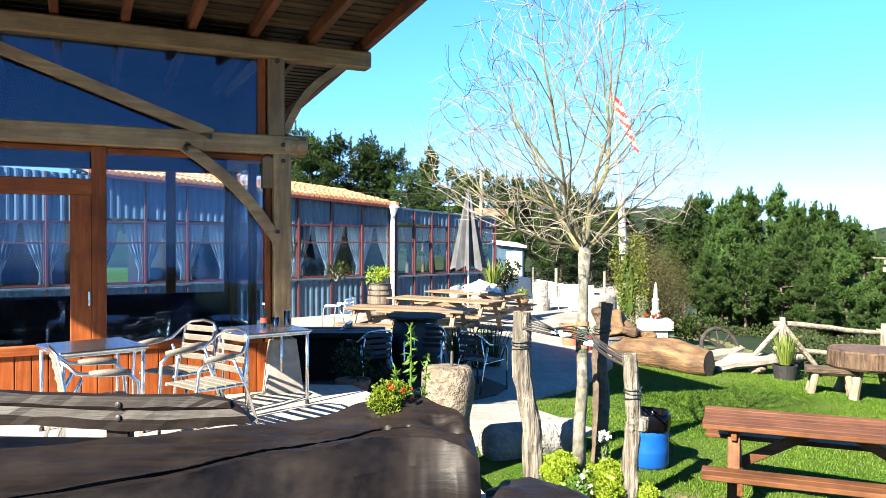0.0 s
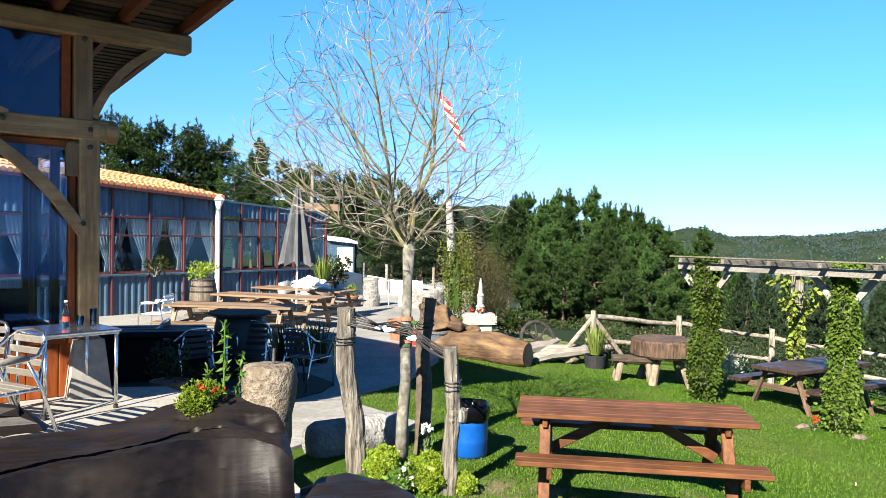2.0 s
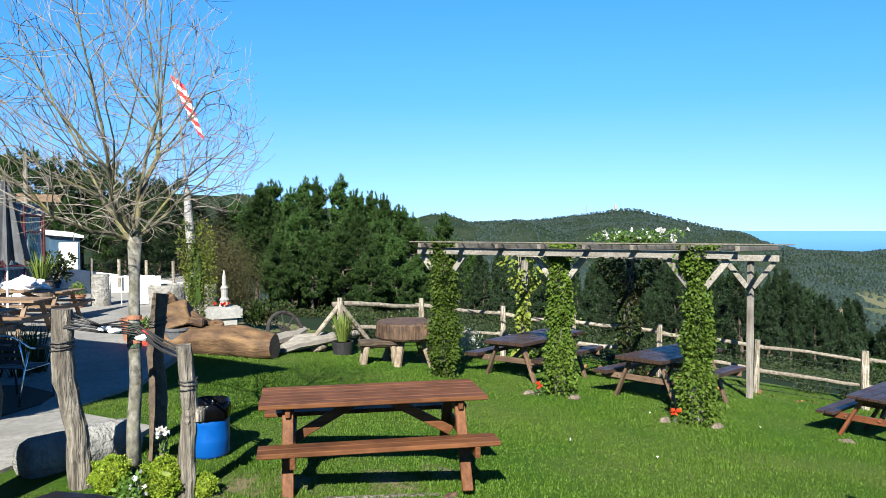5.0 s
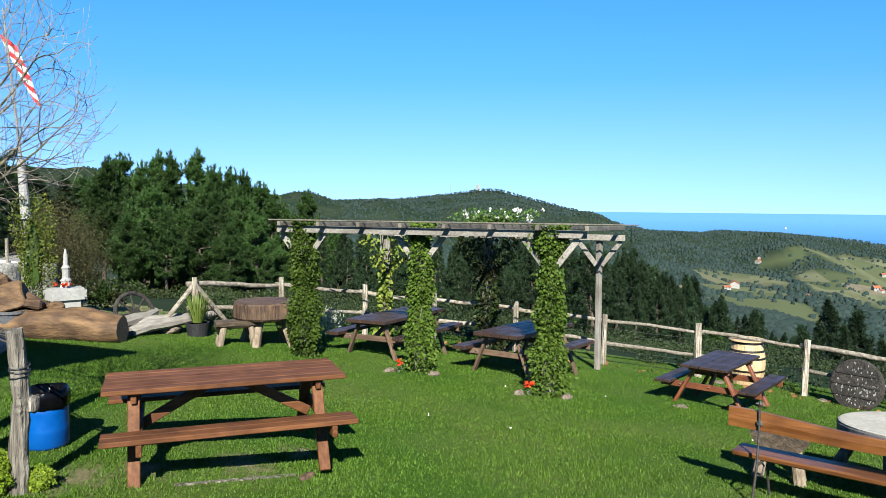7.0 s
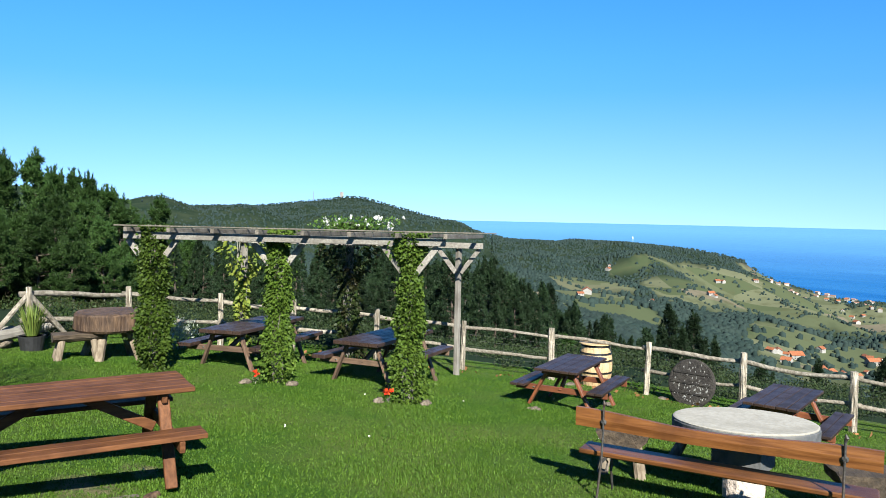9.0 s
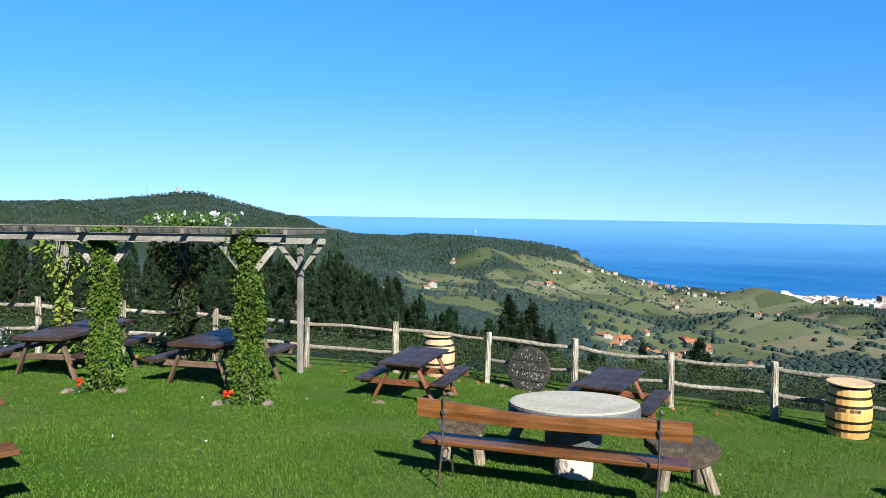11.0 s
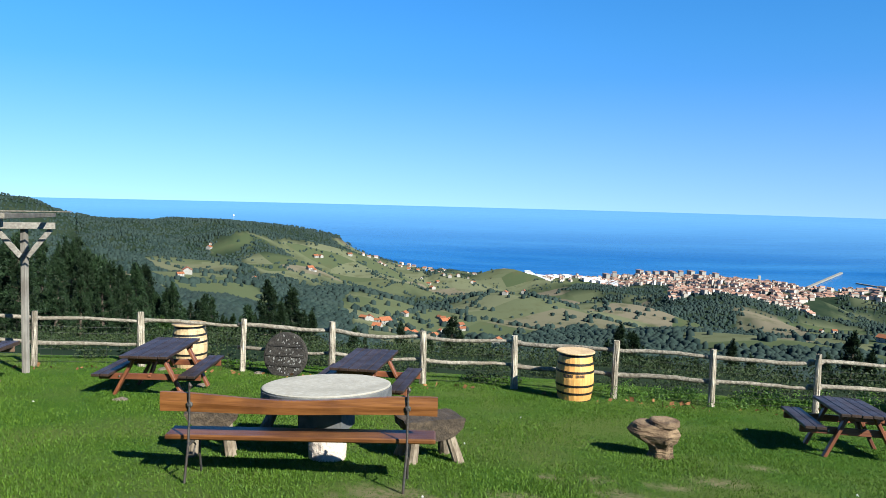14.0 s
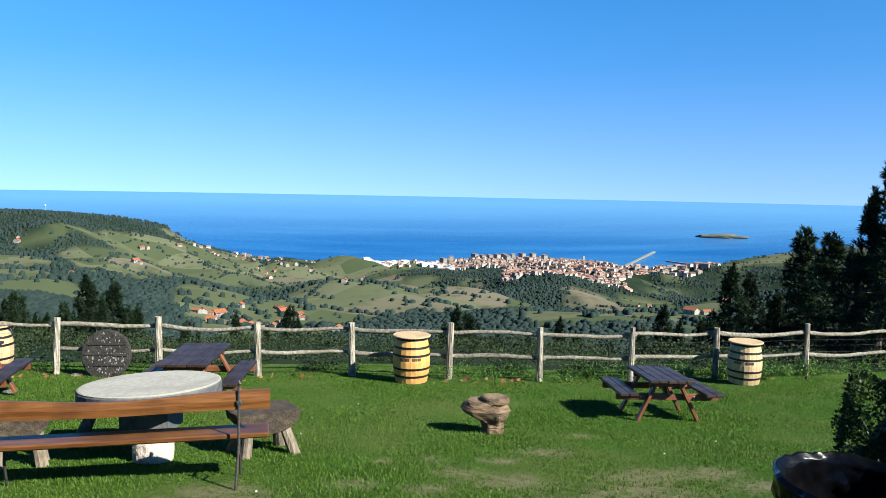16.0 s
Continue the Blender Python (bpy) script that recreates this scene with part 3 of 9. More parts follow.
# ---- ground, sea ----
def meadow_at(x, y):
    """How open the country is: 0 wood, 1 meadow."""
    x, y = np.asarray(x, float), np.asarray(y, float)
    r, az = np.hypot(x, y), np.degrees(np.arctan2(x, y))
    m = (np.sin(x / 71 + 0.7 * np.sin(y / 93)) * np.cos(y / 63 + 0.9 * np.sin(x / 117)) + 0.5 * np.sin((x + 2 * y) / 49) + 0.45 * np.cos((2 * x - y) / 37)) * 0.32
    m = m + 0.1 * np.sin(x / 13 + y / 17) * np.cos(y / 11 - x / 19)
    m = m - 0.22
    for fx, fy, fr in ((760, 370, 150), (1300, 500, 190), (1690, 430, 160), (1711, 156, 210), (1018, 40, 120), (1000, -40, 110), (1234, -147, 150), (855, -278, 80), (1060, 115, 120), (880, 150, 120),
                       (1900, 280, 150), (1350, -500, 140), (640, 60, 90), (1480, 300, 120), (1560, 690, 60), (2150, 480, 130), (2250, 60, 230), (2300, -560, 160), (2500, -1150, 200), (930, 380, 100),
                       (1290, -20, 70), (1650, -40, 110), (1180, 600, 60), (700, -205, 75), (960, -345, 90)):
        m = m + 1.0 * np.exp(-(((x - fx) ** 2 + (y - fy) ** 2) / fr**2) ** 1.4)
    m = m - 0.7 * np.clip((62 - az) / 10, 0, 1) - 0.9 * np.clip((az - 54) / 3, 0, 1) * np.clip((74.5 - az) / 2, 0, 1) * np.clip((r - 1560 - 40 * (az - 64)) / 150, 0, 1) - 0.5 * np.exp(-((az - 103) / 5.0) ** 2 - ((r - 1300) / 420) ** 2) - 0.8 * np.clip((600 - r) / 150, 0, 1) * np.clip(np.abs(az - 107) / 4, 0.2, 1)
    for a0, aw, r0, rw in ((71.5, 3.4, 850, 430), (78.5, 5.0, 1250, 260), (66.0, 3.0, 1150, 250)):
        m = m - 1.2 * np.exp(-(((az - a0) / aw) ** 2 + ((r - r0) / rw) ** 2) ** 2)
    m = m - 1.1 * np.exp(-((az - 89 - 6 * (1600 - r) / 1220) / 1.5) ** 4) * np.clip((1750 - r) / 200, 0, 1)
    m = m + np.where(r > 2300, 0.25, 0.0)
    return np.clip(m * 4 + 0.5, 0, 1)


WORN = ((8.64, -2.2, 0.35), (7.72, -1.13, 0.28), (8.24, -1.62, 0.22), (7.69, -3.2, 0.4), (6.96, 1.1, 0.5), (7.28, -0.08, 0.3), (8.22, -0.38, 0.16), (7.5, -2.9, 0.45), (7.1, -0.78, 0.25),
        (8.29, -0.89, 0.2), (2.06, 6.35, 0.34), (2.5, 6.25, 0.3), (1.72, 6.3, 0.25), (3.3, 5.9, 0.4), (7.2, -4.1, 0.4), (9.6, -2.9, 0.2), (6.4, 0.2, 0.4), (6.6, -2.0, 0.5), (3.9, 6.0, 0.25), (7.7, -3.7, 0.5), (7.0, -2.8, 0.6), (7.4, -1.6, 0.45),
        (5.6, 19.4, 2.6), (7.4, 18.6, 2.4), (4.9, 22.5, 2.6), (8.6, 20.5, 2.6))


def worn_at(x, y):
    """Where the turf is trodden bare: 0 grass, 1 soil."""
    x, y = np.asarray(x, float), np.asarray(y, float)
    m = np.zeros_like(x)
    for cx, cy, cr in WORN:
        d = np.hypot((x - cx) * 1.5, y - cy) / cr
        m = np.maximum(m, np.clip(1.35 - d + 0.35 * np.sin(x * 19 + cx) * np.cos(y * 17 + cy), 0, 1))
    return m


def build_ground():
    az = np.radians(np.concatenate([np.arange(-180, -32, 4.0), np.arange(-32, 136, 0.5), np.arange(136, 180, 4.0)]))
    r = np.concatenate([np.arange(0.6, 22, 0.2), np.geomspace(22.3, 3060, 130)])
    A, R = np.meshgrid(az, r, indexing="ij")
    X, Y = R * np.sin(A), R * np.cos(A)
    Z = land_height(X, Y)
    na, nr = A.shape
    v = np.stack([X, Y, Z], -1).reshape(-1, 3)
    i, j = np.meshgrid(np.arange(na), np.arange(nr - 1), indexing="ij")
    k = (i + 1) % na
    f = np.stack([i * nr + j, k * nr + j, k * nr + j + 1, i * nr + j + 1], -1).reshape(-1, 4)[:, ::-1]
    me = soup("ground", v, f, LAWN)
    me.materials.append(COUNTRY)
    rr = np.hypot(*v[f].mean(1)[:, :2].T)
    aa = np.degrees(np.arctan2(*v[f].mean(1)[:, :2].T))
    rim = np.interp(aa, *zip(*RIM))
    me.polygons.foreach_set("material_index", (rr > rim + 0.9).astype(np.int32))
    bare = me.attributes.new("worn", "FLOAT", "POINT")
    bare.data.foreach_set("value", worn_at(v[:, 0], v[:, 1]).astype(np.float32))
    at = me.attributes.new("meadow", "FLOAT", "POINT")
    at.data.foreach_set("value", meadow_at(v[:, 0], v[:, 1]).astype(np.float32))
    me.polygons.foreach_set("use_smooth", [True] * len(me.polygons))
    hub = new("ground", me)
    return tagged(hub, "mown green lawn falling to a wooded valley", "ground", kind="structure")


def build_sea():
    """Water from below the shore to the horizon."""
    az = np.radians(np.arange(30, 186, 1.0))
    r = np.concatenate([np.linspace(2300, 3300, 6), np.linspace(3400, 4850, 24)])
    A, R = np.meshgrid(az, r, indexing="ij")
    t = np.clip((R - 2700) / 2150, 0, 1)
    Z = SEA_LEVEL + (-46.0 - SEA_LEVEL) * t**1.25
    na, nr = A.shape
    v = np.stack([R * np.sin(A), R * np.cos(A), Z], -1).reshape(-1, 3)
    i, j = np.meshgrid(np.arange(na - 1), np.arange(nr - 1), indexing="ij")
    f = np.stack([i * nr + j, (i + 1) * nr + j, (i + 1) * nr + j + 1, i * nr + j + 1], -1).reshape(-1, 4)[:, ::-1]
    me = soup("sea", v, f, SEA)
    me.polygons.foreach_set("use_smooth", [True] * len(me.polygons))
    return tagged(new("sea", me), "calm deep blue sea to the horizon", "sea", kind="structure")


build_ground()
build_sea()

# paved yard, terrace and path, of poured concrete
b = slab(B(), [(-14, 7.9), (-14, 38), (9, 38), (7.0, 27), (5.4, 21), (3.6, 16.2), (3.0, 13.2), (2.05, 11.1), (1.1, 10.0), (0.1, 9.6), (-0.6, 8.3)], -0.3, 0.012)
tagged(part("yard", b, YARD_CONCRETE), "pale concrete yard beside the lawn", "pavement", kind="structure")
b = slab(B(), [(-14, -9), (-14, 9.2), (-1.0, 8.35), (-0.55, 7.6), (-0.1, 6.2), (0.35, 4.6), (0.6, 2.0), (0.7, -1.5), (0.4, -9)], -0.3, 0.55, bev=0.02)
tagged(part("terrace", b, CONCRETE), "raised sunlit concrete terrace", "terrace", kind="structure")
b = slab(B(), [(-0.6, 8.2), (0.1, 9.7), (1.0, 9.75), (1.72, 8.5), (1.4, 8.05), (0.8, 8.2), (0.2, 7.6)], -0.25, 0.03)
# soil bed, spread wider as a dark sheet for the house's shade
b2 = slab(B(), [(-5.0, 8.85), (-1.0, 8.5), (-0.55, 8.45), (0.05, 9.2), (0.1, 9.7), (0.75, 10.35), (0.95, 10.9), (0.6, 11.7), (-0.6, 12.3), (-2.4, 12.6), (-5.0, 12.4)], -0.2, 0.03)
tagged(part("planting_bed", b2, SOIL), "dark soil bed at the foot of the terrace, widened to darken the shaded yard", "planting bed", kind="structure")
tagged(part("path", b, YARD_CONCRETE), "short strip of pale concrete path", "path", kind="structure")


# ---- picnic tables ----
OLD_LEG_WOOD = woods("weathered_leg_wood", (0.15, 0.085, 0.05), (0.27, 0.17, 0.11), (0.09, 0.055, 0.035), scale=34, scale3=3.0, rough=0.7, bump=0.3)
# uprights get the dark wood too: shade under the pergola put into colour
SHADED_LEGS = {"x": OLD_LEG_WOOD["x"], "y": OLD_LEG_WOOD["y"], "z": OLD_LEG_WOOD["z"]}
def picnic_table(x, y, az, L, W, top, bench, legs, label, group, dz=0.0, H=0.74, boards=5, out=0.42, braces=True, tilt=0.0, foot=0.22, thick=0.042, deep=0.03):
    """A table with its two benches on A-frames; x along the boards."""
    t = thing("picnic_table", pose(x, y, ground(x, y) + dz, 0, tilt, along(az)), label, "picnic table", group)
    rnd = random.Random(int(x * 100 + y * 10))
    bw = W / boards
    for k in range(boards):
        part("top_board", box(B(), (rnd.uniform(-0.006, 0.006), -W / 2 + bw * (k + 0.5), H - thick / 2 + rnd.uniform(-0.002, 0.002)), (L, bw - 0.007, thick), bev=0.006), top["x"], t)
    yo = W / 2 + out - 0.13
    for s in (-1, 1):
        for k in (0, 1):
            part("bench_board", box(B(), (rnd.uniform(-0.006, 0.006), s * (yo + (k - 0.5) * 0.133), 0.43), (L, 0.126, thick), bev=0.006), bench["x"], t)
    for e in (-1, 1):
        xe = e * (L / 2 - 0.24)
        part("top_batten", beam(B(), (xe, -W / 2 + 0.05, H - 0.085), (xe, W / 2 - 0.05, H - 0.085), 0.045, 0.085), legs["y"], t)
        rail = part("bench_support", beam(B(), (xe + 0.045, -yo - 0.13, 0.36), (xe + 0.045, yo + 0.13, 0.36), 0.045, 0.095), legs["y"], t)
        for s in (-1, 1):
            bolt = part("bolt", lathe(B(), [(0.016, 0), (0.015, 0.008), (0.006, 0.013)], 8), ALU, rail, "shiny steel bolt head")
            bolt.matrix_local = pose(xe + 0.045 + e * 0.022, s * (W / 2 + foot * 0.45), 0.36, 0, e * 90, 0)
        for s in (-1, 1):
            part("leg", beam(B(), (xe, s * (W / 2 + foot), -deep), (xe, s * (W / 2 - 0.16), H - 0.05), 0.045, 0.095, up=(1, 0, 0)), legs["z"], t)
        if braces:
            part("brace", beam(B(), (xe - e * 0.03, 0, 0.34), (e * 0.12, 0, H - 0.06), 0.045, 0.085), legs["x"], t)
    return t


picnic_table(3.2, 6.12, 111.0, 2.0, 0.75, RED_WOOD, RED_WOOD, RED_WOOD, "reddish-brown varnished picnic table on the lawn", "garden picnic tables", dz=0.05, boards=6)
picnic_table(9.03, 11.03, 69.0, 2.3, 0.82, DARK_WOOD, DARK_WOOD, SHADED_LEGS, "dark brown weathered picnic table under the pergola", "garden picnic tables", dz=0.04, H=0.72, tilt=1.0, foot=0.17, thick=0.065, deep=0.18)
picnic_table(10.22, 8.85, 76.0, 2.2, 0.86, DARK_WOOD, DARK_WOOD, SHADED_LEGS, "dark brown weathered picnic table under the pergola", "garden picnic tables", dz=0.08, H=0.74, tilt=1.5, foot=0.2, thick=0.065, deep=0.2)
picnic_table(11.6, 5.85, 82.0, 1.55, 0.74, DARK_WOOD, DARK_WOOD, LEG_WOOD, "dark-topped picnic table with red-brown legs near the fence", "garden picnic tables")
picnic_table(12.0, 2.56, 91.0, 1.55, 0.74, DARK_WOOD, DARK_WOOD, LEG_WOOD, "dark-topped picnic table with red-brown legs near the fence", "garden picnic tables")
picnic_table(11.09, -4.46, 94.0, 1.36, 0.64, DARK_WOOD, DARK_WOOD, LEG_WOOD, "small dark-topped picnic table standing alone on the lawn", "garden picnic tables", H=0.64, tilt=4.2, foot=0.14)
for x, y, az, L in ((-0.7, 15.4, 109, 2.6), (0.05, 17.7, 122, 2.8), (0.85, 19.9, 128, 2.8)):
    picnic_table(x, y, az, L, 0.85, LIGHT_WOOD, LIGHT_WOOD, LIGHT_WOOD, "long pale wooden picnic table on the concrete yard", "yard picnic tables", dz=0.012, boards=5)


# ---- fence ----
FENCE = [(6.3, 13.9), (8.3, 14.1), (9.95, 13.35), (11.2, 12.5), (12.3, 11.0), (13.25, 9.35), (14.3, 7.75), (14.75, 5.82), (14.85, 3.95), (14.9, 2.1), (15.15, 0.29), (14.85, -1.62), (14.7, -3.4), (14.75, -5.25), (15.1, -7.15), (15.7, -9.45), (16.3, -11.8)]


def build_fence():
    rnd = random.Random(4)
    f = thing("fence", pose(0, 0, 0), "rustic post and rail fence of bare grey wood", "fence", kind="structure")
    tops = []
    for k, (x, y) in enumerate(FENCE):
        z, h = ground(x, y), 1.1 + rnd.uniform(-0.05, 0.05)
        r = rnd.uniform(0.055, 0.072)
        lx, ly = rnd.uniform(-0.04, 0.04), rnd.uniform(-0.04, 0.04)
        pts = [(x + lx * u, y + ly * u, z - 0.15 + (h + 0.15) * u) for u in (0, 0.25, 0.5, 0.75, 1)]
        part("post", limb(B(), pts, [r * 1.1, r, r * 0.97, r * 0.95, r * 0.9], 9, rough=0.08, rnd=rnd), BARK_WOOD, f)
        tops.append((x, y, z))
    for k in range(len(tops) - 1):
        for h, skip in ((0.93, 0), (0.46, 1)):
            if skip and rnd.random() < 0.06:
                continue
            p, q = Vector(tops[k]), Vector(tops[k + 1])
            d = (q - p).normalized()
            n = Vector((-d.y, d.x, 0))
            p, q = p - d * 0.12, q + d * 0.12
            off = -0.085
            pts, rad, c = [], [], rnd.uniform(-0.05, 0.03)
            r0 = rnd.uniform(0.036, 0.05)
            for u in np.linspace(0, 1, 9):
                w = p.lerp(q, u) + n * (-off + rnd.uniform(-0.012, 0.012))
                pts.append((w.x, w.y, w.z + h + c * math.sin(u * math.pi) + 0.018 * math.sin(u * 6.3 + k) + rnd.uniform(-0.007, 0.007)))
                rad.append(r0 * (1.12 - 0.25 * u))
            part("rail", limb(B(), pts, rad, 8, rough=0.09, rnd=rnd), RAIL_WOOD, f, smooth=True)
    for k in range(4, len(tops) - 1):
        p, q = Vector(tops[k]), Vector(tops[k + 1])
        d = (q - p).normalized()
        n = Vector((-d.y, d.x, 0)) * -0.07
        bm = B()
        for h in (0.12, 0.24, 0.36, 0.54, 0.68, 0.8):
            limb(bm, [p + n + Vector((0, 0, h)), (p + q) / 2 + n + Vector((0, 0, h - 0.015)), q + n + Vector((0, 0, h))], 0.0013, 3)
        for u in np.arange(0.06, 1, 0.1):
            w = p.lerp(q, u) + n
            limb(bm, [w + Vector((0, 0, 0.05)), w + Vector((0, 0, 0.82))], 0.0011, 3)
        part("wire_netting", bm, CABLE, f, "thin wire netting behind the rails")
    return f


build_fence()


# ---- pergola ----
PERGOLA_WOOD = woods("dark_weathered_rafter", (0.17, 0.145, 0.115), (0.33, 0.29, 0.24), (0.11, 0.09, 0.07), scale=30, scale3=2.0, rough=0.85, bump=0.5, depth=0.008)
PU, PV = Vector((0.475, -0.88, 0)).normalized(), Vector((0.88, 0.475, 0)).normalized()
FRONT = [Vector((6.95, 10.95, 0)), Vector((8.1, 9.25, 0)), Vector((8.98, 7.25, 0))]
BACK = [FRONT[0] + PV * 3.9 - PU * 0.2, FRONT[0] + PV * 3.9 + PU * 2.1, FRONT[2] + PV * 3.75 + PU * 0.2]


def build_pergola():
    g = thing("pergola", pose(0, 0, 0), "weathered grey timber pergola with climbing plants", "pergola")
    zt = 1.78
    for p in (*FRONT, *BACK):
        z, w = ground(p.x, p.y), 0.12 if p in FRONT else 0.095
        part("post", beam(B(), (p.x, p.y, z - 0.1), (p.x, p.y, zt if p in FRONT else zt - 0.19), w, w, up=(1, 0, 0)), GREY_WOOD["z"], g)
    for row, z, w in ((FRONT, zt - 0.03, 0.09), (BACK, zt - 0.23, 0.09)):
        a, c = row[0] - PU * 0.45, row[2] + PU * (0.55 if row is FRONT else 0.5)
        part("beam", beam(B(), (*(a - PV * 0.1).xy, z), (*(c - PV * 0.1).xy, z), w, 0.115), GREY_WOOD["x"], g)
        for p in row if row is FRONT else row[2:]:
            for s in (-1, 1):
                q = p + PU * s * 0.42
                part("brace", beam(B(), (*(p + PU * s * 0.05 - PV * 0.03).xy, z - 0.55), (*(q - PV * 0.03).xy, z - 0.07), 0.07, 0.09), GREY_WOOD["x"], g)
    n = 8
    for k in range(n):
        p = FRONT[0] - PU * 0.25 + PU * (k * (((FRONT[2] - FRONT[0]).length + 0.85) / (n - 1)))
        a, c = p - PV * 0.4, p + PV * 4.35
        part("rafter", beam(B(), (*a.xy, zt + 0.07), (*c.xy, zt - 0.06), 0.06, 0.075), PERGOLA_WOOD["x"], g)
    for k in range(9):
        o = -0.3 + k * 0.55
        a, c = FRONT[0] - PU * 0.5 + PV * o, FRONT[2] + PU * (0.6 + 0.04 * k) + PV * o
        part("batten", beam(B(), (*a.xy, zt + 0.128 - 0.0145 * k), (*c.xy, zt + 0.128 - 0.0145 * k), 0.035, 0.02, bev=0.003), PERGOLA_WOOD["x"], g)
    return g


build_pergola()


def climber(name, label, p, h, r, n, mat, seed, top=0.0, size=0.085, r_top=None):
    """A climbing plant wound round a post: stems and many leaves."""
    rng = np.random.default_rng(seed)
    z0 = ground(p.x, p.y)
    t = thing(name, pose(p.x, p.y, z0), label, name.replace("_", " "), "plants on the pergola")
    u = rng.uniform(0, 1, n) ** 0.9
    rad = np.interp(u, (0, 0.2, 0.6, 1), (r * 1.35, r * 1.05, r * 0.85, r_top or r * 1.0)) * (0.7 + 0.2 * np.sin(u * 13 + seed) + 0.12 * np.sin(u * 29 + 2 * seed) + rng.uniform(0, 0.45, n))
    a = rng.uniform(0, 2 * np.pi, n)
    rad = rad * (1 + 0.22 * np.sin(2 * a + u * 9 + seed) + 0.14 * np.sin(5 * a - u * 21 + seed)) * np.where(rng.uniform(0, 1, n) < 0.05, rng.uniform(1.1, 1.7, n), 1.0)
    c = np.stack([rad * np.cos(a), rad * np.sin(a), u * h], -1)
    d = np.stack([np.cos(a), np.sin(a), np.full(n, -0.5)], -1) * 1.6
    child("leaves", leaf_mesh("leaves", c, size, mat, rng, up=-0.4, narrow=0.8, dirs=d, spread=0.6), t)
    bm, rnd = B(), random.Random(seed)
    for s in range(5):
        g, w = rnd.uniform(0, 6.28), rnd.uniform(1.5, 3.5)
        limb(bm, [(0.1 * math.cos(g + w * v), 0.1 * math.sin(g + w * v), h * v) for v in np.linspace(0, 1, 9)], 0.012, 5)
    part("stem", bm, TREE_BARK, t)
    return t


for k, p in enumerate(FRONT):
    climber("ivy", "bright green ivy covering a pergola post", p, 2.35 + 0.12 * k, (0.19, 0.17, 0.18)[k], (11500, 9800, 11500)[k], IVY_LEAF, 11 + k, size=0.052)
climber("dark_climber", "dark climbing plant on a rear pergola post", BACK[1], 2.5, 0.2, 2600, DARK_LEAF, 21, r_top=0.5)
climber("vine", "yellow-green vine hanging from the pergola", BACK[0] - PV * 0.12, 2.3, 0.09, 800, VINE_LEAF, 22, size=0.11, r_top=0.45)


# ---- glazed wooden house beside the terrace ----
HOUSE = pose(-1.74, 8.05, 0.55, 0, 0, along(64))


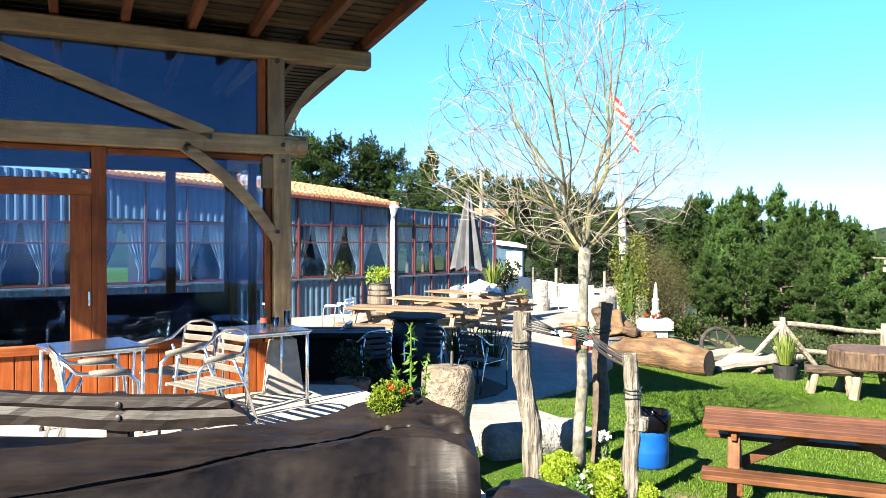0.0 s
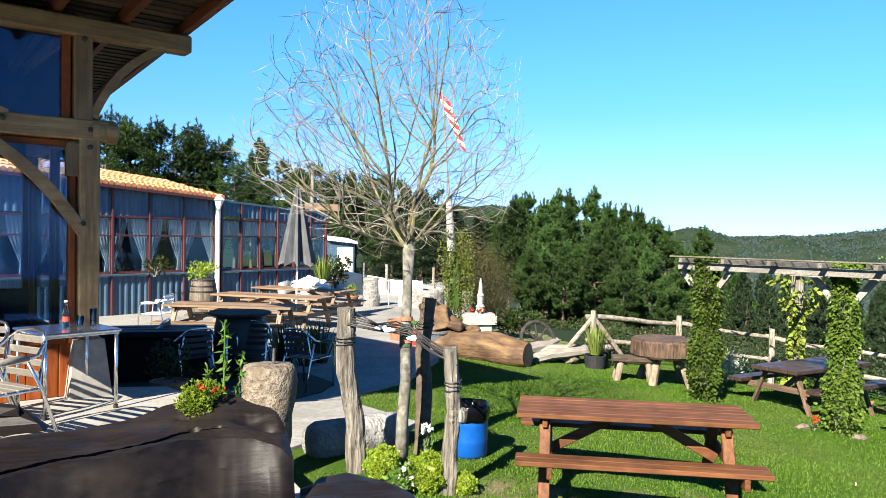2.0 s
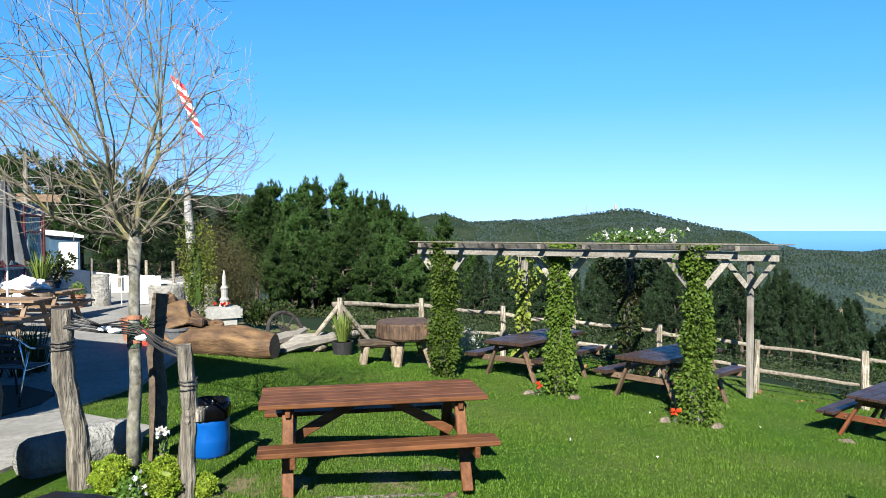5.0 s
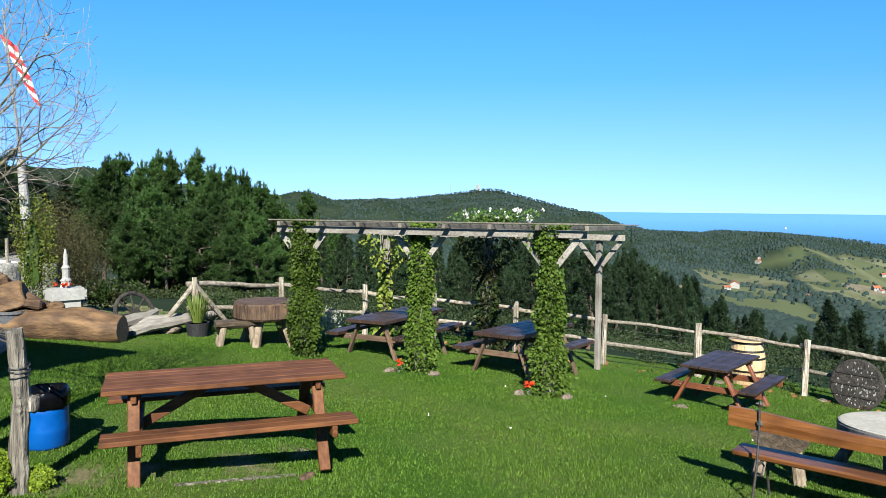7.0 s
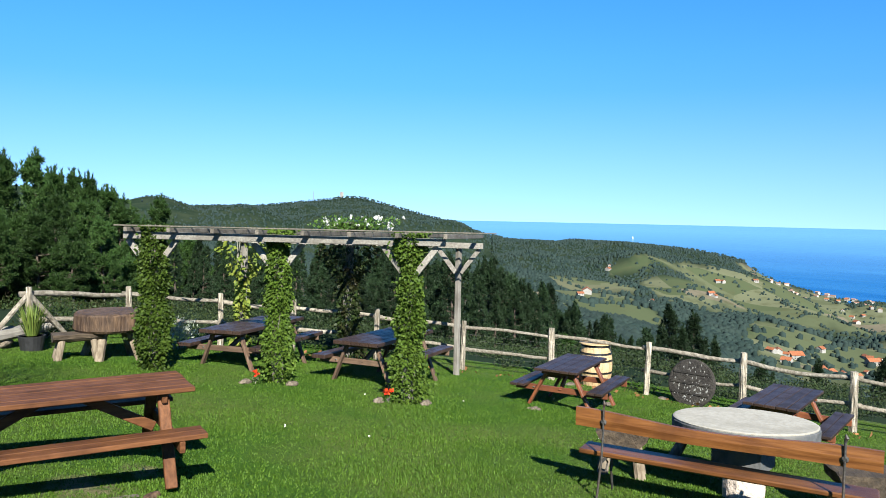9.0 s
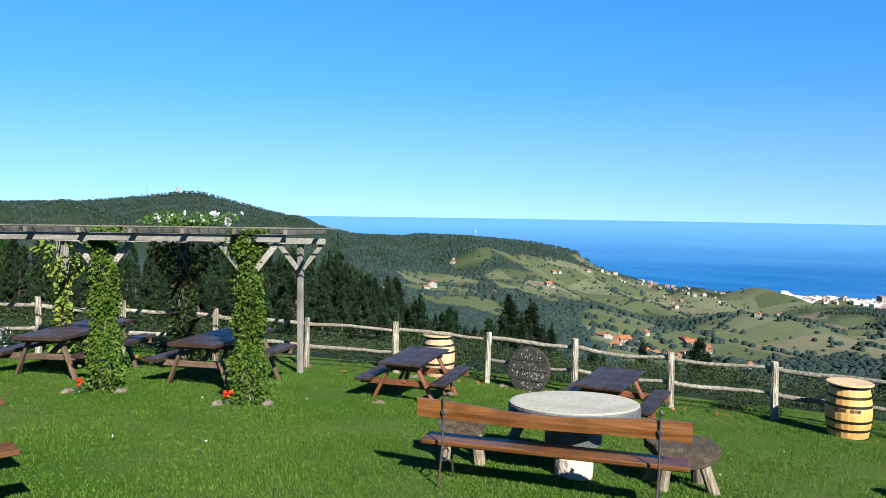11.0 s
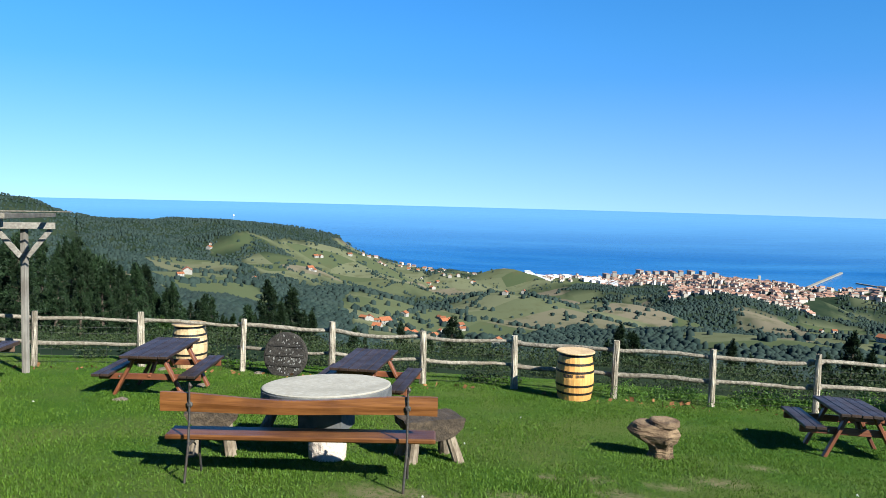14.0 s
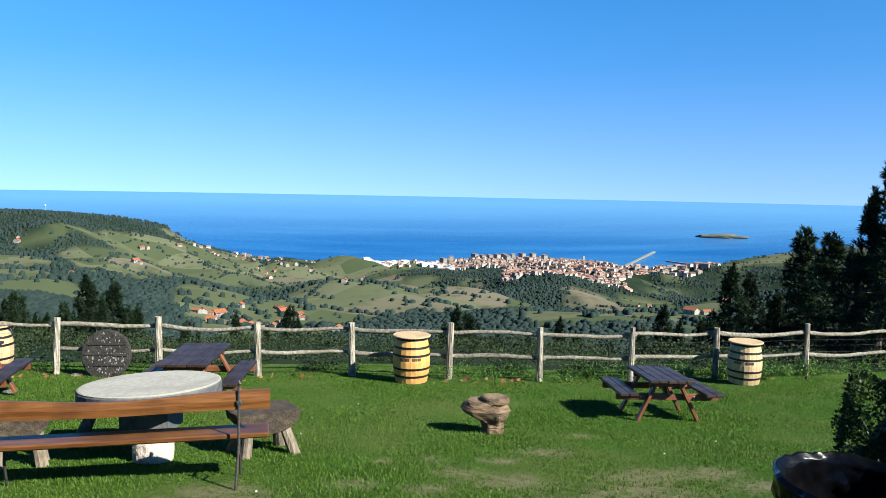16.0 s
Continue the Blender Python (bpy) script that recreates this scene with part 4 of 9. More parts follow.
def build_house():
    """Local x runs along the glazed front to its free corner at 0, y goes into the house."""
    h = thing("glazed_house", HOUSE, "oak-framed house with glazed front and wide eaves", "house")
    ox, oy, oz = OAK["x"], OAK["y"], OAK["z"]
    # corner post on a stone foot, tie beam, wall plate
    part("corner_post", box(B(), (0, 0.0, 1.55), (0.19, 0.19, 2.0), bev=0.012), oz, h)
    part("upper_post", box(B(), (-0.06, 0.0, 3.12), (0.17, 0.17, 0.86), bev=0.012), oz, h)
    foot = slab(B(), [(-0.2, -0.2), (0.2, -0.2), (0.2, 0.2), (-0.2, 0.2)], -0.02, 0.56)
    for v in foot.verts:
        if v.co.z > 0.3:
            v.co.x, v.co.y = v.co.x * 0.68, v.co.y * 0.68
    part("post_foot", foot, CONCRETE, h, "tapered pale stone foot")
    part("tie_beam", box(B(), (-3.0, 0, 2.62), (6.35, 0.2, 0.2), bev=0.014), ox, h)
    head = lathe(B(), [(0.125, -0.13), (0.13, -0.08), (0.115, -0.02), (0.105, 0.0), (0.118, 0.03), (0.118, 0.1), (0.09, 0.125)], 18)
    bmesh.ops.rotate(head, verts=head.verts, cent=(0, 0, 0), matrix=Matrix.Rotation(radians(90), 3, "Y"))
    bmesh.ops.translate(head, verts=head.verts, vec=(0.15, 0.0, 2.62))
    part("beam_head", head, ox, h, "turned oak beam end")
    for px, pz in ((0.0, 2.62), (-0.98, 2.52), (-0.06, 1.7), (-0.06, 3.5), (0.0, 2.45), (-0.75, 2.66)):
        peg = lathe(B(), [(0.026, 0), (0.024, 0.02), (0.012, 0.026)], 10)
        bmesh.ops.rotate(peg, verts=peg.verts, cent=(0, 0, 0), matrix=Matrix.Rotation(radians(90), 3, "X"))
        bmesh.ops.translate(peg, verts=peg.verts, vec=(px, -0.1, pz))
        part("peg", peg, DARK_WOOD["y"], h, "dark round oak peg")
    part("wall_plate", box(B(), (-2.55, 0, 3.62), (7.1, 0.2, 0.19), bev=0.02), ox, h)
    part("side_plate", box(B(), (-0.05, 1.35, 3.62), (0.19, 2.5, 0.19), bev=0.015), oy, h)
    part("side_beam", box(B(), (-0.05, 1.35, 2.62), (0.17, 2.5, 0.19), bev=0.015), oy, h)
    # curved braces
    def curve(p, q, sag, w, name, mat=ox):
        p, q = Vector(p), Vector(q)
        n = (q - p).cross(Vector((0, 1, 0))).normalized()
        pts = [p.lerp(q, u) + n * sag * math.sin(math.pi * u) for u in np.linspace(0, 1, 7)]
        bm = B()
        rows = []
        for i, c in enumerate(pts):
            d = (pts[min(i + 1, 6)] - pts[max(i - 1, 0)]).normalized()
            s = d.cross(Vector((0, 1, 0))).normalized() * w / 2
            rows.append([bm.verts.new(c + s + Vector((0, y, 0))) for y in (-0.05, 0.05)] + [bm.verts.new(c - s + Vector((0, y, 0))) for y in (0.05, -0.05)])
        for a, c in zip(rows, rows[1:]):
            for k in range(4):
                bm.faces.new((a[k], a[(k + 1) % 4], c[(k + 1) % 4], c[k]))
        bm.faces.new(rows[0][::-1])
        bm.faces.new(rows[-1])
        bmesh.ops.recalc_face_normals(bm, faces=bm.faces)
        part(name, bm, mat, h)
    curve((-1.0, -0.05, 2.56), (-0.06, -0.05, 1.62), 0.085, 0.105, "brace")
    curve((-2.75, -0.05, 3.42), (-0.72, -0.05, 2.69), 0.0, 0.105, "brace")
    curve((0.03, -0.02, 2.75), (0.7, -0.02, 3.54), 0.1, 0.08, "brace")
    part("bracket", slab(B(), [(-0.09, -0.06), (-0.09, 0.06), (-0.2, 0.05), (-0.2, -0.05)], 2.16, 2.5, bev=0.02), oz, h)
    # joinery: mullions, rails, sill panel with boards
    jx, jz = JOINERY["x"], JOINERY["z"]
    for x, w in ((-1.77, 0.13), (-0.14, 0.06), (-3.4, 0.13)):
        part("mullion", box(B(), (x, 0.03, 1.52), (w, 0.12, 2.0), bev=0.008), jz, h)
    part("mullion", box(B(), (-0.2, 0.03, 3.12), (0.08, 0.1, 0.82), bev=0.008), jz, h)
    part("window_rail", box(B(), (-0.95, 0.03, 0.57), (1.5, 0.12, 0.09), bev=0.008), jx, h)
    part("window_rail", box(B(), (-0.95, 0.035, 2.48), (1.5, 0.08, 0.06), bev=0.008), jx, h)
    part("window_rail", box(B(), (-2.6, 0.03, 2.12), (1.55, 0.1, 0.16), bev=0.008), jx, h)
    part("window_rail", box(B(), (-2.6, 0.035, 2.49), (1.55, 0.08, 0.05), bev=0.008), jx, h)
    part("window_rail", box(B(), (-2.6, 0.03, 0.57), (1.55, 0.12, 0.09), bev=0.008), jx, h)
    for x in (-1.93, -3.24):
        part("door_stile", box(B(), (x, 0.02, 1.33), (0.19, 0.09, 1.44), bev=0.008), jz, h)
    part("hinge", box(B(), (-1.86, -0.05, 1.05), (0.02, 0.02, 0.14), bev=0.003), ALU, h)
    for k in range(24):
        part("panel_board", box(B(), (-0.18 - 0.14 * k, 0.02, 0.27), (0.134, 0.035, 0.54), bev=0.006), JOINERY["z"], h)
    # glass
    for x, z, w, d in ((-0.93, 1.54, 1.56, 1.9), (-2.6, 2.31, 1.5, 0.3), (-2.6, 1.33, 1.06, 1.44), (-0.93, 3.12, 1.4, 0.82), (-2.5, 3.12, 1.75, 0.82)):
        p = part("pane", box(B(), (x, 0.04, z), (w, 0.012, d), bev=0), HOUSE_PANE, h)
        p.visible_shadow = False
    for y in (0.55, 1.75):
        p = part("pane", box(B(), (-0.05, y + 0.05, 1.54), (0.012, 1.1, 1.9), bev=0), HOUSE_PANE, h)
        p.visible_shadow = False
        part("mullion", box(B(), (-0.05, y + 0.65, 1.5), (0.1, 0.1, 2.1), bev=0.008), jz, h)
    part("side_panel", box(B(), (-0.05, 1.3, 0.27), (0.08, 2.4, 0.55), bev=0.01), JOINERY["y"], h)
    # the room behind the glass, its indoor shade put into a near-black colour
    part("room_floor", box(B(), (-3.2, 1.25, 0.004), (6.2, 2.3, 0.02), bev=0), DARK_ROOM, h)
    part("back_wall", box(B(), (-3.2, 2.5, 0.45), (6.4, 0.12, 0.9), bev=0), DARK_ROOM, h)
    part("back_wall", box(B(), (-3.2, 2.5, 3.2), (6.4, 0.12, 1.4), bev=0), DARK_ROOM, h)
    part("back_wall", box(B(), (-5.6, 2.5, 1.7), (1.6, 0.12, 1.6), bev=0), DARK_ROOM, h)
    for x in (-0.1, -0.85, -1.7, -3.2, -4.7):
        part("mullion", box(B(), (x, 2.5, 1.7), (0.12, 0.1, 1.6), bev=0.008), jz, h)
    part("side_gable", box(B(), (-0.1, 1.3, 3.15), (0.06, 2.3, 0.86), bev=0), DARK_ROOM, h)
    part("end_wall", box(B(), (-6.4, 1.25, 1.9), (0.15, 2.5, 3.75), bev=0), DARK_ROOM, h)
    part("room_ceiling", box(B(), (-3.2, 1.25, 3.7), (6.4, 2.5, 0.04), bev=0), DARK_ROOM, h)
    part("front_wall", box(B(), (-4.95, 0.05, 1.2), (2.9, 0.14, 2.4), bev=0), JOINERY["x"], h)
    # eaves: rafters, boards, tile edge
    fall, y0, y1 = math.radians(-4.5), -2.1, 2.55
    zr = lambda y: 3.80 + math.tan(fall) * y
    for k in range(11):
        x = 0.95 - 0.62 * k
        part("rafter", beam(B(), (x, y0, zr(y0)), (x, 3.9 if k == 0 else y1, zr(3.9 if k == 0 else y1)), 0.08, 0.14, 0.008), RAFTER["y"], h)
    rnd = random.Random(3)
    for k in range(40):
        y = y0 + 0.15 * k + 0.07
        wide, mid = (7.1, -2.5) if k < 31 else (0.6, 0.75)
        part("roof_board", box(B(), (mid, y, zr(y) + 0.085 + rnd.uniform(0, 0.004)), (wide, 0.142, 0.022), bev=0.003), BOARDS["x"], h)
    for s in range(24):
        x = 0.98 - 0.29 * s
        bm = B()
        limb(bm, [(x, y0 - 0.06, zr(y0) + 0.2), (x, 3.9 if s < 2 else y1, zr(3.9 if s < 2 else y1) + 0.2)], 0.1, 8)
        part("tile_row", bm, TILE, h)
    return h


build_house()


# ---- blue glazed hall across the yard ----
def hall_front(h, p, q, z_p, z_q, n, hole=None, light=None):
    """A bay wall from p to q: ribbed sheet below and above, framed windows with curtains between."""
    p, q = Vector((*p, 0)), Vector((*q, 0))
    d = q - p
    L = d.length
    u = d / L
    out = Vector((u.y, -u.x, 0))
    rot = math.degrees(math.atan2(u.y, u.x))
    top = lambda s: z_p + (z_q - z_p) * s / L
    m = math.ceil(L / 0.09)
    bm = B()
    for lo, hi in ((lambda s: 0.0, lambda s: 0.98), (lambda s: 2.62 - 0.18 * s / L, top)):
        prev = None
        for k in range(m * 2 + 1):
            s = L * k / (m * 2)
            o = out * (0.028 if k % 4 in (1, 2) else 0.0)
            c = p + u * s + o
            pair = (bm.verts.new((c.x, c.y, lo(s))), bm.verts.new((c.x, c.y, hi(s))))
            if prev:
                bm.faces.new((prev[0], pair[0], pair[1], prev[1]))
            prev = pair
    sheet = part("wall_sheet", bm, BLUE_TIN, h, "ribbed blue metal sheet")
    core = p + d / 2 - out * 0.1
    part("wall_core", box(B(), (core.x, core.y, 0.49), (L, 0.12, 0.97), (0, 0, rot), bev=0), BLUE_TIN, h)
    part("window_sill", box(B(), (*(p + d / 2 + out * 0.04).xy, 1.02), (L, 0.1, 0.05), (0, 0, rot), bev=0.006), BLUE_TIN, h)
    for k in range(n + 1):
        s = L * k / n
        c = p + u * s + out * 0.03
        part("window_post", box(B(), (c.x, c.y, (top(s)) / 2), (0.055, 0.07, top(s)), (0, 0, rot), bev=0.006), RED_FRAME, h)
    for z in (1.06, 2.03, 2.6):
        part("window_rail", box(B(), (*(p + d / 2 + out * 0.022).xy, z - (0.09 if z > 2.5 else 0)), (L, 0.05, 0.045), (0, 0, rot), bev=0.004), RED_FRAME, h)
    for k in range(n):
        c = p + u * (L * (k + 0.5) / n)
        frame_bm = B()
        for s in (-1, 1):
            g = c + u * s * (L / n / 2 - 0.045) + out * 0.008
            box(frame_bm, (g.x, g.y, 1.79), (0.03, 0.035, 1.42), (0, 0, rot), bev=0)
        for z in (1.095, 2.485):
            box(frame_bm, (c.x + out.x * 0.008, c.y + out.y * 0.008, z), (L / n - 0.12, 0.035, 0.03), (0, 0, rot), bev=0)
        window = part("window", frame_bm, RED_FRAME, h)
        for z0, z1 in ((1.08, 2.01), (2.05, 2.5)):
            if k == hole and z0 < 1.5:
                z0 = 1.55
            pane = part("pane", box(B(), (c.x, c.y, (z0 + z1) / 2), (L / n - 0.05, 0.008, z1 - z0), (0, 0, rot), bev=0), PANE, window)
            pane.visible_shadow = False
        w = L / n
        for side in (-1, 1):
            bm, prev = B(), None
            for i in range(15):
                a = i / 14
                col = []
                for z, reach in ((2.5, 0.44), (2.0, 0.36), (1.6, 0.2), (1.35, 0.1), (1.08, 0.13)):
                    x = side * (w * 0.5 - 0.02 - a * w * reach)
                    o = -out * (0.09 + 0.018 * math.sin(a * 26))
                    g = c + u * x + o
                    col.append(bm.verts.new((g.x, g.y, z)))
                if prev:
                    for r in range(4):
                        bm.faces.new((prev[r], col[r], col[r + 1], prev[r + 1]))
                prev = col
            part("curtain", bm, CURTAIN, window, "tied white net curtain", smooth=True)


def build_hall():
    h = thing("blue_hall", pose(0, 0, 0.012), "low blue metal-clad hall with curtained windows", "building")
    hall_front(h, (-7.9, 17.3), (-1.55, 22.2), 3.55, 3.06, 8)
    hall_front(h, (-14.25, 12.4), (-8.0, 17.22), 4.04, 3.56, 8)
    hall_front(h, (-1.4, 22.25), (1.72, 25.0), 3.02, 2.78, 6, hole=2)
    part("corner_post", limb(B(), [(-1.48, 22.1, 0), (-1.48, 22.1, 3.0)], 0.07, 10), WHITE_PAINT, h)
    # solid near-black boxes stand in for the unlit inside of the hall
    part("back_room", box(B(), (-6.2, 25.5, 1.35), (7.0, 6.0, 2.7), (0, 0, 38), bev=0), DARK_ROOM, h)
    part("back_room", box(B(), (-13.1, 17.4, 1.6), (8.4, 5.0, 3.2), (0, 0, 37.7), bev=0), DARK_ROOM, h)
    # tiled roof falling towards the corner
    rnd = random.Random(8)
    a, c = Vector((-8.0, 16.95, 3.64)), Vector((-1.3, 22.1, 3.1))
    back = Vector((-4.6, 6.4, 1.35))
    n = 58
    for k in range(n):
        s = a.lerp(c, (k + 0.5) / n)
        reach = 1.0 - 0.55 * (k / n)
        for g in range(7):
            p0, p1 = s + back * reach * g / 7, s + back * reach * (g + 1) / 7
            lift = Vector((0, 0, 0.03 + rnd.uniform(-0.006, 0.006)))
            bm = limb(B(), [p0 + lift * 1.2, p1 + lift * 0.5], [0.078, 0.062], 6)
            part("roof_tile", bm, TILE, h)
    bm = B()
    vs = [bm.verts.new(v) for v in (a, c, c + back * 0.45, a + back)]
    bm.faces.new(vs)
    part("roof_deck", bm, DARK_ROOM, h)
    part("fascia", beam(B(), a - Vector((0, 0, 0.06)), c - Vector((0, 0, 0.05)), 0.05, 0.07), RED_FRAME, h)
    part("fascia", beam(B(), (-1.4, 22.2, 3.04), (1.8, 25.05, 2.8), 0.06, 0.06), BLUE_TIN, h)
    part("flat_roof", slab(B(), [(-1.4, 22.3), (1.75, 25.0), (-1.6, 29.0), (-4.8, 25.9)], 2.74, 2.78), BLUE_TIN, h)
    return h


build_hall()


def street_lantern():
    t = thing("wall_lantern", pose(-1.45, 21.95, 2.92), "white lantern on the hall's corner post", "lantern")
    part("housing", lathe(B(), [(0.05, -0.1), (0.13, 0.12), (0.14, 0.14)], 6), WHITE_PLASTIC, t)
    part("cap", lathe(B(), [(0.17, 0.14), (0.10, 0.22), (0.02, 0.28)], 6), WHITE_PAINT, t)
    part("bracket", limb(B(), [(0, 0, -0.1), (-0.06, 0.1, -0.16)], 0.02, 6), WHITE_PAINT, t)


street_lantern()


# ---- terrace furniture ----
def tube_chair(x, y, rz, z=0.55, slats=SLAT, label="aluminium armchair with grey slatted seat on the terrace", group="terrace chairs", tilt=(0, 0)):
    """A stacking armchair of bent tube; it faces local +y."""
    t = thing("armchair", pose(x, y, z + 0.004, tilt[0], tilt[1], rz), label, "chair", group)
    for s in (-1, 1):
        arm = [(s * 0.26, 0.27, 0.0), (s * 0.27, 0.26, 0.35), (s * 0.28, 0.24, 0.60), (s * 0.285, 0.17, 0.66), (s * 0.285, 0.0, 0.665), (s * 0.27, -0.16, 0.69), (s * 0.22, -0.25, 0.78)]
        part("arm_tube", limb(B(), arm, 0.014, 8), ALU, t, smooth=True)
        part("arm_rest", limb(B(), [(s * 0.285, 0.19, 0.672), (s * 0.287, 0.05, 0.682), (s * 0.28, -0.08, 0.685)], [0.022, 0.028, 0.02], 8), slats, t, smooth=True)
        part("rear_leg", limb(B(), [(s * 0.25, -0.36, 0.0), (s * 0.23, -0.22, 0.42), (s * 0.21, -0.12, 0.64)], 0.014, 8), ALU, t, smooth=True)
    part("back_hoop", limb(B(), [(-0.22, -0.25, 0.78), (-0.15, -0.29, 0.84), (0, -0.31, 0.86), (0.15, -0.29, 0.84), (0.22, -0.25, 0.78)], 0.014, 8), ALU, t, smooth=True)
    for s in (-1, 1):
        part("seat_rail", limb(B(), [(s * 0.22, 0.24, 0.43), (s * 0.22, -0.2, 0.42), (s * 0.2, -0.27, 0.8)], 0.012, 8), ALU, t, smooth=True)
    for k in range(5):
        part("seat_slat", box(B(), (0, 0.2 - 0.09 * k, 0.44), (0.46, 0.07, 0.012), bev=0.004), slats, t)
    for k in range(4):
        part("back_slat", box(B(), (0, -0.222 - 0.017 * k, 0.53 + 0.085 * k), (0.42, 0.012, 0.058), (-12, 0, 0), bev=0.004), slats, t)
    return t


def metal_table(x, y, rz, z=0.55):
    t = thing("bistro_table", pose(x, y, z, 0, 0, rz), "square polished aluminium table on the terrace", "table", "terrace tables")
    part("tabletop", box(B(), (0, 0, 0.725), (0.7, 0.7, 0.025), bev=0.01), ALU, t)
    part("rim", box(B(), (0, 0, 0.705), (0.66, 0.66, 0.03), bev=0.004), ALU, t)
    for sx in (-1, 1):
        for sy in (-1, 1):
            leg = part("leg", limb(B(), [(sx * 0.31, sy * 0.31, 0.0), (sx * 0.31, sy * 0.31, 0.7)], 0.017, 10), ALU, t, smooth=True)
            part("foot_cap", limb(B(), [(sx * 0.31, sy * 0.31, 0.0), (sx * 0.31, sy * 0.31, 0.03)], 0.021, 10), BLACK_POT, leg, "black plastic foot")
    return t


metal_table(-1.77, 7.46, 36)
metal_table(-2.95, 6.3, 42)
tube_chair(-1.95, 6.17, 140)
tube_chair(-2.4, 6.78, 150)
tube_chair(-2.55, 5.5, -57, label="aluminium armchair with pale arm rests on the terrace")


def bottle(x, y, z):
    t = thing("bottle", pose(x, y, z), "clear glass bottle with a red label on the table", "bottle")
    part("body", lathe(B(), [(0.028, 0), (0.031, 0.01), (0.031, 0.12), (0.026, 0.15), (0.013, 0.19), (0.013, 0.235)], 16), GREEN_GLASS, t, smooth=True)
    part("label", lathe(B(), [(0.0325, 0.055), (0.0325, 0.10)], 16), RED_RUBBER, t)
    part("cap", lathe(B(), [(0.015, 0.233), (0.015, 0.248)], 12), WHITE_PLASTIC, t)


def tumbler(x, y, z, h=0.1, r=0.036):
    t = thing("drinking_glass", pose(x, y, z), "empty clear drinking glass on the table", "glass", "glasses")
    part("bowl", lathe(B(), [(r * 0.8, 0), (r, h), (r * 0.93, h), (r * 0.74, 0.008)], 16), BOTTLE_GLASS, t, smooth=True)


tz = 0.55 + 0.738
bottle(-1.79, 7.49, tz)
tumbler(-1.68, 7.53, tz, 0.1)
tumbler(-1.58, 7.6, tz, 0.16, 0.034)
for x, y, rz in ((-1.05, 10.9, 30), (0.55, 10.7, -40), (-0.25, 11.2, 170), (-1.75, 11.8, 80)):
    tube_chair(x, y, rz, z=0.012, slats=BLUE_WEAVE, label="aluminium armchair with dark woven seat in the shaded yard", group="yard chairs")
tube_chair(-2.3, 16.6, 70, z=0.012, slats=WHITE_PLASTIC, label="white and red armchair beside the yard tables", group="yard chairs")


def dark_table(x, y):
    t = thing("barrel_table", pose(x, y, 0.012), "dark barrel with a round grey top used as a table", "table")
    part("barrel", lathe(B(), [(0.32, 0), (0.38, 0.3), (0.39, 0.5), (0.37, 0.75), (0.33, 0.95)], 24), BLACK_POT, t, smooth=True)
    part("tabletop", lathe(B(), [(0.46, 0.93), (0.47, 0.94), (0.47, 0.955), (0.46, 0.965)], 32), DISC_WOOD, t)


dark_table(-0.42, 11.8)


# ---- great tarred slab table, with its bench, before the eye ----
def glide(a, i, w):
    """A point on the smooth line through the points of a."""
    p = [Vector(a[min(max(i + k, 0), len(a) - 1)]) for k in (-1, 0, 1, 2)]
    return 0.5 * (2 * p[1] + (p[2] - p[0]) * w + (2 * p[0] - 5 * p[1] + 4 * p[2] - p[3]) * w * w + (3 * p[1] - p[0] - 3 * p[2] + p[3]) * w**3)


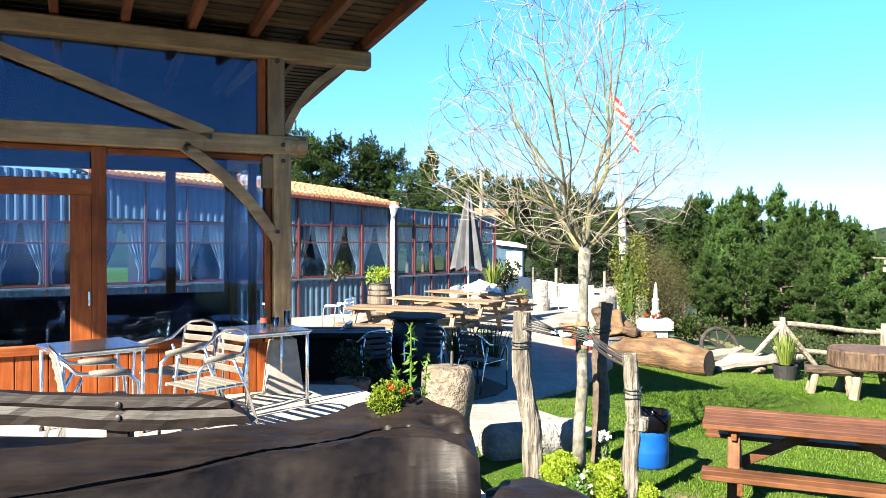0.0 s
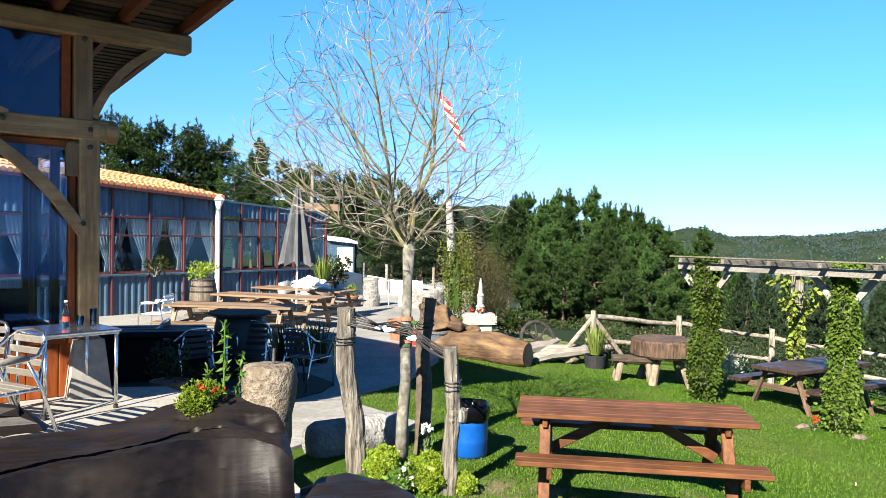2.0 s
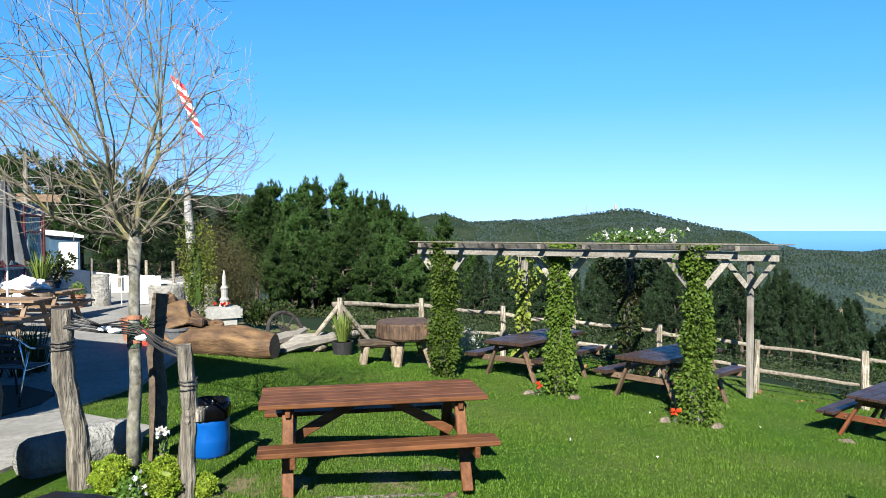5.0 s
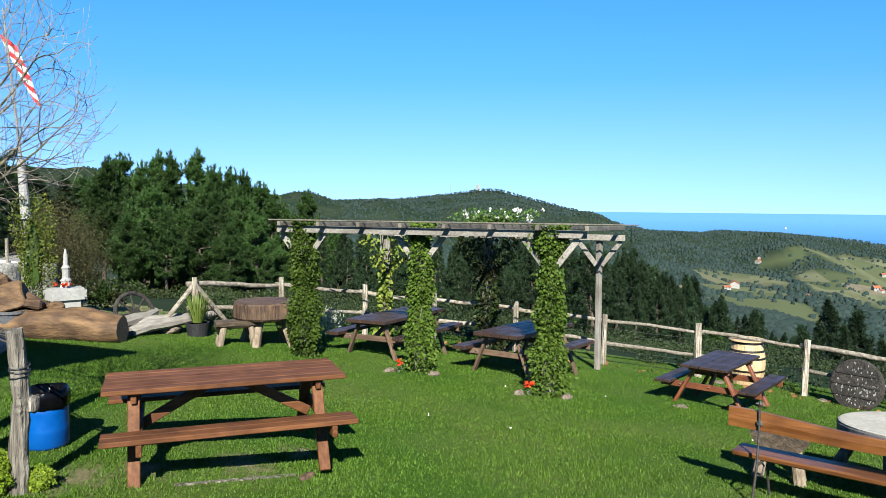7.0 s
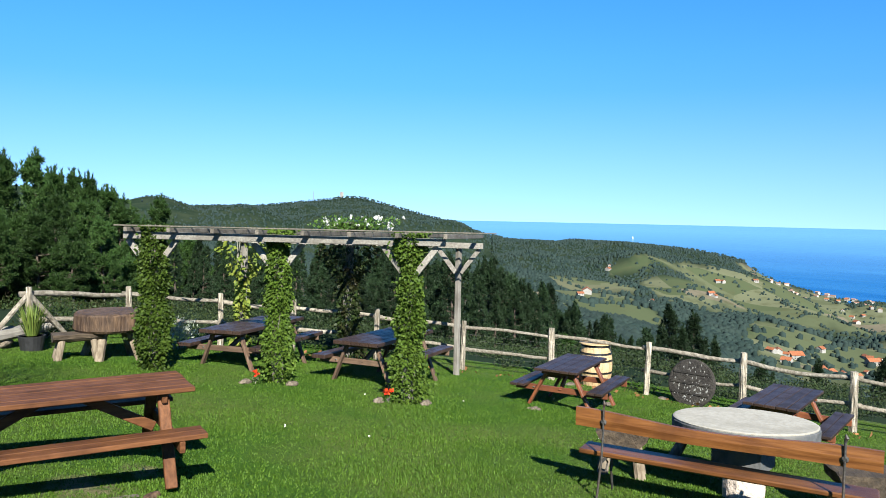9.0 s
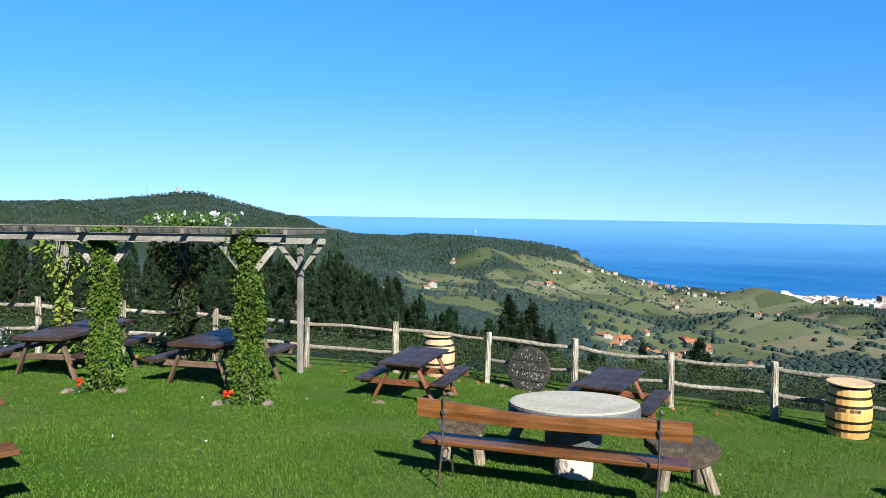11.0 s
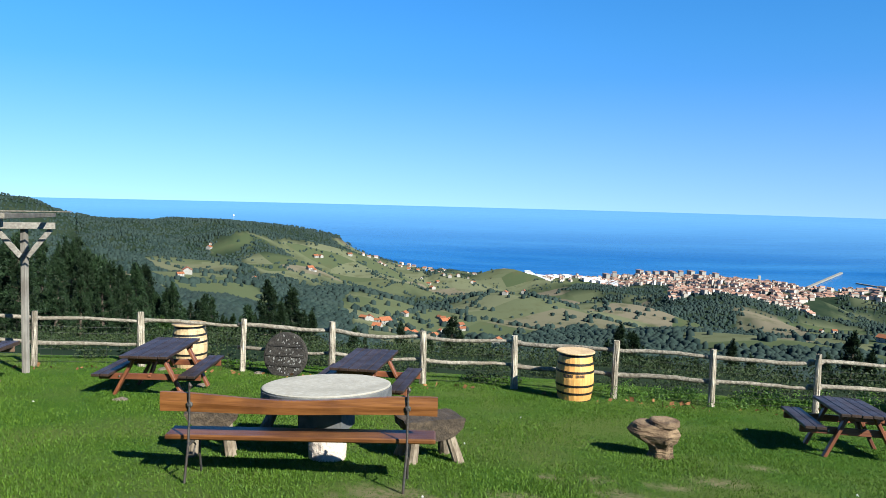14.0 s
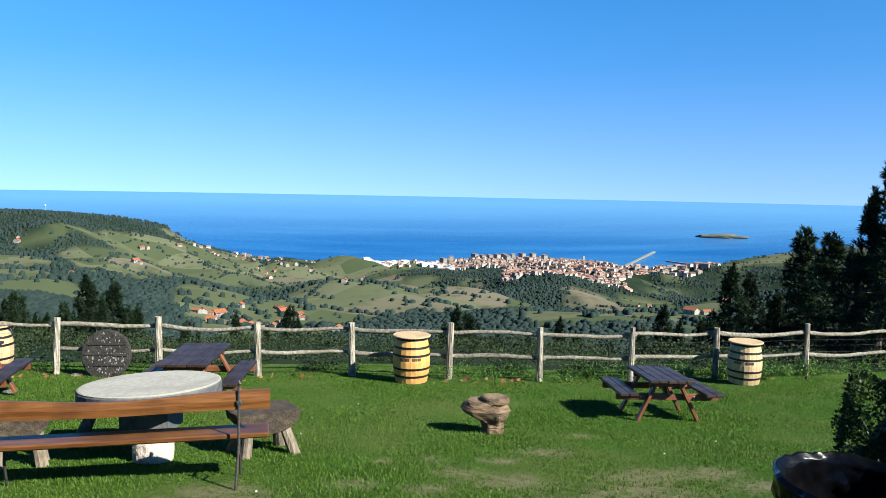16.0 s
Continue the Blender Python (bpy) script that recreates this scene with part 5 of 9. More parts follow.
def slab_table():
    t = thing("slab_table", pose(0, 0, 0.55), "huge dark-stained rough timber slab table", "table")
    far = [(-2.7, 2.88, 0.72), (-1.33, 3.53, 0.72), (-1.04, 3.67, 0.72), (-0.79, 3.76, 0.72), (-0.58, 3.87, 0.735), (-0.45, 3.96, 0.77), (-0.28, 3.96, 0.80), (-0.12, 3.91, 0.815), (-0.01, 3.8, 0.80), (0.09, 3.72, 0.775), (0.14, 3.6, 0.71)]
    crest = [(-2.5, 2.1, 0.72), (-1.18, 2.78, 0.72), (-0.82, 3.09, 0.73), (-0.58, 3.2, 0.73), (-0.4, 3.31, 0.735), (-0.3, 3.38, 0.735), (-0.2, 3.44, 0.735), (-0.1, 3.46, 0.73), (0.0, 3.46, 0.715), (0.11, 3.42, 0.67), (0.17, 3.42, 0.61)]
    bm = B()
    n, last = 220, len(far) - 1
    rows = []
    for k in range(n + 1):
        s = k / n * last
        i = min(int(s), last - 1)
        w = s - i
        f, m = (glide(a, i, w) for a in (far, crest))
        jag = 0.012 * noise.noise(Vector((s * 1.7, 0, 0)))
        row = [(f.x, f.y - 0.02, f.z - 0.4), (f.x, f.y + 0.03, f.z - 0.13), (f.x, f.y + 0.015, f.z - 0.03), (f.x, f.y - 0.01, f.z + jag * 0.4)]
        mid = f.lerp(m, 0.8)
        lip = 0.8 - 0.1 * (mid.x + 0.6) + 0.03 * noise.noise(Vector((mid.x * 4, 0, 9)))
        rift = min(1, max(0, (mid.x + 1.9) * 2)) * min(1, max(0, (-0.14 - mid.x) * 3.5)) * (0.5 + 0.5 * noise.noise(Vector((mid.x * 5, 0, 3))))
        over = [(lip * j / 40, 0.0) for j in range(1, 41)] + [(lip + 0.004, -0.004 * rift), (lip - 0.075 * rift, -0.024 * rift - 0.001), (lip - 0.07 * rift, -0.045 * rift - 0.002), (lip + 0.012, -0.026 * rift - 0.002)]
        over += [(lip + 0.012 + (1 - lip - 0.012) * j / 14, -0.026 * rift * max(0, 1 - j / 8)) for j in range(1, 15)]
        for j, (share, crack) in enumerate(over):
            c = f.lerp(m, share)
            swell = 0.012 * noise.noise(Vector((c.x * 3, c.y * 8, 1))) + 0.004 * noise.noise(Vector((c.x * 9, c.y * 50, 3))) + 0.003 * noise.noise(Vector((c.x * 30, c.y * 30, 5)))
            for gx, gy, gr, gd in ((-0.03, 3.66, 0.07, 0.05), (0.05, 3.58, 0.05, 0.05), (-0.27, 3.55, 0.016, 0.05), (-0.17, 3.58, 0.014, 0.04), (-0.62, 3.5, 0.05, 0.012), (-1.15, 3.05, 0.06, 0.014), (-0.33, 3.74, 0.05, 0.03)):
                swell -= gd * math.exp(-((c.x - gx) ** 2 + ((c.y - gy) * 1.6) ** 2) / gr**2)
            swell += 0.02 * (abs(noise.noise(Vector((c.x * 1.6, c.y * 5, 21)))) - 0.2)
            row.append((c.x, c.y + jag * 0.5 + (0.012 * noise.noise(Vector((c.x * 14, 0, 4))) if j > 55 else 0), c.z + swell + crack))
        end = min(1.0, max(0.0, (last - s) / 1.5))
        for i, (dy, dz) in enumerate(((-0.004, -0.012), (-0.012, -0.035), (-0.03, -0.075), (-0.05, -0.12), (-0.07, -0.17), (-0.09, -0.23), (-0.095, -0.3), (-0.1, -0.38), (-0.09, -0.5), (-0.07, -0.66))):
            g = Vector((m.x - dy * 0.12, m.y + dy * (0.4 + 0.6 * end), m.z + dz))
            d = 0.035 * noise.noise(Vector((g.x * 2.5, dz * 6, 7))) + 0.012 * noise.noise(Vector((g.x * 7, dz * 22, 2))) + 0.006 * noise.noise(Vector((g.x * 22, dz * 22, 4)))
            row.append((g.x, g.y + d * min(1, 0.3 + i * 0.3), max(0.03, g.z + d * 0.4)))
        rows.append([bm.verts.new(v) for v in row])
    for a, c in zip(rows, rows[1:]):
        for k in range(len(a) - 1):
            bm.faces.new((a[k], a[k + 1], c[k + 1], c[k]))
    bm.faces.new(rows[0])
    bm.faces.new(rows[-1][::-1])
    bmesh.ops.recalc_face_normals(bm, faces=bm.faces)
    part("tabletop", bm, BLACK_WOOD["x"], t, smooth=True).data.set_sharp_from_angle(angle=radians(22))
    part("pedestal", box(B(), (-1.6, 2.75, 0.2), (0.5, 0.45, 0.42), (0, 0, 25), bev=0.03), BLACK_WOOD["z"], t)
    part("pedestal", box(B(), (-0.45, 3.3, 0.2), (0.45, 0.45, 0.42), (0, 0, 15), bev=0.03), BLACK_WOOD["z"], t)
    return t


slab_table()


def yard_slab_table():
    """A tarred plank table on heavy block legs, in the shade of the house."""
    t = thing("yard_slab_table", pose(-1.62, 11.55, 0.012, 0, 0, 2), "dark tarred thick-topped table in the shaded yard", "table")
    for k in range(3):
        part("plank", box(B(), (0, -0.28 + 0.28 * k, 0.71), (1.5 - 0.03 * k, 0.272, 0.09), bev=0.02), BLACK_WOOD["x"], t)
    for x in (-0.6, 0.6):
        part("block_leg", box(B(), (x, 0, 0.33), (0.32, 0.7, 0.67), bev=0.02), BLACK_WOOD["z"], t)
    part("front_panel", box(B(), (0, -0.2, 0.33), (1.34, 0.06, 0.66), bev=0.015), BLACK_WOOD["x"], t)


yard_slab_table()


def stump_stool():
    t = thing("stump_stool", pose(0.46, 3.42, 0.4), "dark-stained timber chunk seat by the slab table", "stool")
    side = [(-0.26, 0.12), (-0.15, 0.33), (-0.03, 0.36), (0.12, 0.24), (0.26, 0.06), (0.31, -0.12), (0.24, -0.4), (-0.12, -0.44), (-0.28, -0.2)]
    rim = [Vector(side[k]).lerp(Vector(side[(k + 1) % 9]), j / 6) for k in range(9) for j in range(6)]
    bm, rings = B(), []
    for grow, z in ((0.82, -0.1), (0.9, 0.2), (1.0, 0.45), (1.02, 0.54), (0.97, 0.585), (0.8, 0.6), (0.55, 0.6), (0.25, 0.595)):
        rings.append([bm.verts.new((p.x * grow, p.y * grow, z + 0.025 * noise.noise(Vector((p.x * grow * 4, p.y * grow * 9, z))))) for p in rim])
        for v in rings[-1]:
            v.co.xy *= 1 + 0.07 * noise.noise(v.co * 7)
    for a, c in zip(rings, rings[1:]):
        for k in range(len(rim)):
            bm.faces.new((a[k], a[(k + 1) % len(rim)], c[(k + 1) % len(rim)], c[k]))
    bm.faces.new(rings[-1])
    bm.faces.new(rings[0][::-1])
    part("seat", bm, BLACK_WOOD["x"], t)


stump_stool()


def slab_bench():
    t = thing("slab_bench", pose(-1.95, 4.05, 0.55, 0, 0, -2), "dark-stained plank bench with iron bolts", "bench")
    bm, rnd = B(), random.Random(6)
    rows = []
    for k in range(25):
        x = -0.9 + 1.75 * k / 24
        h = 0.088 + 0.004 * math.sin(k * 0.5) - (0.03 * max(0, (k - 21) / 3))
        z = 0.71 + 0.01 * math.sin(k * 0.3)
        tear = max(0.0, (k - 19) / 5)
        ends = (0.09, 0.07, -0.02, -0.12, -0.04, -0.03, 0.09)
        rows.append([bm.verts.new((x + tear * (e + 0.04 * noise.noise(Vector((j * 2.3, k, 1)))), yy + 0.006 * noise.noise(Vector((k * 0.7, j, 5))), z + q * h + 0.008 * noise.noise(Vector((k * 0.4, j, 2)))))
                     for j, ((yy, q), e) in enumerate(zip(((-0.04, -1), (-0.045, -0.35), (-0.03, 0.15), (-0.045, 0.4), (-0.035, 1), (0.035, 1), (0.04, -1)), ends))])
    for a, c in zip(rows, rows[1:]):
        for k in range(7):
            bm.faces.new((a[k], a[(k + 1) % 7], c[(k + 1) % 7], c[k]))
    bm.faces.new(rows[0])
    bm.faces.new(rows[-1][::-1])
    bmesh.ops.recalc_face_normals(bm, faces=bm.faces)
    part("backrest", bm, BLACK_WOOD["x"], t)
    for z in (0.68, 0.75):
        part("bolt", lathe(B(), [(0.017, 0), (0.016, 0.01), (0.006, 0.016)], 10), IRON, t).matrix_local = pose(0.22, -0.045, z, 90, 0, 0)
    part("seat", box(B(), (0, 0.22, 0.42), (1.8, 0.36, 0.07), bev=0.015), BLACK_WOOD["x"], t)
    for x in (0.2, -0.7):
        part("back_post", box(B(), (x, 0.02, 0.35), (0.13, 0.07, 0.7), bev=0.01), BLACK_WOOD["z"], t)
        part("leg", box(B(), (x, 0.35, 0.2), (0.13, 0.1, 0.4), bev=0.01), BLACK_WOOD["z"], t)


slab_bench()


def plant(name, x, y, z, leaves, mat, label, h, r, seed, size=0.06, group="", up=0.6, low=0.0, narrow=0.55, shape=1.0):
    """A leafy plant: branched stems and a crown of leaves with an uneven outline."""
    rng = np.random.default_rng(seed)
    t = thing(name, pose(x, y, z), label, name.replace("_", " "), group)
    k = 14
    hubs = np.clip(rng.normal(size=(k, 3)), -1.3, 1.3) * [0.36, 0.36, 0.2] * [r, r, h] + [0, 0, low + (h - low) * 0.5]
    hubs[:, 2] = np.clip(hubs[:, 2], low + 0.1 * h, h * 0.9)
    pick = rng.integers(0, k, leaves)
    off = rng.normal(size=(leaves, 3))
    off /= np.linalg.norm(off, axis=1)[:, None]
    c = hubs[pick] + off * (rng.uniform(0.5, 1, (leaves, 1)) ** 0.5) * [r * 0.42 * shape, r * 0.42 * shape, h * 0.26]
    c[:, 2] = np.clip(c[:, 2], 0.01, None)
    child("foliage", leaf_mesh("foliage", c, size, mat, rng, up=up, narrow=narrow, dirs=off * 0.9, spread=0.7), t)
    if h > 0.3 and leaves > 800:
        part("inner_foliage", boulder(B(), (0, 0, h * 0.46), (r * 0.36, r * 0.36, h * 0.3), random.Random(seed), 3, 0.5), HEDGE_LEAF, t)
    bm = B()
    for q in hubs[:9]:
        limb(bm, [(q[0] * 0.1, q[1] * 0.1, 0), (q[0] * 0.5, q[1] * 0.5, q[2] * 0.6), tuple(q)], [0.012, 0.009, 0.004], 5)
    part("stem", bm, TREE_BARK, t)
    return t


def blooms(t, n, r, h, size, mat, seed, low=0.3, name="flower"):
    """Small blossoms on a plant."""
    rng = np.random.default_rng(seed)
    for k in range(n):
        a, d = rng.uniform(0, 6.28), r * rng.uniform(0.3, 1.0)
        c = np.tile([d * math.cos(a), d * math.sin(a), h * rng.uniform(low, 1.05)], (9, 1))
        child(name, leaf_mesh(name, c, size, mat, rng, up=0.3, narrow=0.9), t)


# flowers growing in the hollow of the slab
t = plant("flower_plant", -0.26, 3.82, 1.3, 2600, BUSH_LEAF, "compact yellow-green flowering plant on the slab table", 0.155, 0.135, 31, 0.017)
blooms(t, 5, 0.12, 0.15, 0.024, RED_PETAL, 32)
t = thing("tall_herb", pose(-0.17, 4.0, 1.3), "tall upright leafy herb beside the slab table", "plant")
rng = np.random.default_rng(33)
u = rng.uniform(0.1, 1, 150)
st = rng.integers(0, 3, 150)
base = np.array([[0, 0], [0.05, 0.03], [-0.05, 0.03]])[st]
hh = np.array([0.43, 0.27, 0.2])[st]
c = np.stack([base[:, 0] * (1 + u * 0.8), base[:, 1] * (1 + u), hh * u], -1)
child("foliage", leaf_mesh("foliage", c, 0.045, HERB_LEAF, rng, up=0.5, narrow=0.35), t)
bm = B()
for (bx, by), q in zip(((0, 0), (0.05, 0.03), (-0.05, 0.03)), (0.43, 0.27, 0.2)):
    limb(bm, [(bx, by, -0.2), (bx * 1.8, by * 2, q)], [0.008, 0.003], 5)
part("stem", bm, HERB_LEAF, t)


# ---- stones by the terrace ----
PALE_ROCK = surface("pale_boulder_stone", (0.36, 0.36, 0.35), (0.56, 0.55, 0.53), (0.24, 0.24, 0.22), scale=9, scale3=2.4, rough=0.92, bump=1.0, depth=0.03, vary=0.05)

def rough_stone(name, x, y, z, s, mat, label, seed, rz=0, rough=0.25, flat=None):
    bm = boulder(B(), (0, 0, s[2] * 0.8), s, random.Random(seed), 4, rough)
    if flat:
        for v in bm.verts:
            v.co.z = min(v.co.z, flat + 0.01 * noise.noise(v.co * 5))
    ob = part(name, bm, mat, None, smooth=True)
    ob.matrix_world = pose(x, y, z, 0, 0, rz)
    return tagged(ob, label, "stone")


def stone_roller():
    """An old round stone pillar lying on its side."""
    bm = lathe(B(), [(0.02, -0.56), (0.12, -0.555), (0.18, -0.52), (0.205, -0.45), (0.21, -0.2), (0.2, 0.0), (0.21, 0.3), (0.195, 0.5), (0.14, 0.55), (0.02, 0.56)], 36)
    for v in bm.verts:
        v.co += Vector((v.co.x, v.co.y, 0)) * (0.10 * noise.noise(v.co * 3.1) + 0.05 * noise.noise(v.co * 9)) + Vector((0, 0, 0.03)) * noise.noise(v.co * 6)
    ob = part("stone_roller", bm, PALE_ROCK, None, smooth=True)
    ob.matrix_world = pose(0.93, 7.72, 0.1, 0, 90, 22)
    tagged(ob, "pale round stone pillar lying beside the path", "stone")


stone_roller()


def stone_column():
    t = thing("stone_pedestal", pose(0.05, 6.78, -0.12), "rough tan stone pedestal with an iron pin on top", "stone pedestal")
    rnd = random.Random(7)
    bm = lathe(B(), [(0.17, -0.05), (0.175, 0.3), (0.19, 0.5), (0.2, 0.7), (0.225, 0.85), (0.24, 1.0), (0.238, 1.09), (0.215, 1.14), (0.12, 1.155)], 36)
    for v in bm.verts:
        v.co += Vector((v.co.x, v.co.y, 0)) * (0.16 * noise.noise(v.co * 3.2) + 0.07 * noise.noise(v.co * 11)) + Vector((0, 0, 0.012)) * noise.noise(v.co * 8)
    part("body", bm, TAN_STONE, t, smooth=True)
    part("pin", limb(B(), [(0.03, 0, 1.1), (0.035, 0, 1.29)], [0.016, 0.013], 8), IRON, t)


stone_column()


def pot(x, y, z, r, h, mat, label, plant_mat=None, ph=0.4, pr=0.25, seed=1, leaves=300, size=0.07, narrow=0.4, up=1.0):
    t = thing("potted_plant", pose(x, y, z), label, "potted plant")
    part("pot", lathe(B(), [(r * 0.72, 0), (r * 0.95, h * 0.85), (r * 1.05, h * 0.86), (r * 1.05, h), (r * 0.92, h), (r * 0.88, h * 0.92)], 22), mat, t, smooth=False)
    part("soil", lathe(B(), [(r * 0.9, h * 0.88), (r * 0.88, h * 0.91)], 18), SOIL, t)
    if plant_mat:
        rng = np.random.default_rng(seed)
        d = rng.normal(size=(leaves, 3))
        d /= np.linalg.norm(d, axis=1)[:, None]
        c = d * rng.uniform(0.3, 1, (leaves, 1)) * [pr, pr, ph * 0.5] + [0, 0, h + ph * 0.45]
        child("foliage", leaf_mesh("foliage", c, size, plant_mat, rng, up=up, narrow=narrow, dirs=d * 0.6), t)
    return t


pot(-1.15, 9.6, 0.012, 0.22, 0.36, TERRACOTTA, "terracotta pot with a leafy plant by the terrace step", DARK_LEAF, 0.5, 0.3, 41, 420)
pot(-0.75, 9.9, 0.012, 0.2, 0.2, TERRACOTTA, "wide terracotta bowl with low plants", DARK_LEAF, 0.3, 0.24, 42, 260)
rough_stone("rock", -0.35, 9.6, -0.02, (0.4, 0.24, 0.14), TAN_STONE, "low rounded rock by the terrace step", 9, rz=10)


def reeds(x, y, z, n, h, r, seed, mat, label, cat="plant", pot_r=0.0, base=None):
    """A tuft of long upright blades."""
    rng = np.random.default_rng(seed)
    t = thing("reed_plant", pose(x, y, z), label, cat)
    a, d = rng.uniform(0, 6.28, n), rng.uniform(0, 1, n) ** 0.5
    root = np.stack([r * 0.4 * d * np.cos(a), r * 0.4 * d * np.sin(a), np.zeros(n)], -1)
    tip = root + np.stack([np.cos(a) * r * d, np.sin(a) * r * d, h * rng.uniform(0.6, 1.1, n)], -1)
    mid = (root + tip) / 2 + [0, 0, h * 0.12]
    w = np.stack([-np.sin(a), np.cos(a), 0 * a], -1) * 0.012
    v = np.stack([root - w, root + w, mid + w, mid - w, tip], 1).reshape(-1, 3)
    b0 = np.arange(n)[:, None] * 5
    f = np.concatenate([b0 + [0, 1, 2], b0 + [0, 2, 3], b0 + [3, 2, 4]])
    me = soup("foliage", v, f, mat)
    ob = child("foliage", me, t)
    if pot_r:
        ob.location = (0, 0, base)
        part("pot", lathe(B(), [(pot_r * 0.8, 0), (pot_r, base), (pot_r * 0.9, base), (pot_r * 0.88, base * 0.9)], 20), BLACK_POT, t)
        part("soil", lathe(B(), [(pot_r * 0.9, base * 0.86), (pot_r * 0.88, base * 0.9)], 18), SOIL, t)
    return t


for k, (x, y) in enumerate(((0.25, 12.6), (0.6, 12.5), (0.85, 12.75))):
    reeds(x, y, 0.012, 70, 0.75, 0.35, 50 + k, HEDGE_LEAF, "dark green upright reed plant at the yard's edge")


# ---- bound posts, young tree, bin ----
def bound_post(x, y, pts, r, seed, label, mat=STAKE_WOOD):
    rnd = random.Random(seed)
    bm = B()
    n = 16
    line, rad = [], []
    for k in range(n + 1):
        u = k / n
        i = min(int(u * (len(pts) - 1)), len(pts) - 2)
        w = u * (len(pts) - 1) - i
        a, c = Vector(pts[i]), Vector(pts[i + 1])
        line.append(a.lerp(c, w) + Vector((rnd.uniform(-0.006, 0.006), rnd.uniform(-0.006, 0.006), 0)))
        rad.append(r * (1.12 - 0.14 * u + 0.1 * noise.noise(Vector((u * 4, seed, 0)))))
    limb(bm, line, rad, 12, rough=0.07, rnd=rnd)
    t = thing("wooden_stake", pose(x, y, ground(x, y) - 0.1), label, "stake", "tree stakes")
    part("post", bm, mat, t)
    for k in range(3):
        c, q = line[-4 - k // 2], rad[-4] * 1.12
        ring = [(c.x + q * math.cos(a), c.y + q * math.sin(a), c.z + 0.03 * k + 0.012 * math.sin(a + k)) for a in np.linspace(0, 2 * math.pi, 15)]
        part("wire_loop", limb(B(), ring, 0.006, 5, cap=False), CABLE, t, "dark wire bound round the post")
    if r < 0.07:
        part("knot", boulder(B(), (line[9].x + r * 0.9, line[9].y - 0.02, line[9].z), (0.055, 0.05, 0.08), rnd, 2, 0.5), mat, t, "swollen knot in the wood")
    return t


bound_post(0.83, 6.95, [(0.02, 0, 0), (0.0, 0, 0.55), (-0.1, 0, 1.1), (-0.09, 0, 1.62)], 0.085, 1, "thick gnarled grey stake bound to the young tree")
bound_post(1.56, 7.45, [(0, 0, 0), (0.02, 0, 0.6), (0.0, 0, 1.2), (0.06, 0, 1.68)], 0.075, 2, "dark gnarled stake in the tree's shadow", LOG_END)
bound_post(1.56, 6.24, [(0.0, 0, 0), (0.02, 0, 0.7), (0.04, 0, 0.8), (0.0, 0, 1.36)], 0.062, 3, "short gnarled grey stake with a knot")


def cables():
    rnd = random.Random(12)
    for k in range(6):
        pts = [(0.73 + 0.02 * k, 6.86, 1.36 + 0.02 * k), (1.0, 6.87 - 0.02 * k, 1.31 + 0.016 * k), (1.2, 6.9, 1.27 + 0.02 * k), (1.32, 6.9, 1.24 + 0.02 * k), (1.45, 6.5, 1.16 + 0.016 * k), (1.6, 6.2, 1.08 + 0.018 * k)]
        pts = [(a + rnd.uniform(-0.01, 0.01), c + rnd.uniform(-0.01, 0.01), d + rnd.uniform(-0.012, 0.012)) for a, c, d in pts]
        ob = part("cable", limb(B(), pts, 0.008, 6), CABLE if k % 3 else BLUE_WEAVE, None, smooth=True)
        tagged(ob, "black cable tied between the tree and its stakes", "cable", "cables on the tree")
    for x, y, z in ((1.04, 6.84, 1.34), (1.33, 6.78, 1.24), (1.12, 6.83, 1.31)):
        ob = part("cloth_tie", boulder(B(), (x, y, z), (0.06, 0.03, 0.025), rnd, 2, 0.4), WHITE_PLASTIC, None)
        tagged(ob, "white cloth knot on the cables", "cloth tie")


cables()


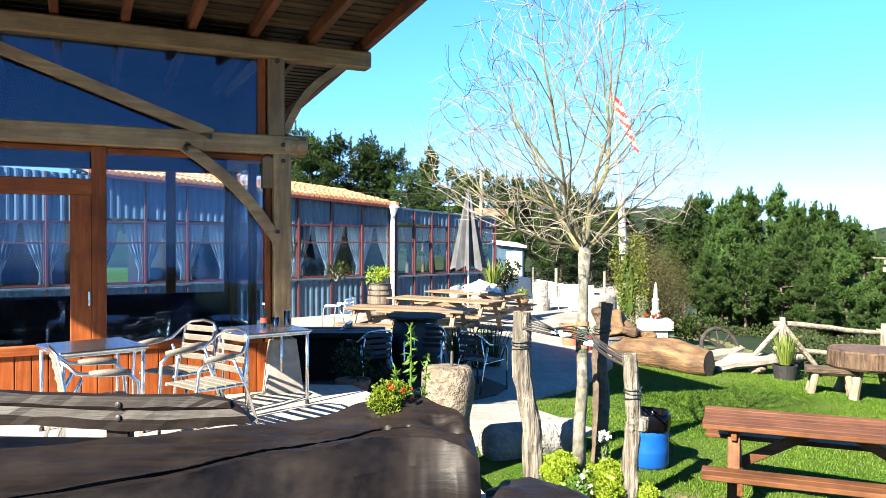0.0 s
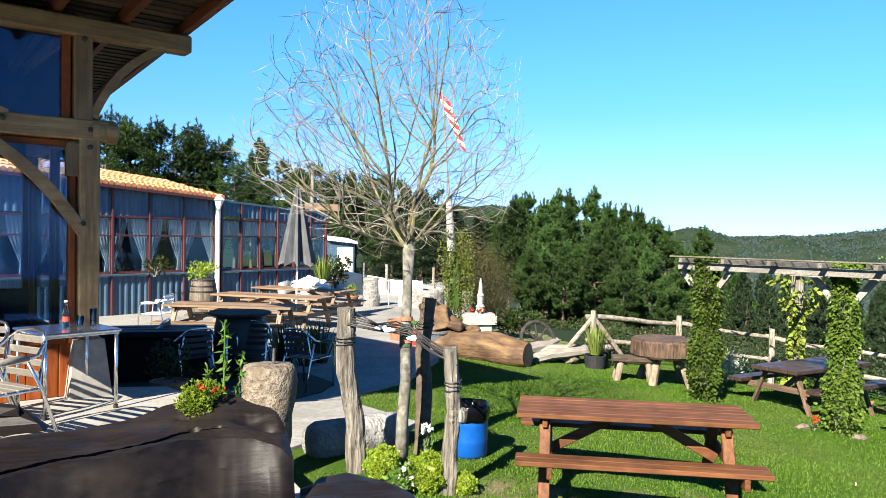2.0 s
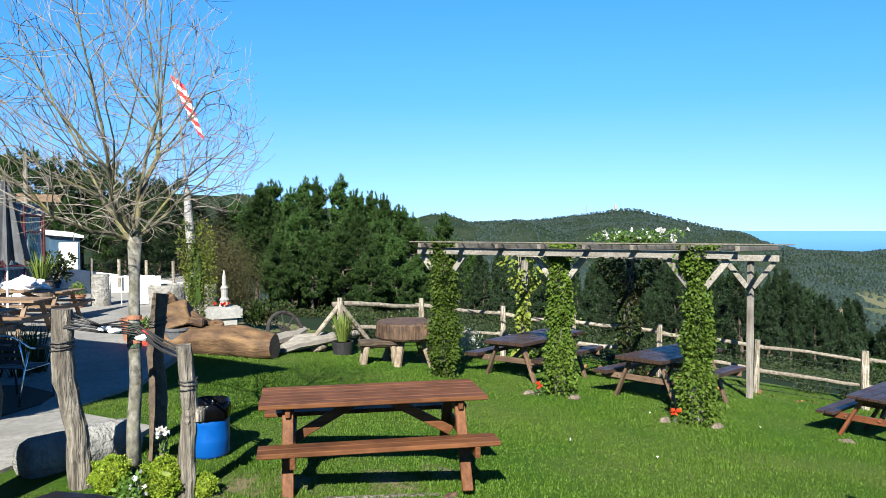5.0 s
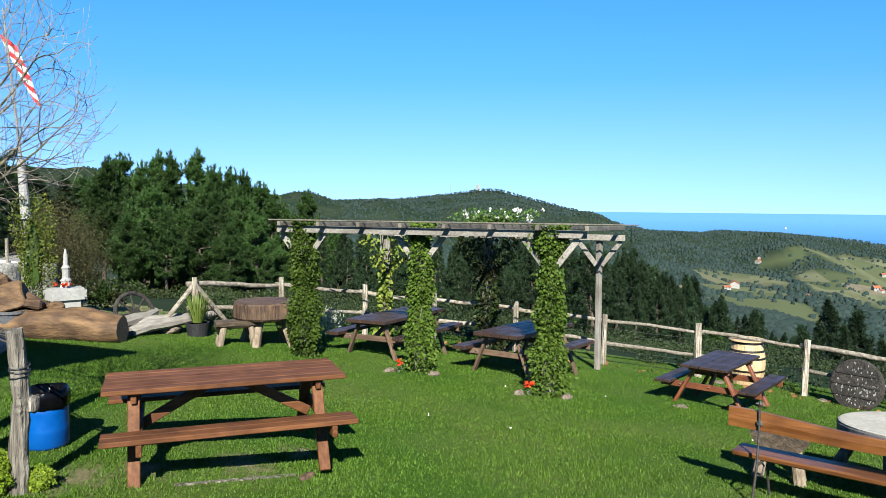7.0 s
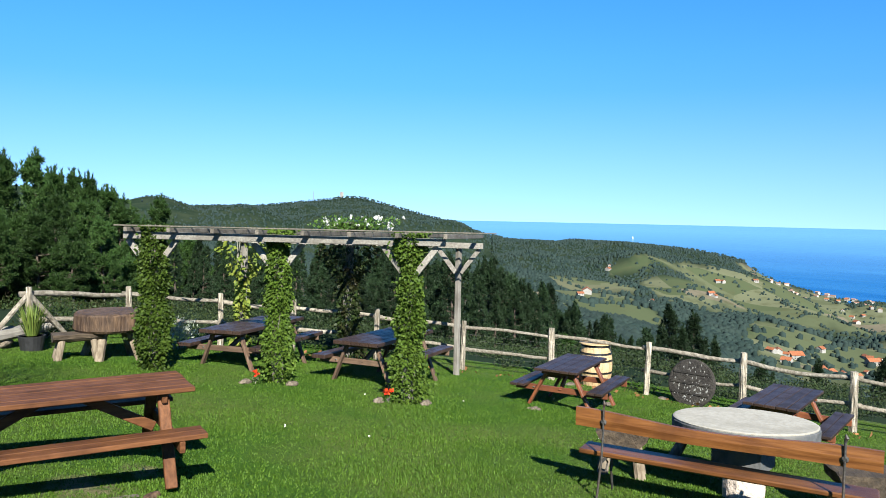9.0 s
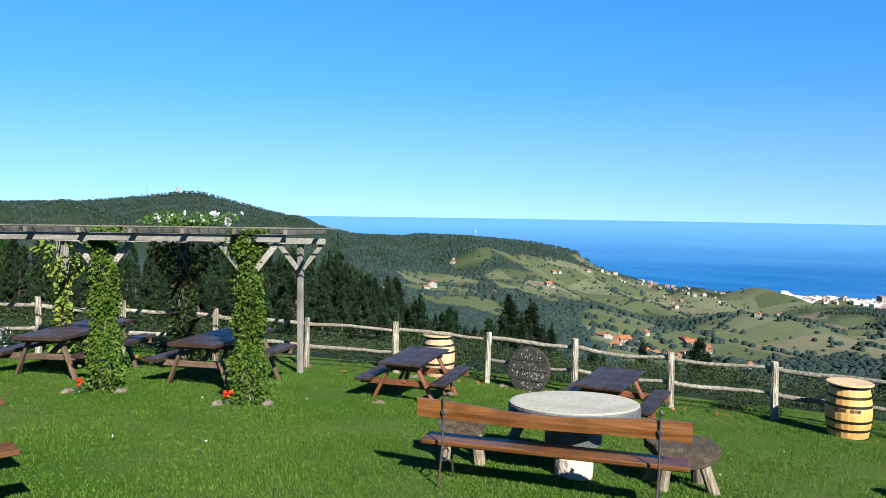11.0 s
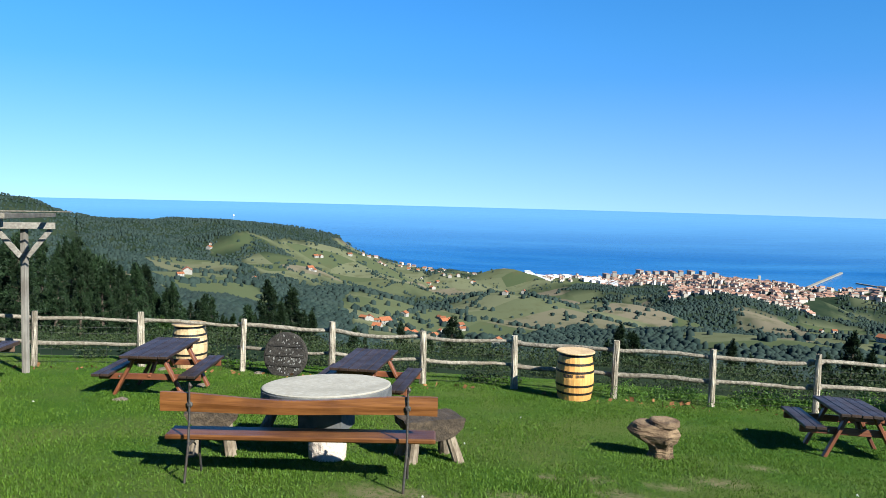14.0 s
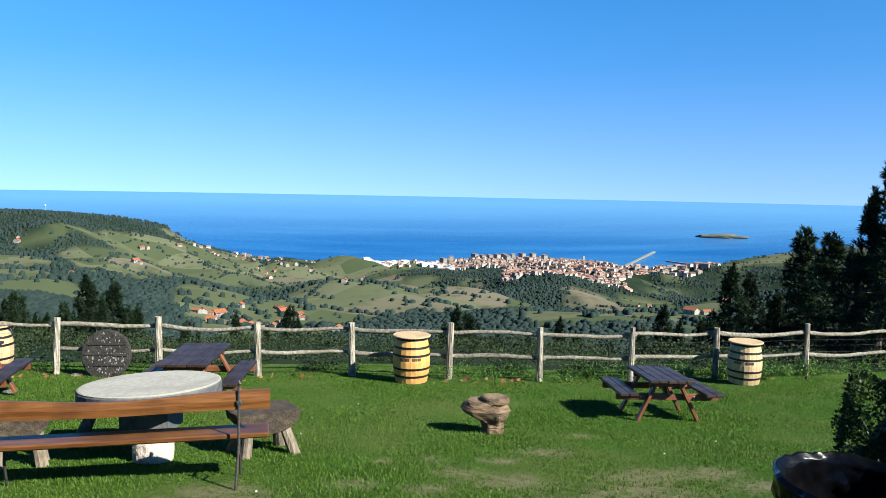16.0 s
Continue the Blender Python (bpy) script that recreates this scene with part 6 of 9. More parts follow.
def young_tree():
    """A bare pollarded tree: trunk, limbs and a wide round head of thin twigs."""
    t = thing("bare_tree", pose(1.285, 7.02, ground(1.31, 7.04) - 0.05), "young leafless tree with pale lichen bark", "tree")
    rnd = random.Random(21)
    trunk = [(0, 0, 0), (0.0, 0, 0.5), (0.03, 0, 0.9), (0.02, 0.0, 1.3), (0.03, 0, 1.8), (0.04, 0, 2.18)]
    part("trunk", limb(B(), trunk, [0.068, 0.056, 0.054, 0.05, 0.047, 0.06], 14, rough=0.04, rnd=rnd), TREE_BARK, t, smooth=True)
    part("webbing", limb(B(), [(0.022, 0, 1.2), (0.02, 0, 1.3), (0.03, 0, 1.42)], [0.058, 0.06, 0.057], 14, rough=0.05, rnd=rnd), STRAP, t, "green webbing tied round the trunk")
    for z in (1.24, 1.33, 1.45):
        part("strap", limb(B(), [(0.024, 0, z), (0.025, 0.0, z + 0.035)], [0.063, 0.062], 14), TERRACOTTA, t, "rust-red strap")
    fork = Vector((0.04, 0, 2.14))
    heavy, fine = B(), B()
    # the head's outline: an egg, broad below, that the twigs fill evenly
    rng = np.random.default_rng(26)
    want = rng.normal(size=(3800, 3))
    want *= (rng.uniform(0.02, 1, len(want)) ** 0.36 / np.linalg.norm(want, axis=1))[:, None]
    lift = want[:, 2]
    wide = 1 - 0.22 * np.clip(lift, 0, 1)
    want = np.stack([want[:, 0] * np.where(want[:, 0] < 0, 1.5, 1.14) * wide - 0.02, want[:, 1] * 1.35 * wide, np.where(lift < 0, 0.85, 1.75) * lift + 2.95], 1)
    want = want[np.hypot(want[:, 0] - 0.04, want[:, 1]) * 0.62 < want[:, 2] - 1.75]
    node, back, way = [Vector(fork)], [-1], [Vector((0, 0, 1))]
    # bearing, rise and length of the main limbs
    for a, e, L in ((186, 20, 0.8), (140, 38, 0.6), (168, 56, 0.7), (80, 66, 0.75), (290, 78, 0.9), (10, 58, 0.65), (350, 30, 0.6), (235, 40, 0.6)):
        a, e, last = radians(a), radians(e), 0
        d = Vector((math.cos(a) * math.cos(e), math.sin(a) * math.cos(e), math.sin(e)))
        for k in range(round(L / 0.06)):
            d = (d + Vector((rnd.gauss(0, 0.12), rnd.gauss(0, 0.12), rnd.gauss(0.02, 0.1)))).normalized()
            node.append(node[last] + d * 0.06)
            back.append(last)
            way.append(d.copy())
            last = len(node) - 1
    here = np.array(node)
    step = np.linalg.norm(want[:, None] - here[None], axis=2)
    near, dist = step.argmin(1), step.min(1)
    live = np.ones(len(want), bool)
    shoots = [0] * len(node)
    for turn in range(70):
        pull = {}
        for i in np.nonzero(live & (dist < 0.9))[0]:
            if shoots[near[i]] > 1:
                live[i] = dist[i] > 0.3
                continue
            g = Vector(want[i]) - node[near[i]]
            pull[near[i]] = pull.get(near[i], Vector()) + g.normalized()
        first = len(node)
        for i, g in pull.items():
            away = Vector((node[i].x + 0.05, node[i].y, 0.6)).normalized()
            d = (g.normalized() * 0.5 + way[i] * 0.85 + away * 0.2 + Vector((rnd.gauss(0, 0.07), rnd.gauss(0, 0.07), 0.06))).normalized()
            shoots[i] += 1
            shoots.append(0)
            node.append(node[i] + d * 0.055)
            back.append(i)
            way.append(d)
        if len(node) == first:
            break
        step = np.linalg.norm(want[:, None] - np.array(node[first:])[None], axis=2)
        closer = step.min(1) < dist
        near[closer] = step.argmin(1)[closer] + first
        dist = np.minimum(dist, step.min(1))
        live &= dist > 0.088
    # every tip ends in a straight whip
    born = [0] * len(node)
    for i in back[1:]:
        born[i] += 1
    for i in [k for k, b in enumerate(born) if b == 0 and k > 60]:
        last, d = i, way[i]
        for k in range(rnd.randint(2, 4)):
            d = (d + Vector((rnd.gauss(0, 0.08), rnd.gauss(0, 0.08), 0.09))).normalized()
            node.append(node[last] + d * 0.06)
            back.append(last)
            way.append(d)
            last = len(node) - 1
    # girth: each limb carries the sum of its shoots
    load, heir = [0.0] * len(node), [-1] * len(node)
    girth = [0.0] * len(node)
    for i in range(len(node) - 1, 0, -1):
        girth[i] = min(0.04, max(load[i], 0.0018**2.25) ** (1 / 2.25))
        up = back[i]
        load[up] += girth[i] ** 2.25
        if heir[up] < 0 or girth[i] > girth[heir[up]]:
            heir[up] = i
    for i in range(1, len(node)):
        if heir[back[i]] == i and back[i] != 0:
            continue
        line, rad, k = [node[back[i]]], [girth[i]], i
        while k >= 0:
            line.append(node[k])
            rad.append(girth[k])
            k = heir[k]
        stout = rad[0] > 0.0075
        limb(heavy if stout else fine, line, rad, 7 if stout else 3, cap=False)
    tagged(part("limb", heavy, LIMB_BARK, t), "lichen-covered main limbs", kind="stuff")
    tagged(part("crown", fine, TWIG, t), "dense head of thin bare twigs", kind="stuff")
    return t


young_tree()


def ball_bush(x, y, r, h, n, seed, mat=BUSH_LEAF, size=0.017, name="box_bush", label="small bright green clipped bush under the tree", group="bushes under the tree"):
    """A clipped rounded bush of tiny leaves."""
    rng = np.random.default_rng(seed)
    t = thing(name, pose(x, y, ground(x, y) - 0.02), label, "bush", group)
    d = rng.normal(size=(n, 3))
    d /= np.linalg.norm(d, axis=1)[:, None]
    lump = 0.94 + 0.13 * np.sin(d[:, 0] * 5 + seed) * np.cos(d[:, 1] * 6 + seed) + 0.12 * np.sin(d[:, 2] * 8 + d[:, 0] * 5) + 0.07 * np.sin(d[:, 1] * 17 + d[:, 0] * 13)
    c = d * (lump * rng.uniform(0.9, 1.0, n))[:, None] * [r, r, h * 0.52] + [0, 0, h * 0.5]
    c[:, 2] = np.clip(c[:, 2], 0.01, None)
    child("foliage", leaf_mesh("foliage", c, size, mat, rng, up=0.3, narrow=0.8, dirs=d * 0.8, spread=0.8), t)
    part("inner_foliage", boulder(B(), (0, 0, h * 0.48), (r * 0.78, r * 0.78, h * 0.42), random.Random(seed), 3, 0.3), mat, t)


ball_bush(1.05, 6.7, 0.16, 0.3, 6500, 61)
ball_bush(1.38, 6.3, 0.175, 0.35, 7500, 62)
ball_bush(1.7, 6.22, 0.1, 0.2, 1800, 63)
t = plant("white_flowers", 1.15, 6.2, ground(1.15, 6.2), 160, HERB_LEAF, "low plant with white flowers under the tree", 0.26, 0.14, 64, 0.05)
blooms(t, 9, 0.12, 0.26, 0.028, WHITE_PETAL, 65)
t = plant("white_flowers", 1.55, 7.2, ground(1.5, 7.1), 90, HERB_LEAF, "low plant with white flowers under the tree", 0.3, 0.08, 66, 0.04)
blooms(t, 6, 0.07, 0.34, 0.04, WHITE_PETAL, 67, low=0.8)


def bin_barrel(x, y, z, label, r=0.19, h=0.5):
    t = thing("rubbish_barrel", pose(x, y, z), label, "bin")
    prof = [(r * 0.93, 0), (r, 0.03), (r, h * 0.3), (r * 1.012, h * 0.33), (r, h * 0.36), (r, h * 0.64), (r * 1.012, h * 0.67), (r, h * 0.7), (r * 0.97, h * 0.96), (r * 0.93, h * 0.96), (r * 0.9, h * 0.5)]
    part("drum", lathe(B(), prof, 28), BLUE_PLASTIC, t, smooth=True)
    bm = lathe(B(), [(r * 1.03, h * 0.74), (r * 1.05, h * 0.78), (r * 1.07, h * 0.82), (r * 1.08, h * 0.86), (r * 1.1, h * 0.9), (r * 1.09, h * 0.97), (r * 1.06, h * 1.04), (r * 0.99, h * 1.08), (r * 0.9, h * 1.04), (r * 0.8, h * 0.92), (r * 0.7, h * 0.8)], 72)
    for v in bm.verts:
        a, q = math.atan2(v.co.y, v.co.x), v.co.z / h
        fold = 0.5 * noise.noise(Vector((math.cos(a) * 4, math.sin(a) * 4, q * 1.2))) + 0.35 * math.sin(13 * a + 3 * q + 2 * math.sin(2 * a)) * noise.noise(Vector((math.cos(a) * 2, math.sin(a) * 2, 5)))
        v.co += Vector((v.co.x, v.co.y, 0)).normalized() * 0.022 * fold + Vector((0, 0, 0.016 * noise.noise(Vector((math.cos(a) * 2, math.sin(a) * 2, 9)))))
    part("bag", bm, BLACK_BAG, t, "black bin bag folded over the rim", smooth=True)
    return t


bin_barrel(2.04, 7.38, ground(2.04, 7.38), "blue plastic drum bin with a black bag")


# ---- logs, stones and seats along the lawn's far edge ----
def fallen_log():
    t = thing("fallen_log", pose(4.65, 13.05, ground(4.65, 13.05), 0, 0, 138), "great barkless log lying on the grass", "log")
    rnd = random.Random(15)
    bm = B()
    n, seg = 22, 22
    rings = []
    for k in range(n + 1):
        u = k / n
        x = u * 2.1
        r = 0.225 + 0.03 * math.sin(u * 5) + 0.12 * u
        ring = []
        for s in range(seg):
            g = 2 * math.pi * s / seg
            rr = r * (1 + 0.2 * noise.noise(Vector((x * 1.5, math.cos(g) * 1.3, math.sin(g) * 1.3))) + 0.05 * noise.noise(Vector((x * 5, math.cos(g) * 5, math.sin(g) * 5))))
            ring.append(bm.verts.new((x, rr * math.cos(g) * 1.05, max(0.0, r * 0.97 + rr * math.sin(g)))))
        rings.append(ring)
    for a, c in zip(rings, rings[1:]):
        for s in range(seg):
            bm.faces.new((a[s], a[(s + 1) % seg], c[(s + 1) % seg], c[s]))
    bm.faces.new(rings[-1])
    log, bm = bm, B()
    bm.faces.new([bm.verts.new((v.co.x - 0.002, v.co.y, v.co.z)) for v in rings[0]])
    bmesh.ops.recalc_face_normals(bm, faces=bm.faces)
    part("cut_end", bm, LOG_END, t, "dark sawn end")
    part("trunk", log, LOG_BARK, t, smooth=True)
    for c, d, turn in (((1.9, 0.0, 0.74), (0.5, 0.44, 0.46), (12, 18, 20)), ((2.1, 0.05, 1.0), (0.32, 0.3, 0.22), (-10, 25, 40)), ((1.48, 0.06, 0.66), (0.3, 0.26, 0.14), (8, -6, 10))):
        bm = box(B(), c, d, turn, bev=0.03)
        bmesh.ops.subdivide_edges(bm, edges=bm.edges[:], cuts=2, use_grid_fill=True)
        for v in bm.verts:
            v.co += Vector((noise.noise(v.co * 5), noise.noise(v.co * 5 + Vector((9, 0, 0))), noise.noise(v.co * 5 + Vector((0, 9, 0))))) * 0.05
        part("stump_fork", bm, LOG_BARK, t)
    part("broken_branch", limb(B(), [(1.4, -0.1, 0.55), (1.65, -0.15, 0.68), (1.9, -0.1, 0.8), (2.1, 0, 1.02)], [0.12, 0.13, 0.15, 0.14], 9, rough=0.15, rnd=rnd), LOG_BARK, t)
    part("knot", boulder(B(), (1.2, -0.1, 0.6), (0.16, 0.12, 0.08), rnd, 2, 0.5), LOG_BARK, t)
    return t


fallen_log()


def fountain():
    t = thing("stone_fountain", pose(5.05, 17.8, -0.6), "white carved stone basin with a pointed finial", "fountain")
    part("basin", slab(B(), [(-0.36, -0.26), (0.36, -0.26), (0.42, 0.26), (-0.4, 0.26)], 0.62, 0.88, bev=0.05), WHITE_STONE, t)
    part("foot", slab(B(), [(-0.22, -0.2), (0.24, -0.2), (0.24, 0.2), (-0.22, 0.2)], -0.1, 0.66), WHITE_STONE, t)
    part("finial", lathe(B(), [(0.13, 0.88), (0.1, 1.0), (0.12, 1.04), (0.075, 1.1), (0.08, 1.28), (0.095, 1.32), (0.055, 1.38), (0.045, 1.58), (0.015, 1.74)], 10), WHITE_STONE, t)
    blooms(t, 7, 0.28, 0.98, 0.06, RED_PETAL, 71, low=0.93)
    return t


fountain()


def round_table():
    x, y = 6.95, 12.25
    t = thing("round_log_table", pose(x, y, ground(x, y)), "thick round tree-slice table on rough legs", "table")
    rnd = random.Random(16)
    part("tabletop", lathe(B(), [(0.56, 0.5), (0.6, 0.54), (0.6, 0.78), (0.57, 0.81)], 34, rough=0.025, rnd=rnd), CHUNK_WOOD, t)
    part("top_grain", lathe(B(), [(0.56, 0.812), (0.5, 0.816)], 30), CHUNK_WOOD, t)
    for a in (0.4, 2.2, 3.8, 5.3):
        part("leg", beam(B(), (0.52 * math.cos(a), 0.52 * math.sin(a), -0.05), (0.3 * math.cos(a), 0.3 * math.sin(a), 0.52), 0.13, 0.1, 0.015), PEELED_LEG, t)


round_table()


def log_stool(x, y, rz, L, label, H=0.45, half=True, legs=((-1, -1), (-1, 1), (1, -1), (1, 1)), spread=0.16, R=0.2):
    """A half-log seat on splayed round legs; x along the log."""
    t = thing("log_stool", pose(x, y, ground(x, y), 0, 0, rz), label, "stool", "log stools")
    rnd = random.Random(int(x * 31))
    bm = B()
    seg, rings = 14, []
    for k in range(9):
        u = k / 8
        ring = []
        for s in range(seg):
            g = 2 * math.pi * s / seg
            r = R * (1 + 0.1 * noise.noise(Vector((u * 3 + x, math.cos(g), math.sin(g)))))
            ring.append(bm.verts.new((-L / 2 + L * u, r * math.cos(g), min(H, H - 0.01 + r * 0.66 * math.sin(g)))))
        rings.append(ring)
    for a, c in zip(rings, rings[1:]):
        for s in range(seg):
            bm.faces.new((a[s], a[(s + 1) % seg], c[(s + 1) % seg], c[s]))
    bm.faces.new(rings[0][::-1])
    bm.faces.new(rings[-1])
    part("seat", bm, STOOL_WOOD, t)
    for sx, sy in legs:
        part("leg", limb(B(), [(sx * (L / 2 - 0.1 + spread), sy * (R * 0.5 + spread * 0.9), -0.05), (sx * (L / 2 - 0.14), sy * R * 0.5, H - 0.1)], [0.065, 0.055], 9, rough=0.08, rnd=rnd), PEELED_LEG, t)


log_stool(6.35, 12.25, -20, 0.75, "half-log stool beside the round table", spread=0.05)

# heap of old timber, stones and a wheel by the fence's end
rnd = random.Random(23)
for k in range(9):
    x, y = 5.0 + rnd.uniform(-0.3, 0.9), 14.2 + rnd.uniform(-0.5, 0.35)
    s = rnd.uniform(0.12, 0.22)
    rough_stone("field_stone", x, y, ground(x, y) - 0.03, (s * 1.7, s, s * 0.6), (TAN_STONE, STONE)[k % 2], "flat field stone in a low heap by the fence", 80 + k, rz=rnd.uniform(0, 180))
for k, (x, y, L, rz) in enumerate(((5.7, 13.75, 1.5, 12), (6.0, 14.15, 1.7, -8), (5.3, 14.3, 1.2, 30))):
    ob = part("old_timber", limb(B(), [(-L / 2, 0, 0.14), (-L / 4, 0.03, 0.2), (0, 0, 0.22), (L / 4, -0.02, 0.24), (L / 2, 0, 0.3)], [0.1, 0.12, 0.11, 0.1, 0.07], 9, rough=0.15, rnd=rnd), GREY_WOOD["x"])
    ob.matrix_world = pose(x, y, ground(x, y), 0, 0, rz)
    tagged(ob, "grey weathered timber lying by the fence", "timber", "old timbers")


def cart_wheel():
    t = thing("cart_wheel", pose(5.35, 14.45, ground(5.35, 14.45) + 0.32, 70, 0, 15), "old dark wooden cart wheel leaning in the heap", "wheel")
    bm = B()
    limb(bm, [(0.4 * math.cos(a), 0.4 * math.sin(a), 0) for a in np.linspace(0, 2 * math.pi, 33)], 0.04, 8, cap=False)
    part("rim", bm, DISC_WOOD, t)
    part("hub", limb(B(), [(0, 0, -0.08), (0, 0, 0.08)], 0.08, 12), DISC_WOOD, t)
    for k in range(8):
        a = k * math.pi / 4
        part("spoke", limb(B(), [(0.05 * math.cos(a), 0.05 * math.sin(a), 0), (0.39 * math.cos(a), 0.39 * math.sin(a), 0)], 0.02, 6), DISC_WOOD, t)


cart_wheel()
reeds(6.15, 13.45, ground(6.15, 13.45), 90, 0.55, 0.26, 91, REED_LEAF, "spiky green plant in a black pot by the fence", "potted plant", 0.22, 0.26)
for p, q in (((5.75, 13.95), (6.3, 13.9)), ((6.3, 13.9), (6.95, 13.9))):
    a, c = ground(*p), ground(*q)
    ob = part("fence_brace", limb(B(), [(*p, a + (0.25 if p[0] < 6 else 0.95)), (*q, c + (0.95 if p[0] < 6 else 0.2))], 0.045, 8), RAIL_WOOD)
    tagged(ob, "slanting bare wood brace of the fence", "fence brace")
plant("silver_bush", 8.75, 13.0, ground(8.75, 13.0), 700, SILVER_LEAF, "silvery lavender bush by the fence", 0.6, 0.42, 92, 0.07, up=1.2, narrow=0.3)


# ---- stone table, bench and seats on the lawn ----
def stone_table():
    x, y = 8.2, 2.05
    t = thing("millstone_table", pose(x, y, ground(x, y) + 0.02, -2.2, 3.5, 0), "round millstone table on a stone pillar", "table")
    rnd = random.Random(5)
    part("pillar", lathe(B(), [(0.2, -0.1), (0.21, 0.1), (0.2, 0.32), (0.22, 0.34)], 22, rough=0.02, rnd=rnd), PINK_STONE, t)
    part("capital", slab(B(), [(-0.28, -0.24), (0.28, -0.24), (0.28, 0.24), (-0.28, 0.24)], 0.3, 0.6, bev=0.02), STONE_DARK, t)
    part("lower_plate", lathe(B(), [(0.52, 0.58), (0.6, 0.62), (0.6, 0.66)], 40, rough=0.03, rnd=rnd), MILL_STONE, t)
    part("rim", lathe(B(), [(0.70, 0.652), (0.715, 0.66), (0.715, 0.765), (0.705, 0.775)], 48, rough=0.008, rnd=rnd), STONE_DARK, t)
    part("tabletop", lathe(B(), [(0.70, 0.766), (0.705, 0.785), (0.69, 0.792)], 48), MILL_STONE, t)


stone_table()


def iron_bench():
    x, y = 7.03, 1.98
    t = thing("plank_bench", pose(x, y, ground(x, y), 0, 0, along(171)), "orange-brown plank bench on wrought-iron stands", "bench")
    bm, rows = B(), []
    for k in range(25):
        u = k / 24
        xx = -1.3 + 2.6 * u
        lift = 0.02 * math.cos(u * 6.28 * 1.1)
        h = 0.078 + 0.012 * math.cos(u * 6.28)
        rows.append([bm.verts.new((xx, yy, 0.77 + lift + s * h)) for yy, s in ((-0.02, -1), (-0.028, 0), (-0.02, 1), (0.02, 1), (0.028, 0), (0.02, -1))])
    for a, c in zip(rows, rows[1:]):
        for k in range(6):
            bm.faces.new((a[k], a[(k + 1) % 6], c[(k + 1) % 6], c[k]))
    bm.faces.new(rows[0])
    bm.faces.new(rows[-1][::-1])
    bmesh.ops.recalc_face_normals(bm, faces=bm.faces)
    part("backrest", bm, BENCH_WOOD["x"], t)
    part("seat", box(B(), (0, 0.2, 0.425), (2.58, 0.3, 0.05), bev=0.012), BENCH_WOOD["x"], t)
    for sx in (-1.02, 1.02):
        s = part("stand", limb(B(), [(sx - 0.03, -0.12, -0.05), (sx, -0.07, 0.4), (sx, -0.04, 0.65), (sx, -0.04, 0.93)], [0.013, 0.012, 0.011, 0.01], 8), IRON, t)
        part("finial", limb(B(), [(sx, -0.04, 0.92), (sx + 0.01, -0.04, 0.95), (sx, -0.04, 0.98)], [0.012, 0.02, 0.006], 8), IRON, s)
        part("bolt", boulder(B(), (sx, -0.035, 0.77), (0.035, 0.02, 0.035), random.Random(3), 1, 0.1), IRON, s)
        part("front_leg", limb(B(), [(sx, 0.36, -0.05), (sx, 0.28, 0.2), (sx, 0.3, 0.41)], 0.013, 8), IRON, t)
        part("seat_bar", limb(B(), [(sx, -0.06, 0.39), (sx, 0.34, 0.39)], 0.013, 8), IRON, t)
        part("scroll", limb(B(), [(sx, -0.06, 0.3), (sx, 0.08, 0.25), (sx, 0.15, 0.33), (sx, 0.08, 0.38)], 0.009, 6), IRON, t)


iron_bench()


log_stool(7.95, 3.28, along(67), 0.36, "rough half-log stool beside the millstone table", H=0.5, spread=0.08, R=0.28)
log_stool(8.58, 0.98, along(60), 0.42, "half-log stool with splayed legs beside the millstone table", H=0.5, spread=0.13, R=0.35)
log_stool(9.05, 2.75, 100, 0.7, "half-log stool behind the millstone table", H=0.47)


def carved_stump():
    x, y = 9.75, -1.75
    t = thing("carved_stump", pose(x, y, ground(x, y) - 0.02, 0, 0, -8), "weathered carved stump with a flared head", "stump")
    bm = lathe(B(), [(0.22, -0.05), (0.19, 0.05), (0.17, 0.12), (0.18, 0.19), (0.24, 0.25), (0.28, 0.3), (0.29, 0.35), (0.26, 0.4), (0.22, 0.44), (0.19, 0.46)], 44, scale=(0.9, 0.9))
    for v in bm.verts:
        a = math.atan2(v.co.y, v.co.x)
        k = 0.10 * noise.noise(Vector((v.co.x * 5, v.co.y * 5, v.co.z * 16))) + 0.07 * math.sin(a * 7 + v.co.z * 6) * min(1, max(0, (0.5 - v.co.z) * 4))
        v.co += Vector((v.co.x, v.co.y, 0)) * k
        head = max(0, min(1, (v.co.z - 0.18) / 0.14))
        v.co.y += 0.14 * head * (1.3 if v.co.y > 0 else 0.1)
        v.co.z += 0.05 * head * max(0, v.co.y)
    part("trunk", bm, STUMP_WOOD, t)
    cap = lathe(B(), [(0.19, 0.445), (0.205, 0.455), (0.2, 0.51), (0.18, 0.525)], 30, scale=(0.95, 1.0))
    for v in cap.verts:
        v.co += Vector((v.co.x, v.co.y, 0)) * 0.14 * noise.noise(v.co * 6) + Vector((0, -0.03, 0.012 * noise.noise(v.co * 9)))
    part("flat_top", cap, STUMP_WOOD, t, "flat sawn top")
    t.scale = (0.9, 0.9, 0.95)


carved_stump()


